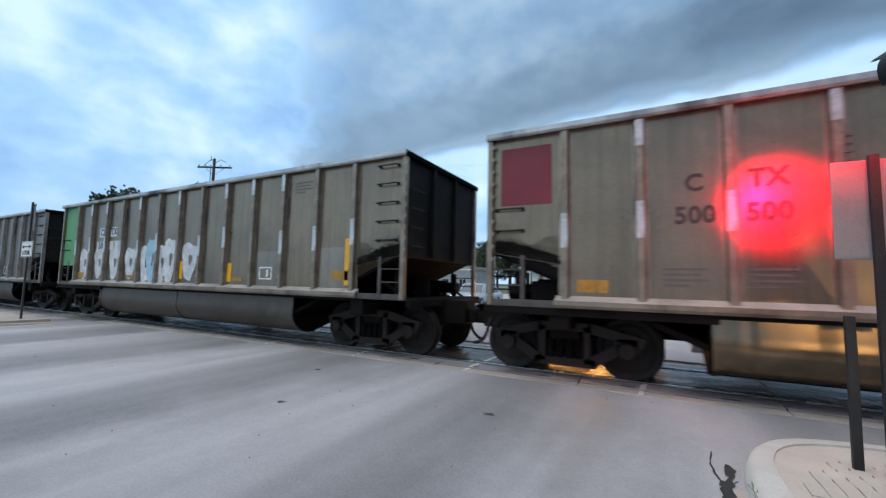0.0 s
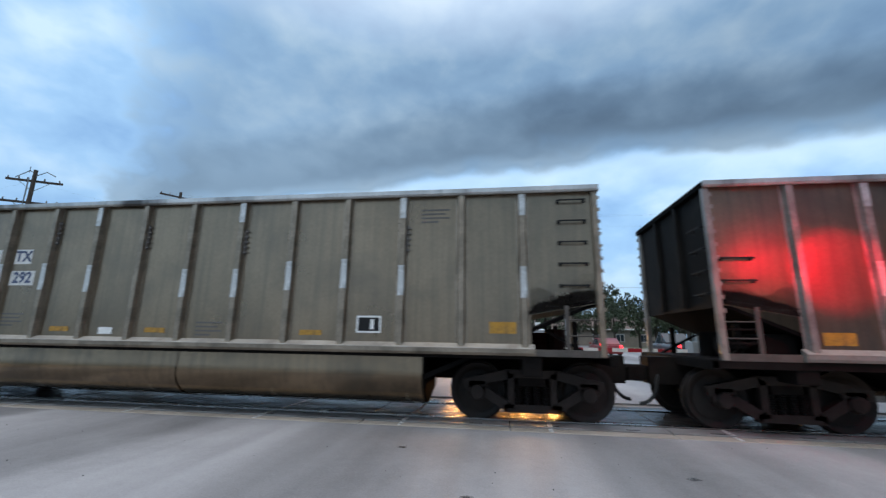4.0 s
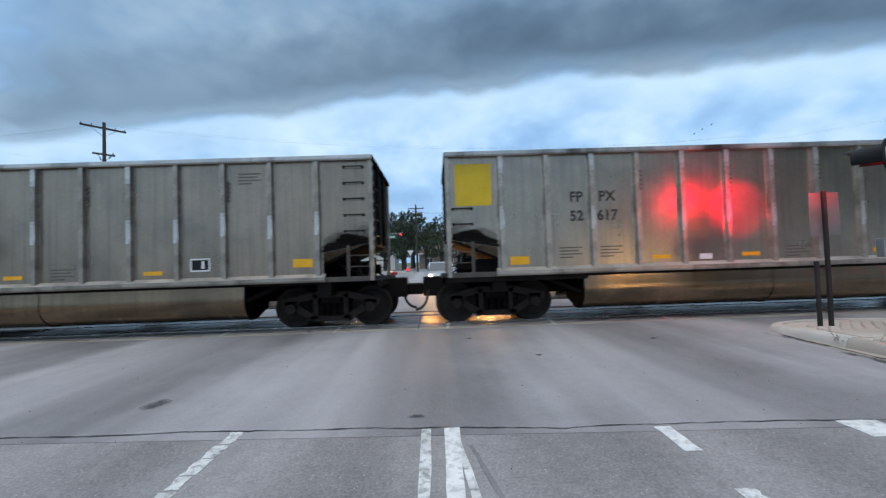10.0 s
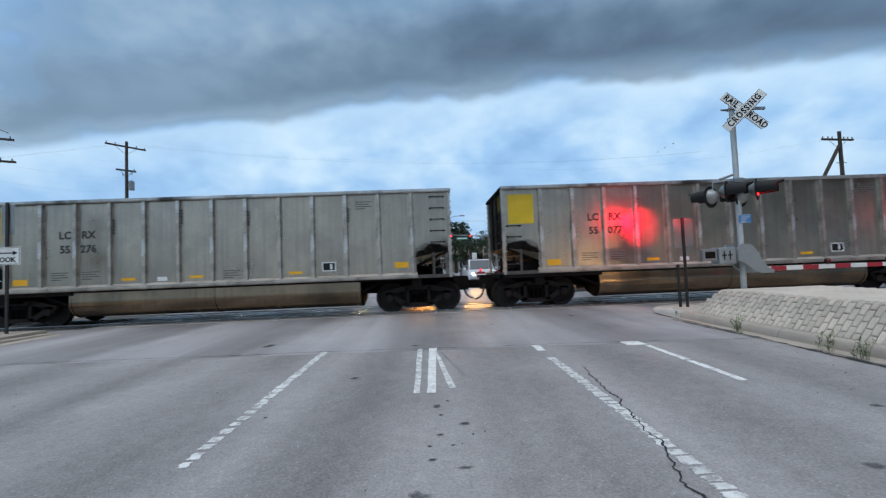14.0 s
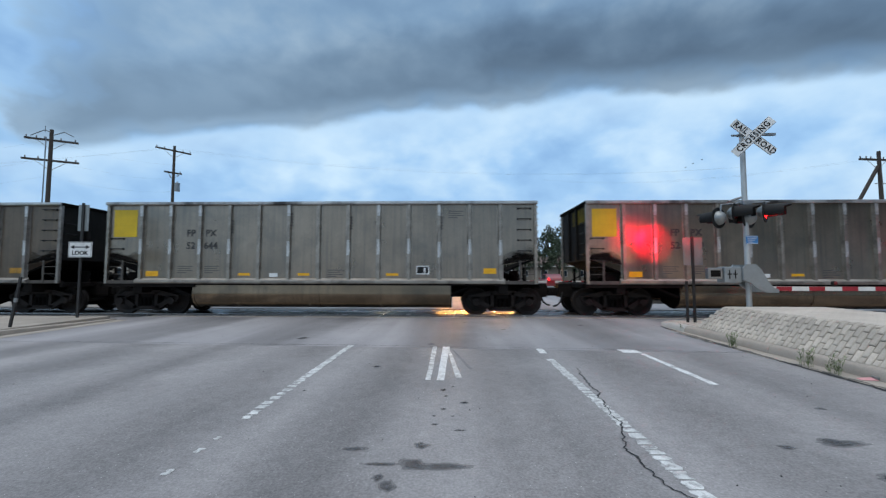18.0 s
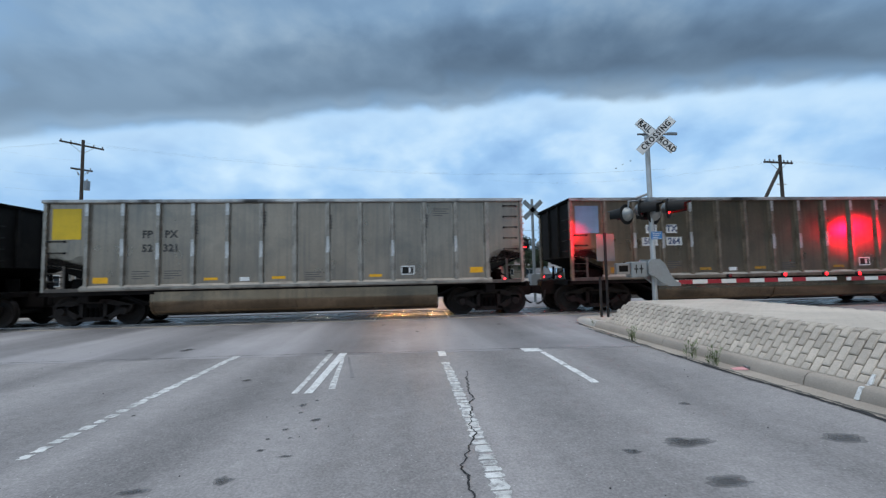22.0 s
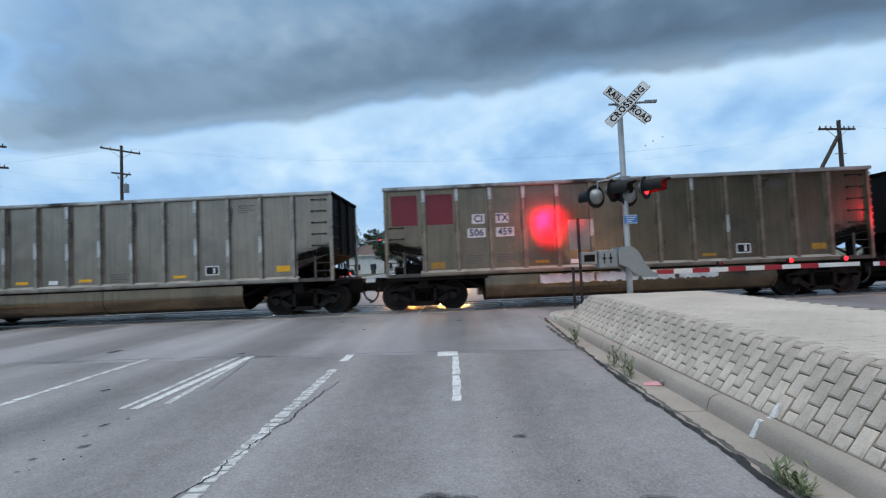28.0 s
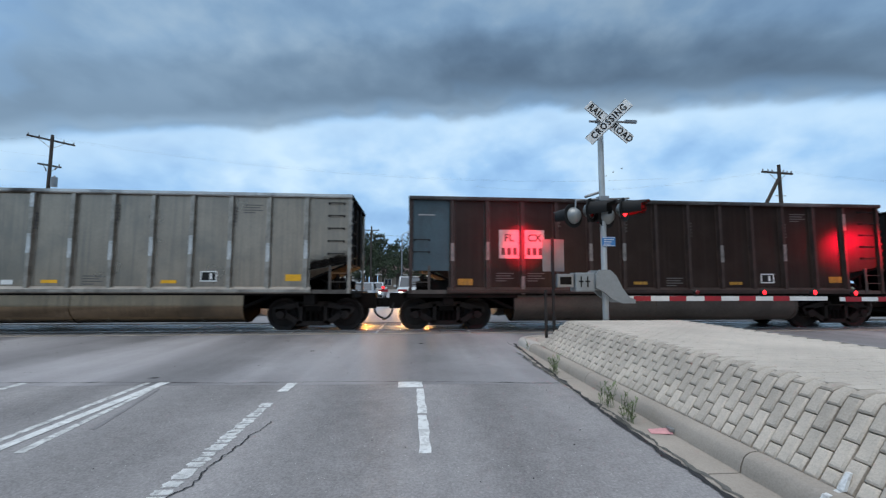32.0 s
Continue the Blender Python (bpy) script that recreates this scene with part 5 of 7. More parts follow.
    for x, y, rx, ry in ((0.36, -2.0, 0.075, 0.075), (0.58, -2.02, 0.17, 0.045), (0.12, -2.0, 0.10, 0.02), (-0.14, -1.74, 0.08, 0.03), (0.22, -2.31, 0.045, 0.06), (0.14, -2.20, 0.03, 0.04), (0.79, -0.52, 0.065, 0.05), (0.54, -0.03, 0.05, 0.07), (0.73, -1.32, 0.08, 0.025), (0.49, -1.18, 0.045, 0.03), (0.56, -0.74, 0.04, 0.035), (0.47, -0.95, 0.025, 0.03), (0.66, -0.95, 0.03, 0.02), (0.40, -1.66, 0.05, 0.05), (0.58, -0.28, 0.03, 0.04), (0.66, 0.12, 0.03, 0.03), (4.0, -1.51, 0.16, 0.055), (3.92, -1.45, 0.07, 0.04), (3.81, -2.12, 0.13, 0.055), (5.27, -1.6, 0.13, 0.07), (4.6, -0.6, 0.05, 0.03), (3.45, -1.6, 0.05, 0.035), (-0.52, 1.21, 0.05, 0.05), (-1.17, -0.11, 0.03, 0.03), (-2.70, 3.90, 0.09, 0.12), (1.94, 5.5, 0.05, 0.035), (1.0, 7.0, 0.05, 0.03), (4.2, 6.4, 0.06, 0.04), (0.2, 3.25, 0.06, 0.04)):
        f = 0.6 if -1.4 < y < 0.6 and x < 2 else 1.0
        blot(x, y, rx * f, ry * f)
    dirt = material("gutter_dirt", (0.10, 0.095, 0.085), 0.9, 0, 0.3, 6, 50, 0.6)
    ribbon([(6.10, 2.4), (6.10, 3.2), (6.10, 4.2), (6.12, 5.0)], 0.06, G + 0.0125, "gutter_dirt", dirt, "dark dirt gathered along the gutter", 0.05, 0.03)
    ribbon([(6.1, -2.4), (6.12, -1.0), (6.1, 0.4), (6.13, 1.6)], 0.06, G + 0.0125, "gutter_dirt", dirt, "dark dirt gathered along the gutter", 0.04, 0.03)
    # pebbles and specks
    g = Geo()
    for i in range(150):
        x, y = rng.uniform(-6, 6), rng.uniform(-3, 8)
        s = rng.uniform(0.003, 0.010)
        g.tube((x, y, G - 0.002), (x, y, G + s * 0.8), s, s * 0.5, 5)
    solid("road_grit", g, CRACKMAT, "scattered dark grit on the road", kind="stuff")


markings()

# ---- raised median with sloped block wall ----
XW0, XW1, ZW0, ZW1 = 6.555, 6.95, 0.225, 0.755
YEND0, YEND1 = 5.05, 4.55
MX, MY = 8.17, 5.4      # the crossing signal on the median


def median():
    med = thing("median", "raised median with concrete kerb, sloped paver wall and paved top", "median", kind="structure")
    out = [(6.46, -40), (9.95, -40), (9.95, 5.9), (9.75, 6.6), (9.2, 7.1), (8.4, 7.35), (7.7, 7.32), (7.15, 7.19), (6.83, 7.0), (6.64, 6.70), (6.53, 6.28), (6.46, 5.4)]
    part("island_base", Geo().slab([(6.52, -40), (9.89, -40), (9.89, 5.75), (6.52, 5.75)], 0.02, 0.205), PAVETOP, med)

    def fall(y, z):
        """The island sinks towards its nose."""
        f = min(1.0, max(0.0, (y - 5.75) / 1.1))
        return z - 0.075 * f * f * (3 - 2 * f) if z > 0.1 else z

    ring = [(6.52, 5.75)] + [(x + (0.07 if x < 8 else -0.07 if x > 9 else 0), y - 0.07) for x, y in out[::-1] if y > 5.85] + [(9.89, 5.75)]
    hub = [(x, 5.75 + (y - 5.75) * f) for f in (0.6,) for x, y in ring]
    n = len(ring)
    vs = [(x, y, fall(y, 0.205)) for x, y in ring] + [(8.2 + (x - 8.2) * 0.75, y, fall(y, 0.205)) for x, y in hub] + [(x, y, 0.02) for x, y in ring]
    fs = [(i, i + 1, n + i + 1, n + i) for i in range(n - 1)] + [tuple(range(n, 2 * n))] + [(2 * n + i, 2 * n + i + 1, i + 1, i) for i in range(n - 1)]
    part("island_nose", Geo().add(vs, fs), PAVETOP, med)
    # kerb stones, straight runs
    g = Geo()
    prof = [(6.385, 0.03), (6.40, 0.12), (6.425, 0.185), (6.45, 0.208), (6.48, 0.222), (6.545, 0.230), (6.555, 0.03)]
    for i in range(9):
        y1 = 5.19 - i * 2.7
        y0 = y1 - 2.688
        vs = [(x, y0, z) for x, z in prof] + [(x, y1, z) for x, z in prof]
        n = len(prof)
        k = Geo().add(vs, [tuple(range(n)), tuple(range(2 * n - 1, n - 1, -1))] + [(j, n + j, n + (j + 1) % n, (j + 1) % n) for j in range(n)])
        part("kerb_stone", k, CONCRETE, med, smooth=True)
    # kerb round the nose
    nose = [(6.455, 5.195), (6.46, 5.6), (6.475, 5.95), (6.52, 6.28), (6.57, 6.50), (6.63, 6.70), (6.72, 6.87), (6.83, 7.0), (6.97, 7.10), (7.15, 7.18), (7.45, 7.27), (7.7, 7.31), (8.4, 7.34), (9.2, 7.15), (9.75, 6.6), (9.95, 5.9), (9.95, -20)]
    cx, cy = 8.2, 5.0
    vs, n = [], 7
    for x, y in nose:
        d = Vector((x - cx, (y - cy) if y > 5 else 0)).normalized()
        for o, z in ((0.07, 0.03), (0.055, 0.12), (0.03, 0.185), (-0.015, 0.220), (-0.095, 0.228), (-0.15, 0.226), (-0.16, 0.03)):
            vs.append((x + d.x * o, y + d.y * o, fall(y, z)))
    fs = []
    for i in range(len(nose) - 1):
        fs += [(i * n + j, (i + 1) * n + j, (i + 1) * n + (j + 1) % n, i * n + (j + 1) % n) for j in range(n)]
    part("nose_kerb", Geo().add(vs, fs + [tuple(range(n))]), PALECONC, med, smooth=True)
    # gutter pan
    for i in range(7):
        y1 = 5.79 - i * 3.0
        part("gutter_pan", Geo().slab([(6.07, y1 - 2.985), (6.41, y1 - 2.985), (6.41, y1), (6.07 + (0.18 if i == 0 else 0), y1)], 0.02, 0.078), CONCRETE, med)
    # core under the blocks
    c = 0.035
    part("wall_core", Geo().hexa([(XW0 + c, -40, 0.2), (9.75, -40, 0.2), (9.75, YEND0 - c, 0.2), (XW0 + c, YEND0 - c, 0.2), (XW1 + c, -40, ZW1 - c), (9.55, -40, ZW1 - c), (9.55, YEND1 - c, ZW1 - c), (XW1 + c, YEND1 - c, ZW1 - c)]), MORTAR, med)
    # pavers laid in columns up the slope, over the rounded edge and across the top
    lean = math.atan2(ZW1 - ZW0, XW1 - XW0)
    R = 0.16
    cut = R * math.tan(lean / 2)
    L1 = math.hypot(XW1 - XW0, ZW1 - ZW0) - cut

    def rim(s):
        """Place and outward normal at the distance s up the wall's profile."""
        if s <= L1:
            a = lean
            p = (XW0 + s * math.cos(a), ZW0 + s * math.sin(a))
        elif s <= L1 + R * lean:
            a = lean - (s - L1) / R
            cx, cz = XW0 + L1 * math.cos(lean) + R * math.sin(lean), ZW0 + L1 * math.sin(lean) - R * math.cos(lean)
            p = (cx - R * math.sin(a), cz + R * math.cos(a))
        else:
            a = 0.0
            p = (XW1 + cut + s - L1 - R * lean, ZW1)
        return p, (-math.sin(a), math.cos(a))

    W, H = 0.104, 0.206

    def paver(s0, s1, drop=0.013, gap=0.005, lip=0.013):
        """One paver between two distances up the profile, with worn edges; its middle is at y = 0."""
        ss = [s0 + gap, s0 + gap + lip, s1 - gap - lip, s1 - gap]
        if L1 - 0.1 < s1 and s0 < L1 + R * lean:
            ss.insert(2, (s0 + s1) / 2)
        ys = [-W / 2 + gap, -W / 2 + gap + lip, W / 2 - gap - lip, W / 2 - gap]
        n, vs, fs = len(ss), [], []
        for i, q in enumerate(ss):
            (x, z), (nx, nz) = rim(q)
            for j, yy in enumerate(ys):
                d = -drop if i in (0, n - 1) or j in (0, 3) else 0.0
                vs.append((x + nx * d, yy, z + nz * d))
        ring = [j for j in range(4)] + [4 * i + 3 for i in range(1, n)] + [4 * (n - 1) + j for j in (2, 1, 0)] + [4 * i for i in range(n - 2, 0, -1)]
        fs += [(4 * i + j, 4 * i + j + 1, 4 * i + j + 5, 4 * i + j + 4) for i in range(n - 1) for j in range(3)]
        low = len(vs)
        for k in ring:
            (x, z), (nx, nz) = rim(ss[k // 4])
            vs.append((x - nx * 0.045, vs[k][1], z - nz * 0.045))
        m = len(ring)
        fs += [(ring[k], ring[(k + 1) % m], low + (k + 1) % m, low + k) for k in range(m)]
        return Geo().add(vs, fs)
    LT = L1 + R * lean
    columns = []
    for shift in (0.55, 0.05):
        cuts, q = [0.0], H * shift
        while q < LT + 2.35:
            if q > 0.03:
                cuts.append(q)
            q += H
        columns.append([paver(p, q, 0.013 if p < LT else 0.005, 0.005 if p < LT else 0.003) for p, q in zip(cuts, cuts[1:])])
    slope_n = 4
    shared = [[g.mesh("block", PAVER, True) for g in col[:slope_n]] for col in columns]
    near, rest, top = [], Geo(), Geo()
    y, col = YEND1 - 0.03, 0
    while y > -14:
        for i, g in enumerate(columns[col % 2]):
            j = rng.uniform(-0.005, 0.004)
            if i < slope_n:
                near.append((y, shared[col % 2][i], g, pose(-j * math.sin(lean), y + rng.uniform(-0.002, 0.002), j * math.cos(lean))))
            elif y > -7:
                top.add([(x, y + yy, z + j * 0.5) for x, yy, z in g.v], g.f)
        y -= W
        col += 1
    # cut pavers where the slope turns the corner
    hip, k = Geo(), 0
    y = YEND1 - 0.03 + W
    while y < YEND0 - 0.03:
        top_s, q0 = (YEND0 - y) / (YEND0 - YEND1) * (L1 + cut), 0.0
        for q in [H * (0.55, 0.05)[(k + 1) % 2] + H * j for j in range(5)]:
            q1 = min(q, top_s)
            if q1 - q0 > 0.04:
                g = paver(q0, q1)
                hip.add([(x, y + yy, z) for x, yy, z in g.v], g.f)
                q0 = q1
        y += W
        k += 1
    part("hip_blocks", hip, PAVER, med, kind="stuff", smooth=True)
    near.sort(key=lambda q: abs(q[0] - 0.6))
    for yy, me, g, m in near[:300]:
        part("block", me, PAVER, med, at=m)
    for yy, me, g, m in near[300:]:
        rest.add([m @ Vector(v) for v in g.v], g.f)
    part("block_rest", rest, PAVER, med, kind="stuff", smooth=True)
    part("top_pavers", top, PAVETOP, med, kind="stuff", smooth=True)
    # end slope and top paving
    g = Geo()
    for i in range(24):
        x = XW0 + 0.05 + i * 0.118
        for j in range(4):
            f0, f1 = j / 4 + 0.01, (j + 1) / 4 - 0.01
            a, b = YEND0 - 0.5 * f0, YEND0 - 0.5 * f1
            z0, z1 = ZW0 + 0.52 * f0, ZW0 + 0.52 * f1
            if x < XW0 + (XW1 - XW0) * f1:
                continue
            g.hexa([(x, a - 0.05, z0 - 0.04), (x + 0.108, a - 0.05, z0 - 0.04), (x + 0.108, b - 0.05, z1 - 0.04), (x, b - 0.05, z1 - 0.04), (x, a, z0), (x + 0.108, a, z0), (x + 0.108, b, z1), (x, b, z1)])
    part("end_slope_pavers", g, PAVER, med, kind="stuff")
    # flat pavers inside the nose's kerb
    g = Geo()
    for i in range(34):
        for j in range(10):
            x, y = 6.62 + i * 0.1, 5.1 + j * 0.2 + (0.1 if i % 2 else 0)
            if (x - 8.2) ** 2 / 1.62 ** 2 + max(0.0, (y + 0.1 - 5.35) / 1.68) ** 2 > 0.93 or math.hypot(x + 0.05 - MX, y + 0.1 - MY) < 0.3:
                continue
            z = fall(y + 0.1, 0.215) + rng.uniform(-0.002, 0.002)
            g.box(x + 0.003, x + 0.097, y + 0.003, y + 0.197, z - 0.03, z)
    part("nose_pavers", g, PAVETOP, med, kind="stuff")
    # white survey mark on the kerb
    g = Geo().hexa([(6.372, -0.81, 0.085), (6.39, -0.81, 0.085), (6.39, -0.765, 0.085), (6.372, -0.765, 0.085), (6.438, -0.81, 0.211), (6.452, -0.81, 0.205), (6.452, -0.77, 0.205), (6.438, -0.77, 0.211)]).hexa([(6.438, -0.81, 0.205), (6.55, -0.80, 0.225), (6.55, -0.765, 0.225), (6.438, -0.77, 0.205), (6.438, -0.81, 0.2105), (6.55, -0.80, 0.2335), (6.55, -0.765, 0.2335), (6.438, -0.77, 0.2105)]).hexa([(6.535, -0.81, 0.235), (6.56, -0.81, 0.235), (6.56, -0.77, 0.235), (6.535, -0.77, 0.235), (6.60, -0.80, 0.335), (6.62, -0.80, 0.335), (6.62, -0.775, 0.335), (6.60, -0.775, 0.335)])
    part("survey_mark", g, ROADPAINT_NEW, med, "white painted survey mark")


median()


def weed(x, y, h, n, seed, label):
    """Thin upright stems with narrow leaves, loose enough to see through."""
    r = random.Random(seed)
    base = thing("weed", label, "weed", pose(x, y, G), "weeds in the gutter")
    g = Geo()
    for k in range(n + 5):
        a, lean = r.uniform(0, 6.28), r.uniform(0.05, 0.5)
        H = h * r.uniform(0.4, 1.0)
        ox, oy = r.uniform(-0.05, 0.05), r.uniform(-0.09, 0.09)
        at = lambda f: Vector((ox + lean * H * f * f * math.cos(a), oy + lean * H * f * f * math.sin(a), H * f))
        g.path([at(f) for f in (0, 0.35, 0.7, 1)], 0.0022, 4)
        for j in range(11):
            c, b, l = at(r.uniform(0.1, 1)), r.uniform(0, 6.28), r.uniform(0.03, 0.085)
            d = Vector((math.cos(b), math.sin(b), r.uniform(0.3, 1.4))).normalized() * l
            s = Vector((-math.sin(b), math.cos(b), 0)) * l * 0.12
            g.add([c, c + d * 0.5 + s, c + d, c + d * 0.5 - s], [(0, 1, 2, 3)])
    part("foliage", g, WEED, base, kind="stuff")


for i, (x, y, h, n) in enumerate(((6.17, 3.1, 0.34, 9), (6.2, 1.45, 0.27, 5), (6.16, 0.95, 0.30, 6), (6.10, -1.5, 0.16, 12), (6.45, 5.3, 0.2, 5), (8.2, 5.75, 0.35, 12), (7.7, 5.5, 0.2, 8))):
    weed(x, y, h, n, i + 3, "green weed tuft growing from the gutter joint" if y < 5 else "green weeds growing on the median beside the signal")
lit = thing("litter_card", "crumpled pink and grey card lying in the gutter", "litter", pose(6.30, 0.62, 0.08, 0, 0, -12))
part("sheet", Geo().add([(-0.10, -0.055, 0.004), (0.09, -0.06, 0.012), (0.10, 0.05, 0.03), (-0.09, 0.055, 0.006), (-0.10, -0.055, 0.0), (0.09, -0.06, 0.006), (0.10, 0.05, 0.024), (-0.09, 0.055, 0.0)], [(0, 1, 2, 3), (4, 7, 6, 5), (0, 4, 5, 1), (1, 5, 6, 2), (2, 6, 7, 3), (3, 7, 4, 0)]), PINK, lit)
part("folded_edge", Geo().box(0.07, 0.11, -0.05, 0.05, 0.02, 0.05, 0.004), SIGNBACK, lit)


def left_side():
    walkway = thing("sidewalk", "pale concrete sidewalk and kerb at the road's edge", "", kind="structure")
    for i in range(8):
        y0 = -24 + i * 3.9
        part("slab", Geo().slab([(-14.0, y0), (-9.98, y0), (-9.98, y0 + 3.88), (-14.0, y0 + 3.88)], 0.0, 0.195), CONCRETE, walkway)
    for i in range(8):
        y0 = -24 + i * 3.9
        y1 = y0 + 3.88
        end = 0.19 if i < 7 else 0.10
        part("kerb_stone", Geo().hexa([(-9.97, y0, 0.02), (-9.74, y0, 0.02), (-9.74, y1, 0.02), (-9.97, y1, 0.02), (-9.97, y0, 0.2), (-9.78, y0, 0.19), (-9.78, y1, end), (-9.97, y1, end + 0.01)]), CONCRETE, walkway)
    flat("gutter_left", [(-9.74, -24), (-9.40, -24), (-9.40, 7.2), (-9.74, 7.2)], G + 0.006, CONCRETE, "pale concrete gutter at the road's edge", thick=0.03)
    flat("shoulder", [(-40, 6.9), (-9.8, 7.25), (-9.8, 8.1), (-40, 8.1)], 0.06, ASPHALT_OLD, "dark asphalt shoulder beside the track", thick=0.05)
    flat("lot_far", [(-60, 12.1), (-9.8, 12.1), (-9.8, 60), (-60, 60)], 0.05, CONCRETE, "pale paved lot beyond the track", thick=0.05)
    flat("lot_right", [(22.1, 12.1), (60, 12.1), (60, 60), (22.1, 60)], 0.05, ASPHALT_OLD, "paved lot beyond the track", thick=0.05)


left_side()

# ---- crossing signals, signs, poles ----
def spot(name, eye, target, energy, color, size, angle, blend=0.6):
    ob = new(name, bpy.data.lights.new(name, "SPOT"))
    ob.data.energy, ob.data.color, ob.data.shadow_soft_size, ob.data.spot_size, ob.data.spot_blend = energy, color, size, radians(angle), blend
    ob.matrix_basis = look(eye, target)
    return ob


def crossbuck_blade(parent, words, at):
    blade = part("blade", Geo().box(-0.60, 0.60, -0.006, 0.006, -0.114, 0.114, 0.004), WHITEP, parent, at=at)
    for x0, x1, z0, z1 in ((-0.60, 0.60, 0.101, 0.110), (-0.60, 0.60, -0.110, -0.101)):
        part("border", Geo().box(x0 + 0.02, x1 - 0.02, -0.008, -0.006, z0, z1), BLACKP, blade)
    for word, x in words:
        part("lettering", text_mesh(word, 0.20, BLACKP, 0.002, 1.24 if len(word) > 4 else 1.1, 0.86), BLACKP, blade, at=pose(x, -0.008, 0, 90, 0, 0))


def flasher(parent, x, z, yaw, lit):
    """A round lamp head that faces local -y before the turn."""
    h = part("lamp_head", Geo().lathe([(0.15, 0.0), (0.15, 0.06), (0.10, 0.13), (0.02, 0.18), (-0.03, 0.19), (-0.03, 0.0)], "y", 20), SIGNBACK, parent, at=pose(x, 0, z, 0, 0, yaw), smooth=True)
    part("background_disc", Geo().lathe([(-0.01, 0.15), (-0.01, 0.27), (-0.03, 0.27), (-0.03, 0.15), (-0.01, 0.15)], "y", 28), BLACKP, h, smooth=True)
    part("lens", Geo().lathe([(-0.035, 0.0), (-0.05, 0.06), (-0.035, 0.145), (-0.03, 0.15)], "y", 20), LENSRED if lit else LENSDIM, h, "red signal lens")
    g = Geo()
    seg, n = 14, 2
    vs = []
    for i in range(seg + 1):
        a = radians(-35 + 250 * i / seg)
        for yy, r in ((-0.03, 0.20), (-0.54 if 50 < -35 + 250 * i / seg < 130 else -0.42, 0.165)):
            vs.append((r * math.cos(a), yy, r * math.sin(a)))
    fs = [(2 * i, 2 * i + 2, 2 * i + 3, 2 * i + 1) for i in range(seg)]
    g.add(vs, fs)
    g.add([(x * 0.95, y, z * 0.95) for x, y, z in vs], [f[::-1] for f in fs])
    part("visor", g, BLACKP, h, smooth=True)
    return h


def arm_geo(parent, x0, x1, z, y, lamps, flip=False):
    arm = part("gate_arm", Geo().hexa([(x0, y - 0.02, z - 0.055), (x1, y - 0.012, z - 0.045), (x1, y + 0.012, z - 0.045), (x0, y + 0.02, z - 0.055), (x0, y - 0.02, z + 0.055), (x1, y - 0.012, z + 0.045), (x1, y + 0.012, z + 0.045), (x0, y + 0.02, z + 0.055)]), GATEWHITE, parent)
    n = int(abs(x1 - x0) / 0.80)
    for i in range(n):
        a = min(x0, x1) + 0.12 + i * 0.80
        part("red_stripe", Geo().box(a, a + 0.38, y - 0.024, y + 0.024, z - 0.052, z + 0.052), GATERED, arm)
    for x, lit in lamps:
        h = part("arm_lamp", Geo().box(x - 0.045, x + 0.045, y - 0.03, y + 0.03, z + 0.055, z + 0.085, 0.006).lathe([(-0.04, 0.0), (-0.04, 0.055), (0.04, 0.055), (0.04, 0.0)], "y", 14, (x, y, z + 0.135)), BLACKP, arm)
        part("lens", Geo().lathe([(-0.06, 0.0), (-0.055, 0.035), (-0.042, 0.05)], "y", 14, (x, y, z + 0.135)), ARMRED if lit else LENSDIM, h)
        part("lens", Geo().lathe([(0.06, 0.0), (0.055, 0.035), (0.042, 0.05)], "y", 14, (x, y, z + 0.135)), ARMRED if lit else LENSDIM, h)


YAW = 42


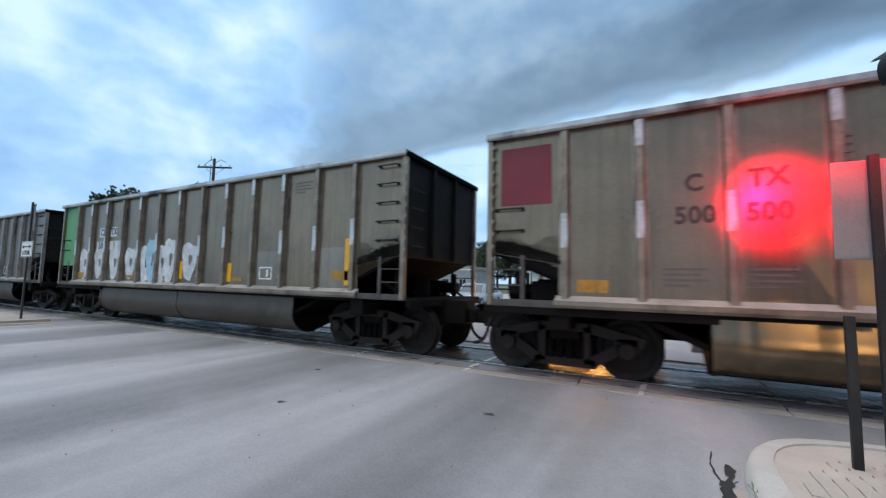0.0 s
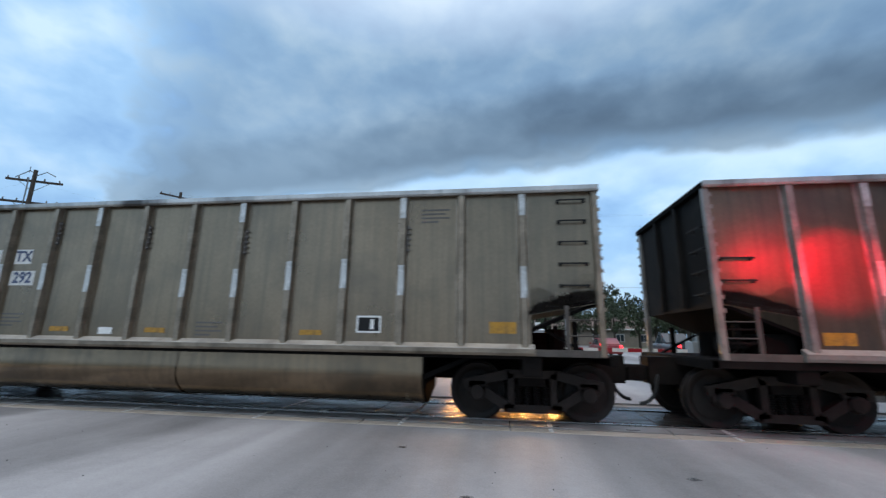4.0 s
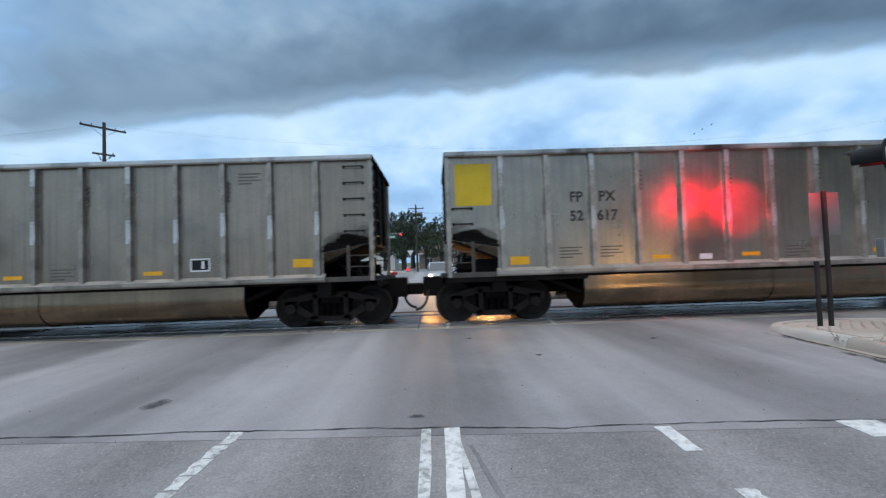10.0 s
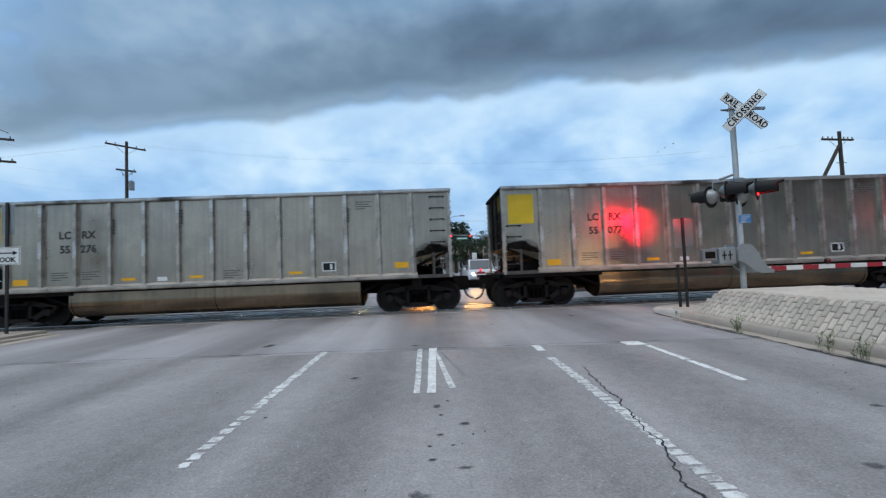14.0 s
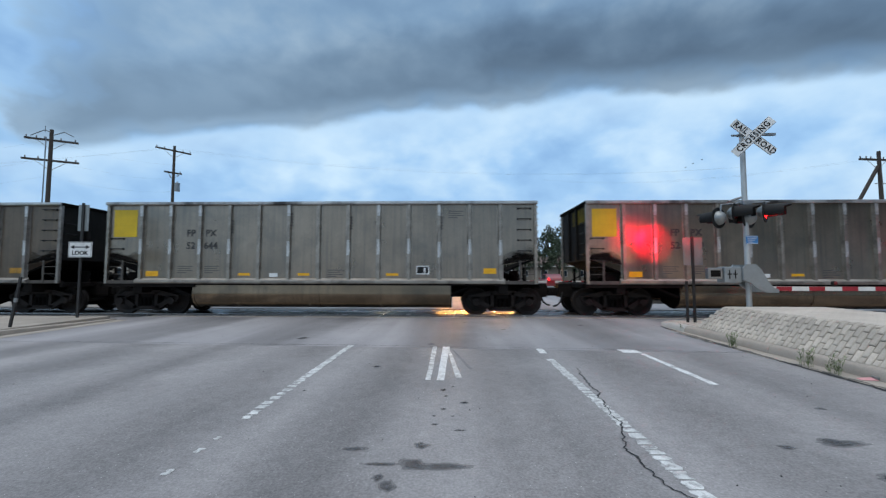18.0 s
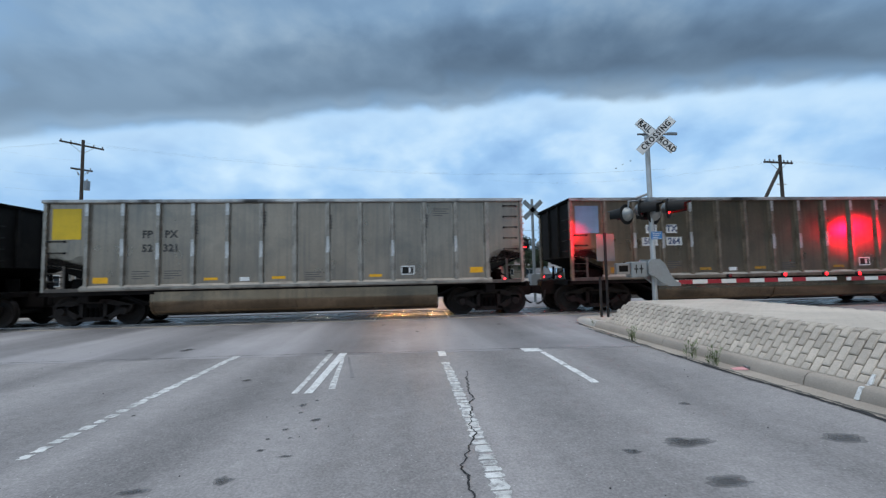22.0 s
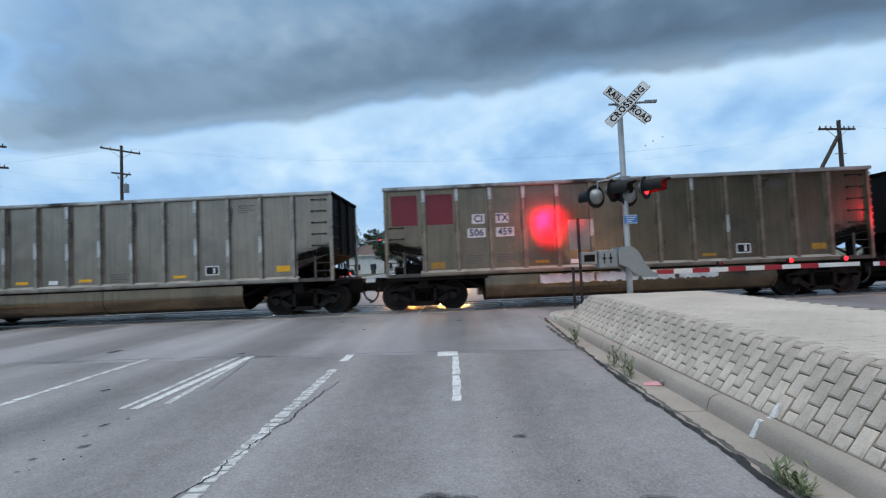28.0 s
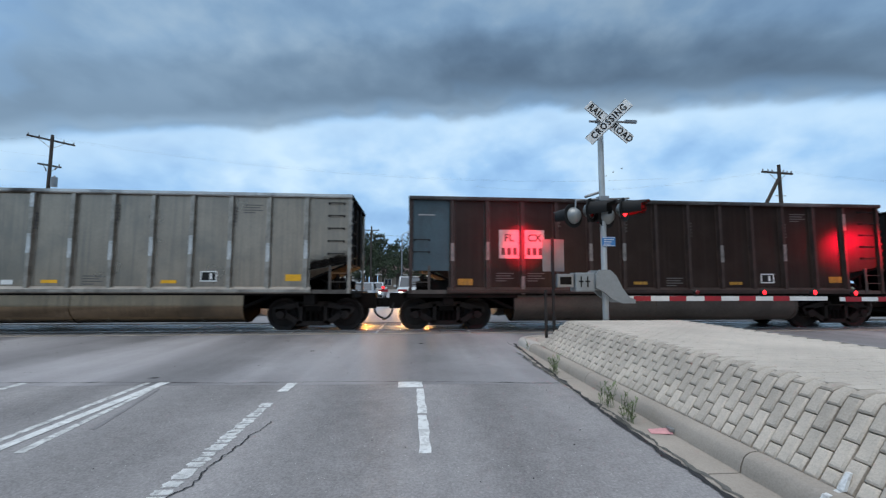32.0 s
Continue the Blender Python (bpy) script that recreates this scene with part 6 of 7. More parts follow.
def signal(at, name_label, buck=True, arm=True, lamps=(), arm_end=13.2, lit=1):
    s = thing("crossing_signal", name_label, "rail signal", at, "crossing signals")
    part("mast", Geo().tube((0, 0, 0.1), (0, 0, 5.08), 0.066, 0.063, 16).lathe([(5.08, 0.072), (5.11, 0.07), (5.14, 0.0)], "z", 16), MASTMAT, s, smooth=True)
    part("base_collar", Geo().box(-0.2, 0.2, -0.2, 0.2, 0.0, 0.09, 0.02).lathe([(0.09, 0.12), (0.42, 0.105), (0.45, 0.075)], "z", 16), STEEL, s)
    for k in range(4):
        a = math.pi / 4 + k * math.pi / 2
        part("bolt", Geo().tube((0.2 * math.cos(a), 0.2 * math.sin(a), 0.08), (0.2 * math.cos(a), 0.2 * math.sin(a), 0.14), 0.016, 0.016, 6), STEEL, s)
    # crossbuck
    b = part("crossbuck", Geo().box(-0.09, 0.09, -0.10, 0.07, 4.66, 4.72, 0.008).box(-0.03, 0.03, -0.35, -0.06, 4.70, 4.74, 0.004).box(-0.09, 0.09, -0.10, 0.07, 4.90, 4.96, 0.008), STEEL, s)
    crossbuck_blade(b, (("RAIL", -0.365), ("ROAD", 0.375)), pose(0.02, -0.36, 4.76, 0, 0, -12) @ pose(0, 0, 0, 0, 44, 0))
    crossbuck_blade(b, (("CROSSING", 0.0),), pose(0.016, -0.377, 4.76, 0, 0, -12) @ pose(0, 0, 0, 0, -44, 0))
    # cross rod behind the crossbuck
    part("cross_rod", Geo().path([(-0.22, 0.06, 4.94), (0.86, 0.06, 4.96)], 0.028, 8).box(0.62, 0.9, 0.03, 0.09, 4.93, 5.0, 0.008), STEEL, s)
    # lamp arms and heads
    part("cantilever_clamp", Geo().box(-0.11, 0.11, -0.11, 0.11, 3.08, 3.20, 0.02).path([(-0.62, 0.0, 3.10), (-0.1, 0.0, 3.14), (0.62, 0.0, 3.17)], 0.022, 8).path([(-0.36, 0.08, 3.20), (-0.05, 0.05, 3.30)], 0.03, 8), STEEL, s)
    part("lamp_bracket", Geo().tube((-0.60, 0, 3.10), (-0.64, 0, 2.80), 0.022, 0.022, 8).tube((0.54, 0, 3.165), (0.50, 0, 2.95), 0.022, 0.022, 8), STEEL, s)
    dx, dy = math.cos(radians(YAW - 90)), math.sin(radians(YAW - 90))
    for x, l, z in ((-0.28, lit == 0, 2.88), (0.48, lit == 1, 2.91)):
        flasher(s, x, z, YAW, l)
    for x, l in ((-0.66, True), (0.10, True)):
        flasher(s, x, 2.76, YAW + 180 - 18, l)
    # gate mechanism
    m = part("gate_mechanism", Geo().box(-0.78, -0.36, -0.30, 0.02, 1.10, 1.50, 0.03).box(-0.40, 0.06, -0.16, 0.10, 1.12, 1.40, 0.02), SILVERP, s)
    for k in (-0.66, -0.52):
        part("hinge", Geo().box(k - 0.012, k + 0.012, -0.31, -0.30, 1.20, 1.42).box(k - 0.05, k + 0.05, -0.312, -0.30, 1.30, 1.33), BLACKP, m)
    part("counterweight", Geo().box(-1.16, -0.80, -0.26, -0.14, 1.19, 1.47, 0.015).box(-1.13, -0.83, -0.27, -0.26, 1.22, 1.44), STEEL, s)
    part("counterweight_plate", Geo().box(-1.10, -0.86, -0.278, -0.27, 1.25, 1.41), TRUCKMAT, s)
    hook = [(-0.36, 1.46), (-0.28, 1.56), (-0.05, 1.56), (0.08, 1.44), (0.22, 1.16), (0.36, 0.98), (0.48, 0.94), (0.48, 0.86), (0.20, 0.86), (-0.02, 0.95), (-0.20, 1.10), (-0.36, 1.18)]
    part("arm_support", Geo().prism(hook, -0.36, -0.30), SILVERP, s)
    part("arm_support", Geo().prism(hook, 0.10, 0.16), SILVERP, s)
    if arm:
        arm_geo(s, 0.40, arm_end, 0.955, -0.20, lamps)
    return s


signal(pose(MX, MY, 0.2), "silver crossing signal mast with crossbuck, red flashers and lowered gate", lamps=((1.95, False), (3.50, True), (4.70, True)), arm_end=5.02)
sign = thing("info_plate", "small blue plate with white lines fixed to the signal mast", "sign", pose(MX, MY, 0.2))
part("plate", Geo().box(-0.08, 0.22, -0.10, -0.09, 2.08, 2.29, 0.004), BLUESIGN, sign)
part("rim", Geo().box(-0.07, 0.21, -0.104, -0.10, 2.27, 2.28).box(-0.07, 0.21, -0.104, -0.10, 2.09, 2.10), WHITEP, sign)
for k in range(3):
    part("text_bar", Geo().box(-0.04, 0.18 - 0.04 * k, -0.104, -0.10, 2.22 - 0.05 * k, 2.235 - 0.05 * k), WHITEP, sign)

# the second signal stands at the road's other edge, its gate lowered towards the median
sig2 = signal(pose(20.4, MY, 0.1), "silver crossing signal mast at the far road edge, gate lowered", arm=False)
arm_geo(sig2, -0.4, -6.9, 1.04, -0.20, ((-6.55, True), (-5.2, True), (-3.6, False)))
# lit lenses that face the train: a strong beam and the lens's wide spill
RED = (1.0, 0.0012, 0.026)
for ex, tx in ((MX - 0.88, 7.18), (20.4 - 0.88, 17.7)):
    spot("signal_beam", (ex, MY + 0.56, 3.0), (tx, SIDE_Y + 0.1, 2.52), 860, RED, 0.07, 36, 0.7)
    spot("signal_spill", (ex, MY + 0.58, 3.0), (tx - 0.2, SIDE_Y + 0.1, 2.4), 70, RED, 0.07, 125, 0.8)

# sign with its back to the road, on two posts
sb = thing("road_sign", "blank metal back of a road sign on two dark posts", "sign", pose(0, 0, 0.2))
part("panel", Geo().box(7.12, 7.66, 6.40, 6.415, 1.56, 2.34, 0.006), SIGNBACK, sb)
part("post", Geo().box(7.335, 7.395, 6.35, 6.40, -0.08, 2.37, 0.004), POSTMAT, sb)
part("post", Geo().box(7.15, 7.21, 6.37, 6.42, -0.08, 1.12, 0.004), POSTMAT, sb)

look_sign = thing("look_sign", "white rectangular sign with a black double arrow on a dark post", "sign", pose(-10.56, 6.7, 0.19))
part("post", Geo().box(-0.035, 0.035, -0.02, 0.02, 0, 3.45, 0.004), POSTMAT, look_sign)
p = part("panel", Geo().box(-0.35, 0.35, -0.035, -0.025, 1.80, 2.27, 0.006), WHITEP, look_sign, at=pose(0, 0, 0, 0, 0, 3))
part("border", Geo().box(-0.33, 0.33, -0.038, -0.035, 2.245, 2.255).box(-0.33, 0.33, -0.038, -0.035, 1.815, 1.825).box(-0.33, -0.32, -0.038, -0.035, 1.815, 2.255).box(0.32, 0.33, -0.038, -0.035, 1.815, 2.255), BLACKP, p)
part("arrow", Geo().box(-0.20, 0.20, -0.039, -0.035, 2.095, 2.125).prism([(-0.29, 2.11), (-0.17, 2.17), (-0.17, 2.05)], -0.039, -0.035).prism([(0.29, 2.11), (0.17, 2.05), (0.17, 2.17)], -0.039, -0.035), BLACKP, p)
part("lettering", text_mesh("LOOK", 0.17, BLACKP, 0.002), BLACKP, p, at=pose(0, -0.038, 1.93, 90, 0, 0))
part("upper_panel", Geo().box(-0.16, -0.02, 0.022, 0.03, 2.6, 3.4, 0.004).box(0.02, 0.16, 0.022, 0.03, 2.6, 3.4, 0.004), SIGNBACK, look_sign, at=pose(0, 0, 0, 0, 0, 3))
lp = thing("marker_post", "leaning dark metal post on the sidewalk", "post", pose(-10.2, 4.55, 0.19, 0, 9, 0))
part("post", Geo().box(-0.03, 0.03, -0.02, 0.02, -0.01, 1.25, 0.004), POSTMAT, lp)
part("band", Geo().box(-0.032, 0.032, -0.023, 0.023, 0.62, 0.72), SIGNBACK, lp)


def crossarm(parent, z, half, pins, yaw=0, y=0.14):
    a = part("crossarm", Geo().box(-half, half, -0.06 + y, 0.06 + y, z - 0.07, z + 0.07, 0.01), WOODPOLE, parent, at=pose(0, 0, 0, 0, 0, yaw))
    for s in (-1, 1):
        part("brace", Geo().tube((s * half * 0.55, y, z - 0.06), (0, 0.1, z - 0.75), 0.018, 0.018, 6), STEEL, a)
    for x in pins:
        part("insulator", Geo().lathe([(z + 0.07, 0.0), (z + 0.07, 0.03), (z + 0.13, 0.05), (z + 0.17, 0.035), (z + 0.21, 0.05), (z + 0.26, 0.0)], "z", 8, (x, y, 0)), CERAMIC, a)
    return a


def utility_pole(x, y, h, lean, label, arms, yaw=0):
    p = thing("utility_pole", label, "utility pole", pose(x, y, 0, 0, lean, yaw), "utility poles")
    part("shaft", Geo().tube((0, 0, -0.1), (0, 0, h), 0.17, 0.115, 12), WOODPOLE, p, smooth=True)
    for z, half, pins, ay in arms:
        crossarm(p, z, half, pins, ay)
    return p


pa = utility_pole(-28.9, 23.16, 12.05, 0, "dark wooden utility pole with two crossarms and many cables", ((11.3, 1.5, (-1.4, -0.85, -0.4, 0.5, 1.3), 30), (9.78, 1.6, (-1.4, -0.7, 0.85, 1.4), 30)))
part("top_bracket", Geo().path([(-1.7, 0.1, 11.7), (-0.6, 0.1, 12.1), (0, 0, 11.8)], 0.03, 6).path([(0, 0, 11.6), (0.95, 0, 11.85), (1.7, 0, 11.5)], 0.03, 6).path([(-0.5, 0, 11.9), (-0.5, 0, 12.35)], 0.02, 6), WIREMAT, pa)
part("conduit", Geo().path([(-0.3, -0.1, 0), (-0.3, -0.1, 11.5)], 0.04, 6), STEEL, pa)
pb = utility_pole(-26.85, 33.2, 14.05, 0, "weathered wooden utility pole with a crossarm and grey transformer", ((13.6, 1.55, (-1.45, -0.8, 0.8, 1.45), 54), (11.4, 0.75, (0.6,), 50)))
part("transformer", Geo().tube((0.42, 0, 9.55), (0.42, 0, 10.35), 0.24, 0.24, 14).tube((0.42, 0, 10.35), (0.42, 0, 10.5), 0.1, 0.05, 8), STEEL, pb)
part("cutout", Geo().tube((0.4, 0, 11.0), (0.6, 0.1, 11.35), 0.04, 0.04, 6).tube((-0.3, 0, 10.9), (-0.45, 0.1, 11.2), 0.04, 0.04, 6), CERAMIC, pb)
pc = utility_pole(32.55, 25.6, 10.75, 0, "dark wooden utility pole with a crossarm and a leaning brace pole", ((10.15, 1.5, (-1.4, -0.9, -0.5, 0.6, 1.0, 1.4), 8),))
part("pole_brace", Geo().tube((-3.4, 0, 4.0), (-0.1, 0, 9.6), 0.13, 0.12, 10), WOODPOLE, pc)
part("step_iron", Geo().path([(-0.4, 0, 8.3), (0.4, 0, 8.3)], 0.03, 6), STEEL, pc)


def cable(name, a, b, sag, r, label):
    a, b = Vector(a), Vector(b)
    pts = [a.lerp(b, i / 24) - Vector((0, 0, sag * 4 * (i / 24) * (1 - i / 24))) for i in range(25)]
    return solid(name, Geo().path(pts, r, 5), WIREMAT, label, "cable", "overhead cables")


for dy, dz, s in ((0.0, 0.0, 1.6), (0.6, 0.05, 1.7), (1.2, 0.0, 1.5)):
    cable("overhead_cable", (-28.1 + dy, 33.2, 13.85 + dz), (32.0 + dy, 40.0, 13.4 + dz), s, 0.0022, "thin dark overhead cable between utility poles")
    cable("overhead_cable", (-28.1 + dy, 33.2, 13.85 + dz), (-120 + dy, 30.0, 13.4 + dz), s + 1, 0.0022, "thin dark overhead cable between utility poles")
for z in (11.3, 9.85, 8.6):
    cable("overhead_cable", (-28.9, 23.16, z), (-120, 36, z), 2.0, 0.0022, "thin dark overhead cable between utility poles")
    cable("overhead_cable", (-28.9, 23.16, z), (-26.85, 33.2, z + 0.9), 0.4, 0.0022, "thin dark overhead cable between utility poles")
for z in (10.35, 10.25):
    cable("overhead_cable", (32.5, 25.6, z), (12, 46, z + 3.2), 1.0, 0.0022, "thin dark overhead cable between utility poles")
    cable("overhead_cable", (32.5, 25.6, z), (90, 22, z), 1.6, 0.0022, "thin dark overhead cable between utility poles")
cable("overhead_cable", (-2.4, 62, 9.2), (60, 66, 10.5), 1.0, 0.02, "thin dark overhead cable between utility poles")
for x, y, z in ((20.75, 30.0, 10.75), (21.4, 30.0, 11.1), (22.3, 30.2, 11.5)):
    b = thing("bird", "small dark bird gliding against the grey sky", "bird", pose(x, y, z) @ Matrix.Scale(0.55, 4), "birds")
    part("body", Geo().lathe([(-0.14, 0.0), (-0.06, 0.05), (0.06, 0.05), (0.16, 0.0)], "x", 8), BLACKP, b)
    part("wing", Geo().hexa([(-0.05, 0, 0), (0.06, 0, 0), (0.0, 0.28, 0.07), (-0.06, 0.28, 0.07), (-0.05, 0, 0.015), (0.06, 0, 0.015), (0.0, 0.28, 0.08), (-0.06, 0.28, 0.08)]), BLACKP, b)
    part("wing", Geo().hexa([(-0.05, -0.28, 0.07), (0.0, -0.28, 0.07), (0.06, 0, 0), (-0.05, 0, 0), (-0.05, -0.28, 0.08), (0.0, -0.28, 0.08), (0.06, 0, 0.015), (-0.05, 0, 0.015)]), BLACKP, b)

# ---- the far side of the crossing ----
def paint(name, c, me=0.3):
    return material(name, c, 0.35, me, 0.05, 2, 40, 0.02, coat=0.6)


PAINTS = {"silver": paint("car_paint_silver", (0.42, 0.44, 0.46)), "white": paint("car_paint_white", (0.62, 0.63, 0.64), 0.0), "blue": paint("car_paint_blue", (0.12, 0.20, 0.30)), "dark": paint("car_paint_dark", (0.035, 0.037, 0.042)), "red": paint("car_paint_red", (0.25, 0.03, 0.03))}
CARM = {}


def loft(rings):
    """Closed skin through rings of equal length."""
    g = Geo()
    n = len(rings[0])
    vs = [p for r in rings for p in r]
    fs = []
    for i in range(len(rings) - 1):
        fs += [(i * n + j, i * n + (j + 1) % n, (i + 1) * n + (j + 1) % n, (i + 1) * n + j) for j in range(n)]
    fs += [tuple(range(n)), tuple(range(len(rings) * n - 1, (len(rings) - 1) * n - 1, -1))]
    return g.add(vs, fs)


def vehicle(x, y, yaw, color, label, kind="sedan", lamps=HEADWHITE, back=None):
    """Front faces local -y, at y = 0."""
    v = thing("pickup_truck" if kind == "pickup" else "car", label, "pickup truck" if kind == "pickup" else "car", pose(x, y, G, 0, 0, yaw), "waiting vehicles")
    up = 0.18 if kind == "pickup" else 0.0
    hood, length, w = 0.86 + up * 1.2, (5.4 if kind == "pickup" else 4.5), 0.91 + up * 0.4

    def ring(yy, z0, z1, hw):
        return [(-hw * 0.94, yy, z0), (hw * 0.94, yy, z0), (hw, yy, z0 + 0.25), (hw, yy, z1 - 0.12), (hw * 0.9, yy, z1), (-hw * 0.9, yy, z1), (-hw, yy, z1 - 0.12), (-hw, yy, z0 + 0.25)]
    z0 = 0.24 + up
    part("body", loft([ring(0.0, z0 + 0.08, 0.66 + up, w * 0.84), ring(0.10, z0, 0.74 + up, w * 0.94), ring(0.6, z0, hood - 0.03, w), ring(1.35, z0, hood + 0.04, w), ring(length - 0.5, z0, hood + 0.08, w), ring(length - 0.05, z0, hood + 0.02, w * 0.95), ring(length, z0 + 0.1, hood - 0.1, w * 0.88)]), PAINTS[color], v, smooth=True)
    r0 = 1.42 + up * 2.2
    ye = 3.2 if kind == "pickup" else 4.1

    def cab(yy, z1, hw):
        return [(-hw, yy, hood - 0.02), (hw, yy, hood - 0.02), (hw * 0.86, yy, z1), (-hw * 0.86, yy, z1)]
    part("cabin", loft([cab(1.15, hood + 0.03, w * 0.93), cab(1.85, r0, w * 0.92), cab(ye - 0.8, r0 + 0.02, w * 0.92), cab(ye, hood + 0.1, w * 0.92)]), PAINTS[color], v, smooth=True)
    part("windshield", Geo().hexa([(-w * 0.80, 1.17, hood + 0.06), (w * 0.80, 1.17, hood + 0.06), (w * 0.80, 1.2, hood + 0.06), (-w * 0.80, 1.2, hood + 0.06), (-w * 0.70, 1.79, r0 - 0.04), (w * 0.70, 1.79, r0 - 0.04), (w * 0.70, 1.83, r0 - 0.04), (-w * 0.70, 1.83, r0 - 0.04)]), GLASSDARK, v)
    for s in (-1, 1):
        part("side_window", Geo().hexa([(s * w * 0.915, 1.6, hood + 0.05), (s * w * 0.915, ye - 0.35, hood + 0.05), (s * w * 0.935, ye - 0.35, hood + 0.05), (s * w * 0.935, 1.6, hood + 0.05), (s * w * 0.82, 1.95, r0 - 0.08), (s * w * 0.82, ye - 0.85, r0 - 0.08), (s * w * 0.84, ye - 0.85, r0 - 0.08), (s * w * 0.84, 1.95, r0 - 0.08)]), GLASSDARK, v)
        h = part("headlight", Geo().lathe([(-0.02, 0.0), (-0.015, 0.08), (0.06, 0.10)], "y", 16, (s * w * 0.68, 0.0, 0.66 + up)), lamps, v, "lit headlight")
        part("tail_light", Geo().box(s * w * 0.78 - 0.1, s * w * 0.78 + 0.1, length - 0.03, length + 0.02, 0.72 + up, 0.88 + up, 0.01), TAILRED if back else LENSDIM, v)
        part("mirror", Geo().box(s * (w + 0.1) - 0.09, s * (w + 0.1) + 0.09, 1.5, 1.62, hood + 0.06, hood + 0.2, 0.03), PAINTS[color], v)
        for yy in (0.85, length - 0.95):
            wh = part("wheel", Geo().lathe([(-0.11, 0.0), (-0.11, 0.2), (-0.10, 0.31), (-0.07, 0.335), (0.07, 0.335), (0.10, 0.31), (0.11, 0.2), (0.11, 0.0)], "x", 20, (s * (w - 0.10), yy, 0.335)), RUBBER, v, smooth=True)
            part("rim", Geo().lathe([(s * 0.112, 0.0), (s * 0.118, 0.1), (s * 0.112, 0.19)], "x", 16, (s * (w - 0.10), yy, 0.335)), STEEL, wh)
    part("grille", Geo().box(-0.45, 0.45, -0.015, 0.02, 0.42 + up, 0.62 + up, 0.01), BLACKP, v)
    part("bumper", Geo().box(-w * 0.9, w * 0.9, -0.05, 0.08, 0.26 + up, 0.42 + up, 0.03), BLACKP if kind == "sedan" else STEEL, v)
    part("plate", Geo().box(-0.16, 0.16, -0.058, -0.05, 0.34 + up, 0.46 + up), WHITEP, v)
    if kind == "pickup":
        part("cargo_bed", Geo().box(-w * 0.95, w * 0.95, 3.3, length - 0.05, hood + 0.02, hood + 0.14, 0.01), PAINTS[color], v)
    return v


vehicle(0.72, 22.3, 0, "silver", "silver car with lit headlights waiting behind the crossing", lamps=HEADWARM)
vehicle(4.0, 22.0, 0, "white", "white pickup truck with lit headlights waiting behind the crossing", "pickup")
vehicle(-8.0, 24.0, 0, "blue", "blue-grey car with lit headlights waiting behind the crossing")
vehicle(-4.1, 22.7, 0, "silver", "silver car with lit white headlights waiting behind the crossing")
vehicle(0.9, 29.5, 0, "white", "white car with lit headlights in the waiting queue")
vehicle(4.2, 29.8, 0, "dark", "dark car with lit headlights in the waiting queue")
vehicle(-7.9, 31.5, 0, "white", "white van-like car in the waiting queue")
vehicle(10.8, 40.0, 180, "red", "red car driving away with lit tail lights", back=True)
vehicle(14.6, 36.0, 180, "dark", "dark car driving away with lit tail lights", "pickup", back=True)
vehicle(-18.0, 36.0, 80, "silver", "silver car parked on the pale lot beyond the track")
vehicle(-22.5, 44.0, 95, "white", "white car parked on the pale lot beyond the track")
vehicle(-13.0, 50.0, 90, "dark", "dark car parked on the lot beyond the track")
vehicle(26.0, 38.0, 85, "blue", "blue car parked on the lot beyond the track")
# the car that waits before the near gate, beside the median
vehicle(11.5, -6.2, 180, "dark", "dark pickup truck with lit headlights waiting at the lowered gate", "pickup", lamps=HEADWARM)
WARM = (1.0, 0.42, 0.10)
for x, y in ((0.10, 22.2), (1.34, 22.2), (3.3, 21.9), (4.7, 21.9)):
    spot("headlight_beam", (x, y - 0.12, 0.74), (x - 0.1, 9.6, 0.1), 720, WARM if x < 3 else (1.0, 0.48, 0.14), 0.14, 34, 0.9)
for x in (-7.9, -4.1):
    spot("headlight_beam", (x, 22.4, 0.74), (x - 0.1, 9.6, 0.1), 160, (1.0, 0.75, 0.45), 0.10, 30, 0.9)
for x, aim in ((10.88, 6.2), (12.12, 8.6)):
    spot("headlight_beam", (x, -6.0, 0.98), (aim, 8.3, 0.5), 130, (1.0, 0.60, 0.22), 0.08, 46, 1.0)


def far_gate():
    s = thing("far_gate", "lowered red and white gate of the opposite approach", "rail gate", pose(-2.6, 14.3, G))
    part("mast", Geo().tube((-7.2, 0, 0), (-7.2, 0, 3.6), 0.07, 0.065, 12), SILVERP, s)
    part("machine", Geo().box(-7.45, -6.95, -0.25, 0.25, 0.75, 1.35, 0.03), SILVERP, s)
    arm_geo(s, -6.9, 2.2, 1.08, 0.0, ((-4.4, True), (-1.5, True), (2.0, True)))
    s2 = thing("far_gate", "lowered red and white gate of the opposite approach", "rail gate", pose(7.7, 14.0, G))
    part("mast", Geo().tube((0, 0, 0), (0, 0, 4.9), 0.07, 0.065, 12), SILVERP, s2)
    part("machine", Geo().box(-0.25, 0.25, -0.25, 0.25, 0.75, 1.35, 0.03), SILVERP, s2)
    arm_geo(s2, -0.3, -5.2, 1.08, 0.0, ((-4.9, True), (-2.6, True)))
    for ob, x in ((s, -7.2), (s2, 0.0)):
        for a in (44, -44):
            part("blade", Geo().box(-0.6, 0.6, -0.006, 0.006, -0.11, 0.11), SIGNBACK, ob, at=pose(x, -0.1, 3.3 if x < -1 else 4.38, 0, a, 0))
        flasher(ob, x - 0.4, 2.4 if x < -1 else 2.72, -60, True)
        flasher(ob, x + 0.3, 2.4 if x < -1 else 2.72, 80, False)


far_gate()


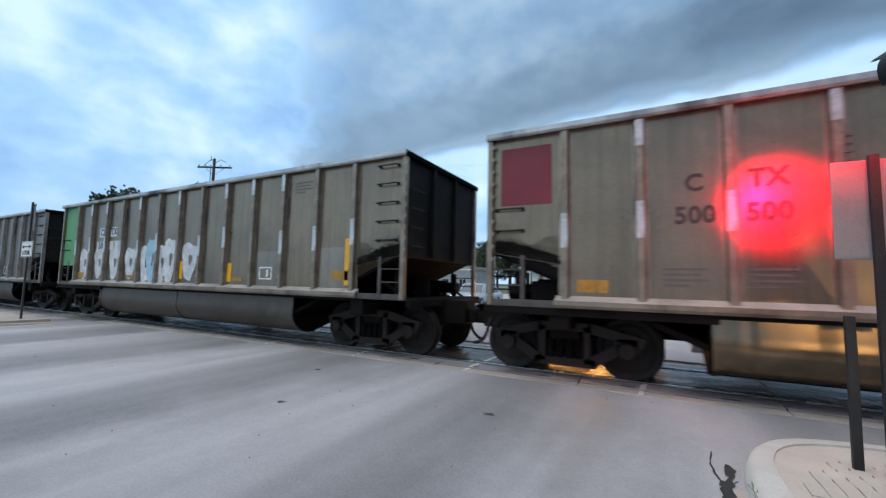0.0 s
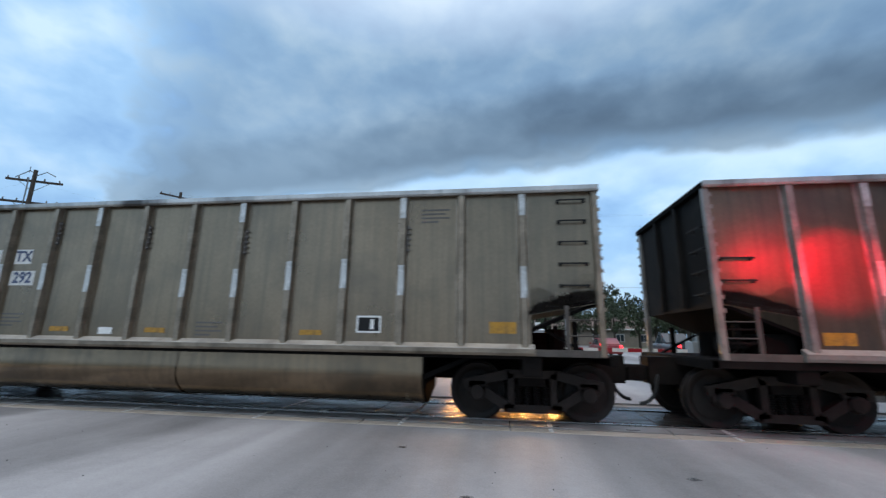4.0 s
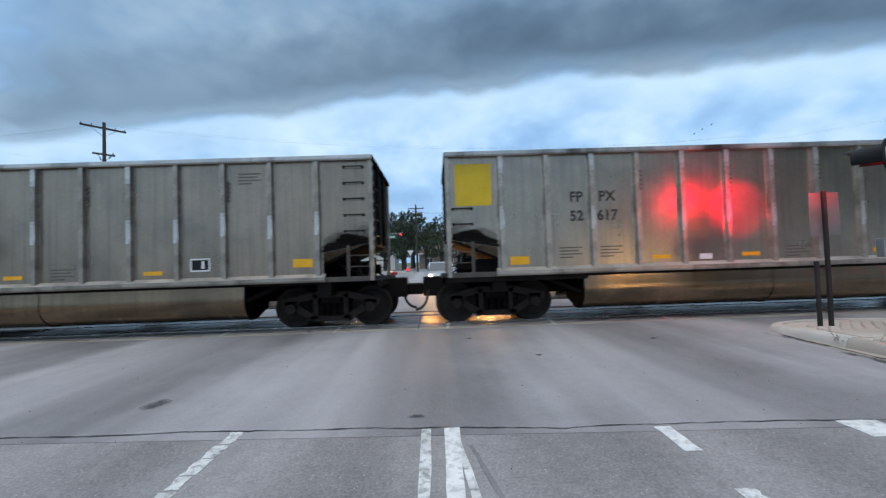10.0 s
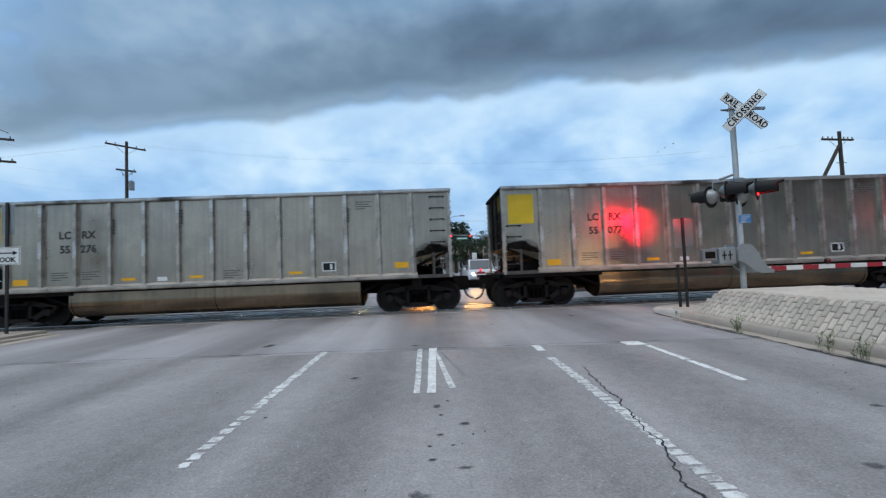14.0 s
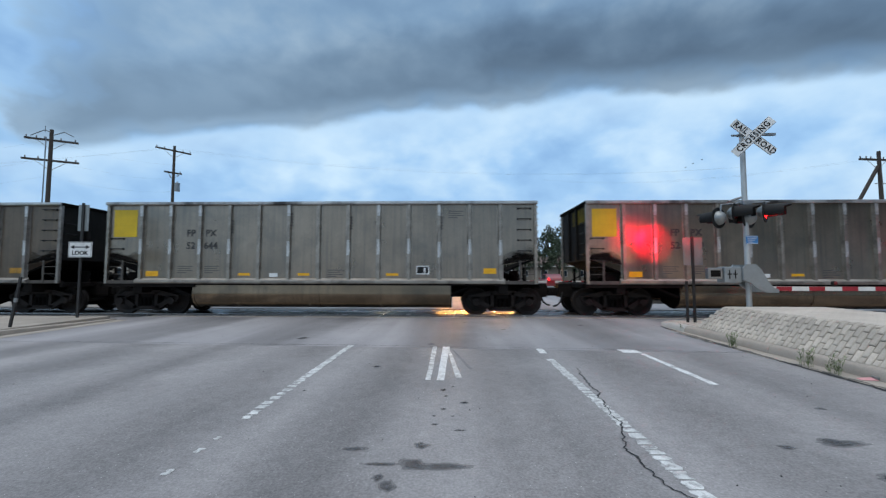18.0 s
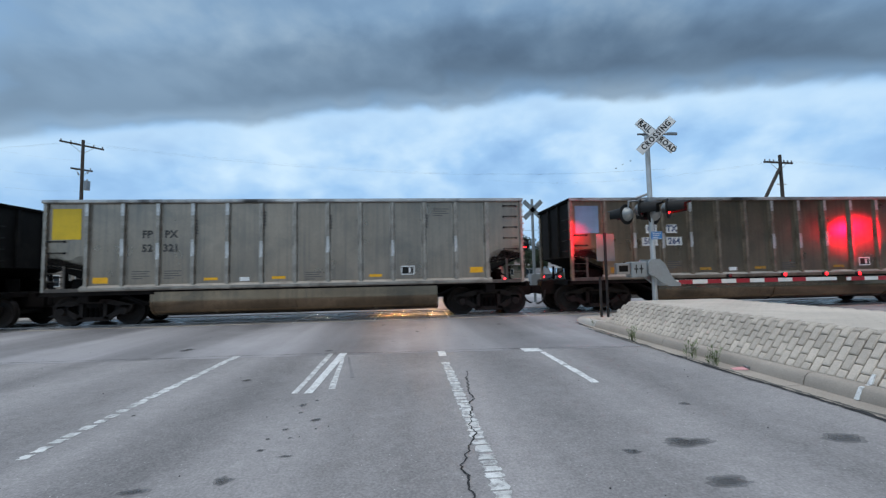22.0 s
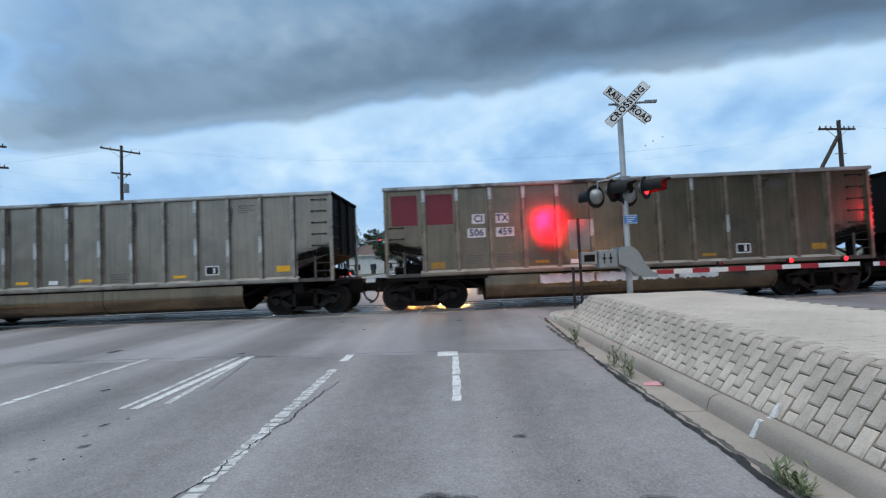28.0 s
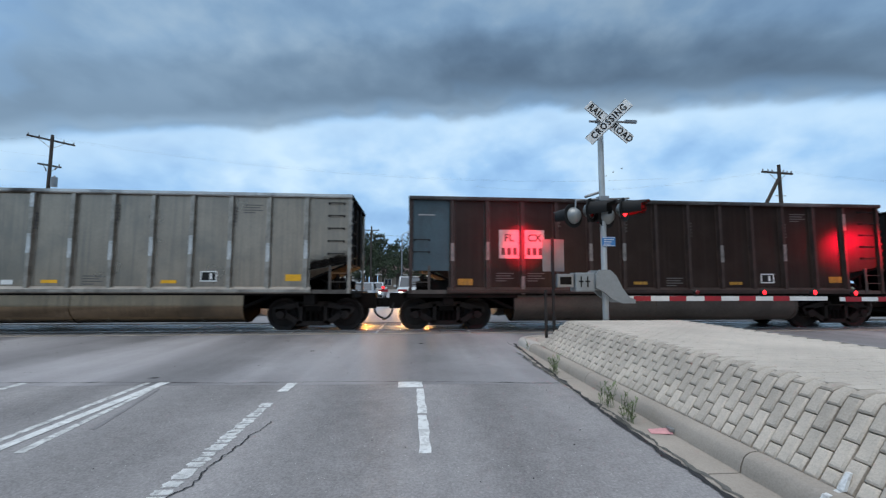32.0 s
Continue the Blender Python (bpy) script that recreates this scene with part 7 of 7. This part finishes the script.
def street_sign(x, y, h, w, hh, mat, label, shape="box"):
    s = thing("street_sign", label, "sign", pose(x, y, G))
    part("post", Geo().tube((0, 0, 0), (0, 0, h), 0.03, 0.03, 8), STEEL, s)
    g = Geo().box(-w / 2, w / 2, -0.05, -0.03, h - hh, h, 0.01) if shape == "box" else Geo().prism([(-w / 2, h), (w / 2, h), (0, h - hh)], -0.05, -0.03)
    part("panel", g, mat, s)
    return s


dn = street_sign(9.0, 14.7, 2.5, 0.75, 0.9, WHITEP, "white square road sign with black words on a post")
part("lettering", text_mesh("DO NOT", 0.2, BLACKP, 0.002), BLACKP, dn, at=pose(0, -0.052, 2.32, 90, 0, 0))
for k in range(2):
    part("text_bar", Geo().box(-0.25, 0.25, -0.055, -0.05, 1.98 - 0.2 * k, 2.08 - 0.2 * k), BLACKP, dn)
street_sign(-3.2, 58, 3.2, 0.9, 0.8, WHITEP, "white triangular yield sign on a post", "tri")
street_sign(6.2, 47, 3.0, 0.6, 0.8, WHITEP, "white rectangular sign on a post")


GREENSIGN = material("green_sign", (0.03, 0.16, 0.09), 0.5, 0, 0.05)


def traffic_light(x, y, h, reach, label):
    s = thing("traffic_signal", label, "traffic signal", pose(x, y, G), "traffic signals")
    part("mast", Geo().tube((0, 0, 0), (0, 0, h), 0.14, 0.09, 12), STEEL, s)
    part("boom", Geo().tube((0, 0, h - 0.4), (reach, 0, h + 0.1), 0.08, 0.05, 10), STEEL, s)
    part("street_name_sign", Geo().box(reach * 0.72 - 0.9, reach * 0.72 + 0.9, -0.03, 0.03, h - 0.75, h - 0.25, 0.01), GREENSIGN, s)
    part("text_bar", Geo().box(reach * 0.72 - 0.7, reach * 0.72 + 0.7, -0.036, -0.03, h - 0.58, h - 0.42), WHITEP, s)
    for f in (0.55, 0.95):
        b = part("signal_box", Geo().box(reach * f - 0.18, reach * f + 0.18, -0.16, 0.16, h - 0.95, h + 0.05, 0.03), BLACKP, s)
        for k in range(3):
            part("lens", Geo().lathe([(-0.18, 0.0), (-0.17, 0.1), (-0.16, 0.11)], "y", 12, (reach * f, 0, h - 0.15 - 0.3 * k)), TAILRED if k == 0 else GLASSDARK, b)


traffic_light(10.5, 56, 6.0, -7.0, "grey traffic signal mast with boom over the far junction")
traffic_light(-11.5, 62, 6.0, 7.0, "grey traffic signal mast with boom over the far junction")
for x, y, h in ((2.9, 44, 7.0), (-13.5, 52, 8.5), (24, 50, 8.5)):
    s = thing("street_lamp", "slim grey street lamp post beyond the crossing", "street lamp", pose(x, y, G), "street lamps")
    part("post", Geo().tube((0, 0, 0), (0, 0, h), 0.09, 0.05, 10), STEEL, s)
    part("bracket", Geo().path([(0, 0, h), (0.6, 0, h + 0.35), (1.5, 0, h + 0.45)], 0.035, 8), STEEL, s)
    part("lamp_head", Geo().box(1.4, 2.0, -0.12, 0.12, h + 0.36, h + 0.48, 0.03), STEEL, s)
utility_pole(-2.4, 62, 10.5, 0, "dark wooden utility pole beyond the junction", ((9.9, 1.2, (-1.1, 1.1), 0),))


def house(x, y, w, d, h, roof_h, wall, roof, label, windows, yaw=0, gable=True, name="house"):
    b = thing(name, label, "building", pose(x, y, 0, 0, 0, yaw), "far buildings")
    part("wall", Geo().box(-w / 2, w / 2, 0, d, 0, h), wall, b)
    o = 0.5
    if gable:
        part("roof", Geo().add([(-w / 2 - o, -o, h), (w / 2 + o, -o, h), (w / 2 + o, d + o, h), (-w / 2 - o, d + o, h), (-w / 2 + 2, d / 2, h + roof_h), (w / 2 - 2, d / 2, h + roof_h)], [(0, 1, 5, 4), (2, 3, 4, 5), (1, 2, 5), (3, 0, 4), (0, 3, 2, 1)]), roof, b)
    else:
        part("roof", Geo().box(-w / 2 - 0.15, w / 2 + 0.15, -0.15, d + 0.15, h, h + roof_h, 0.03), roof, b)
    part("fascia", Geo().box(-w / 2 - o, w / 2 + o, -o - 0.05, -o, h - 0.12, h + 0.12), WHITEP, b)
    for i in range(windows):
        wx = -w / 2 + (i + 0.5) * w / windows
        wd = part("window", Geo().box(wx - 0.75, wx + 0.75, -0.05, 0.02, 0.9, 2.3), WHITEP, b)
        part("pane", Geo().box(wx - 0.68, wx - 0.03, -0.07, -0.05, 0.97, 2.23), GLASSDARK, wd)
        part("pane", Geo().box(wx + 0.03, wx + 0.68, -0.07, -0.05, 0.97, 2.23), GLASSDARK, wd)
    part("door", Geo().box(-0.5, 0.5, -0.06, 0.02, 0, 2.1), BARK, b)


house(14, 84, 34, 14, 3.2, 2.6, STUCCO, ROOFMAT, "low tan building with a wide brown hipped roof", 8)
house(-14, 88, 11, 9, 4.2, 2.6, WHITEP, ROOFMAT, "small white house with a gabled roof", 3)
house(-34, 70, 18, 12, 4.0, 0.6, GREYWALL, CONCRETE, "flat-roofed grey shop building beyond the lot", 5, gable=False, name="shop")
house(-44, 48, 16, 12, 4.5, 0.6, STUCCO, CONCRETE, "flat-roofed tan shop building beyond the lot", 5, gable=False, name="shop")
house(44, 62, 22, 12, 4.2, 0.7, GREYWALL, CONCRETE, "flat-roofed grey shop building beyond the lot", 6, gable=False, name="shop")
house(72, 84, 16, 10, 4.0, 2.6, STUCCO, ROOFMAT, "tan house with a brown roof among trees", 4)
house(-70, 96, 18, 10, 4.0, 2.8, GREYWALL, ROOFMAT, "grey house with a brown roof among trees", 4)

TREE_MESH = []


def tree_meshes():
    for s in range(4):
        r = random.Random(40 + s)
        H = 1.0
        g = Geo().tube((0, 0, 0), (0, 0, 0.38), 0.035, 0.025, 8)
        tips = []
        for k in range(7):
            a = 2 * math.pi * k / 7 + r.uniform(-0.3, 0.3)
            e = Vector((math.cos(a) * r.uniform(0.12, 0.24), math.sin(a) * r.uniform(0.12, 0.24), r.uniform(0.5, 0.85)))
            g.tube((0, 0, r.uniform(0.25, 0.36)), e, 0.015, 0.005, 5)
            tips.append(e)
        g.tube((0, 0, 0.36), (0, 0, 0.85), 0.02, 0.006, 6)
        trunk = g.mesh("trunk", BARK)
        c = Geo()
        for k in range(46):
            if k < 7:
                o = tips[k]
            else:
                a, f = r.uniform(0, 6.28), r.random() ** 0.5
                zc = r.uniform(0.34, 0.97)
                rad = 0.30 * math.sqrt(max(0.05, 1 - ((zc - 0.6) / 0.40) ** 2)) * f
                o = Vector((math.cos(a) * rad, math.sin(a) * rad, zc))
            cr = r.uniform(0.05, 0.10)
            for j in range(44):
                d = Vector((r.gauss(0, 1), r.gauss(0, 1), r.gauss(0, 0.8))).normalized() * cr * r.uniform(0.5, 1.1)
                n = Vector((r.gauss(0, 1), r.gauss(0, 1), r.gauss(0, 1))).normalized()
                t = n.orthogonal().normalized() * r.uniform(0.014, 0.026)
                b = n.cross(t) * r.uniform(0.5, 0.8)
                p = o + d
                c.add([p - t, p - b, p + t, p + b], [(0, 1, 2, 3)])
        me = bpy.data.meshes.new("crown")
        me.from_pydata(c.v, [], c.f)
        me.materials.append(LEAFMAT)
        TREE_MESH.append((trunk, me))


tree_meshes()
tr = random.Random(11)


def tree(x, y, h, wide=1.0, label="dark green leafy tree beyond the crossing"):
    s = tr.randrange(4)
    t = thing("tree", label, "tree", pose(x, y, 0, 0, 0, tr.uniform(0, 360)), "trees")
    t.scale = (h * wide, h * wide, h)
    part("trunk", TREE_MESH[s][0], BARK, t)
    part("crown", TREE_MESH[s][1], LEAFMAT, t)


for i in range(30):
    x = -95 + i * 6.6 + tr.uniform(-2.5, 2.5)
    tree(x, 100 + tr.uniform(-8, 14), tr.uniform(9, 14), tr.uniform(0.9, 1.25))
for i in range(44):
    tree(-92 + i * 4.3 + tr.uniform(-1.5, 1.5), 112 + tr.uniform(-5, 8), tr.uniform(8.5, 13), tr.uniform(1.0, 1.4))
for x, y, h in ((-26, 78, 10), (-6, 84, 11), (-21, 92, 12), (31, 70, 10), (24, 92, 13), (1.5, 92, 12), (7, 94, 13), (38, 90, 12)):
    tree(x, y, h)
for x, y, h in ((-96, 44, 20), (-88, 42, 19), (-104, 48, 19), (-124, 52, 18), (-134, 50, 18), (-80, 70, 13), (-112, 46, 17)):
    tree(x, y, h, 1.1)
for i in range(13):
    tree(-9 + i * 3.4 + tr.uniform(-1, 1), 73 + tr.uniform(-3, 4), tr.uniform(5.5, 8.5), tr.uniform(1.0, 1.4))
# Unseen trees, added behind on the right to darken reflections on the train.
for x, y, h in ((26, -34, 13), (31, -29, 15), (29, -22, 12), (35, -24, 16), (34, -17, 14), (40, -18, 16), (37, -11, 13), (43, -12, 15), (41, -5, 14), (46, -6, 16), (44, 0, 13), (49, 1, 15), (39, -29, 16), (33, -38, 15)):
    tree(x, y, h, 1.15, "unseen tall leafy tree added to darken reflections on the train")

motions()
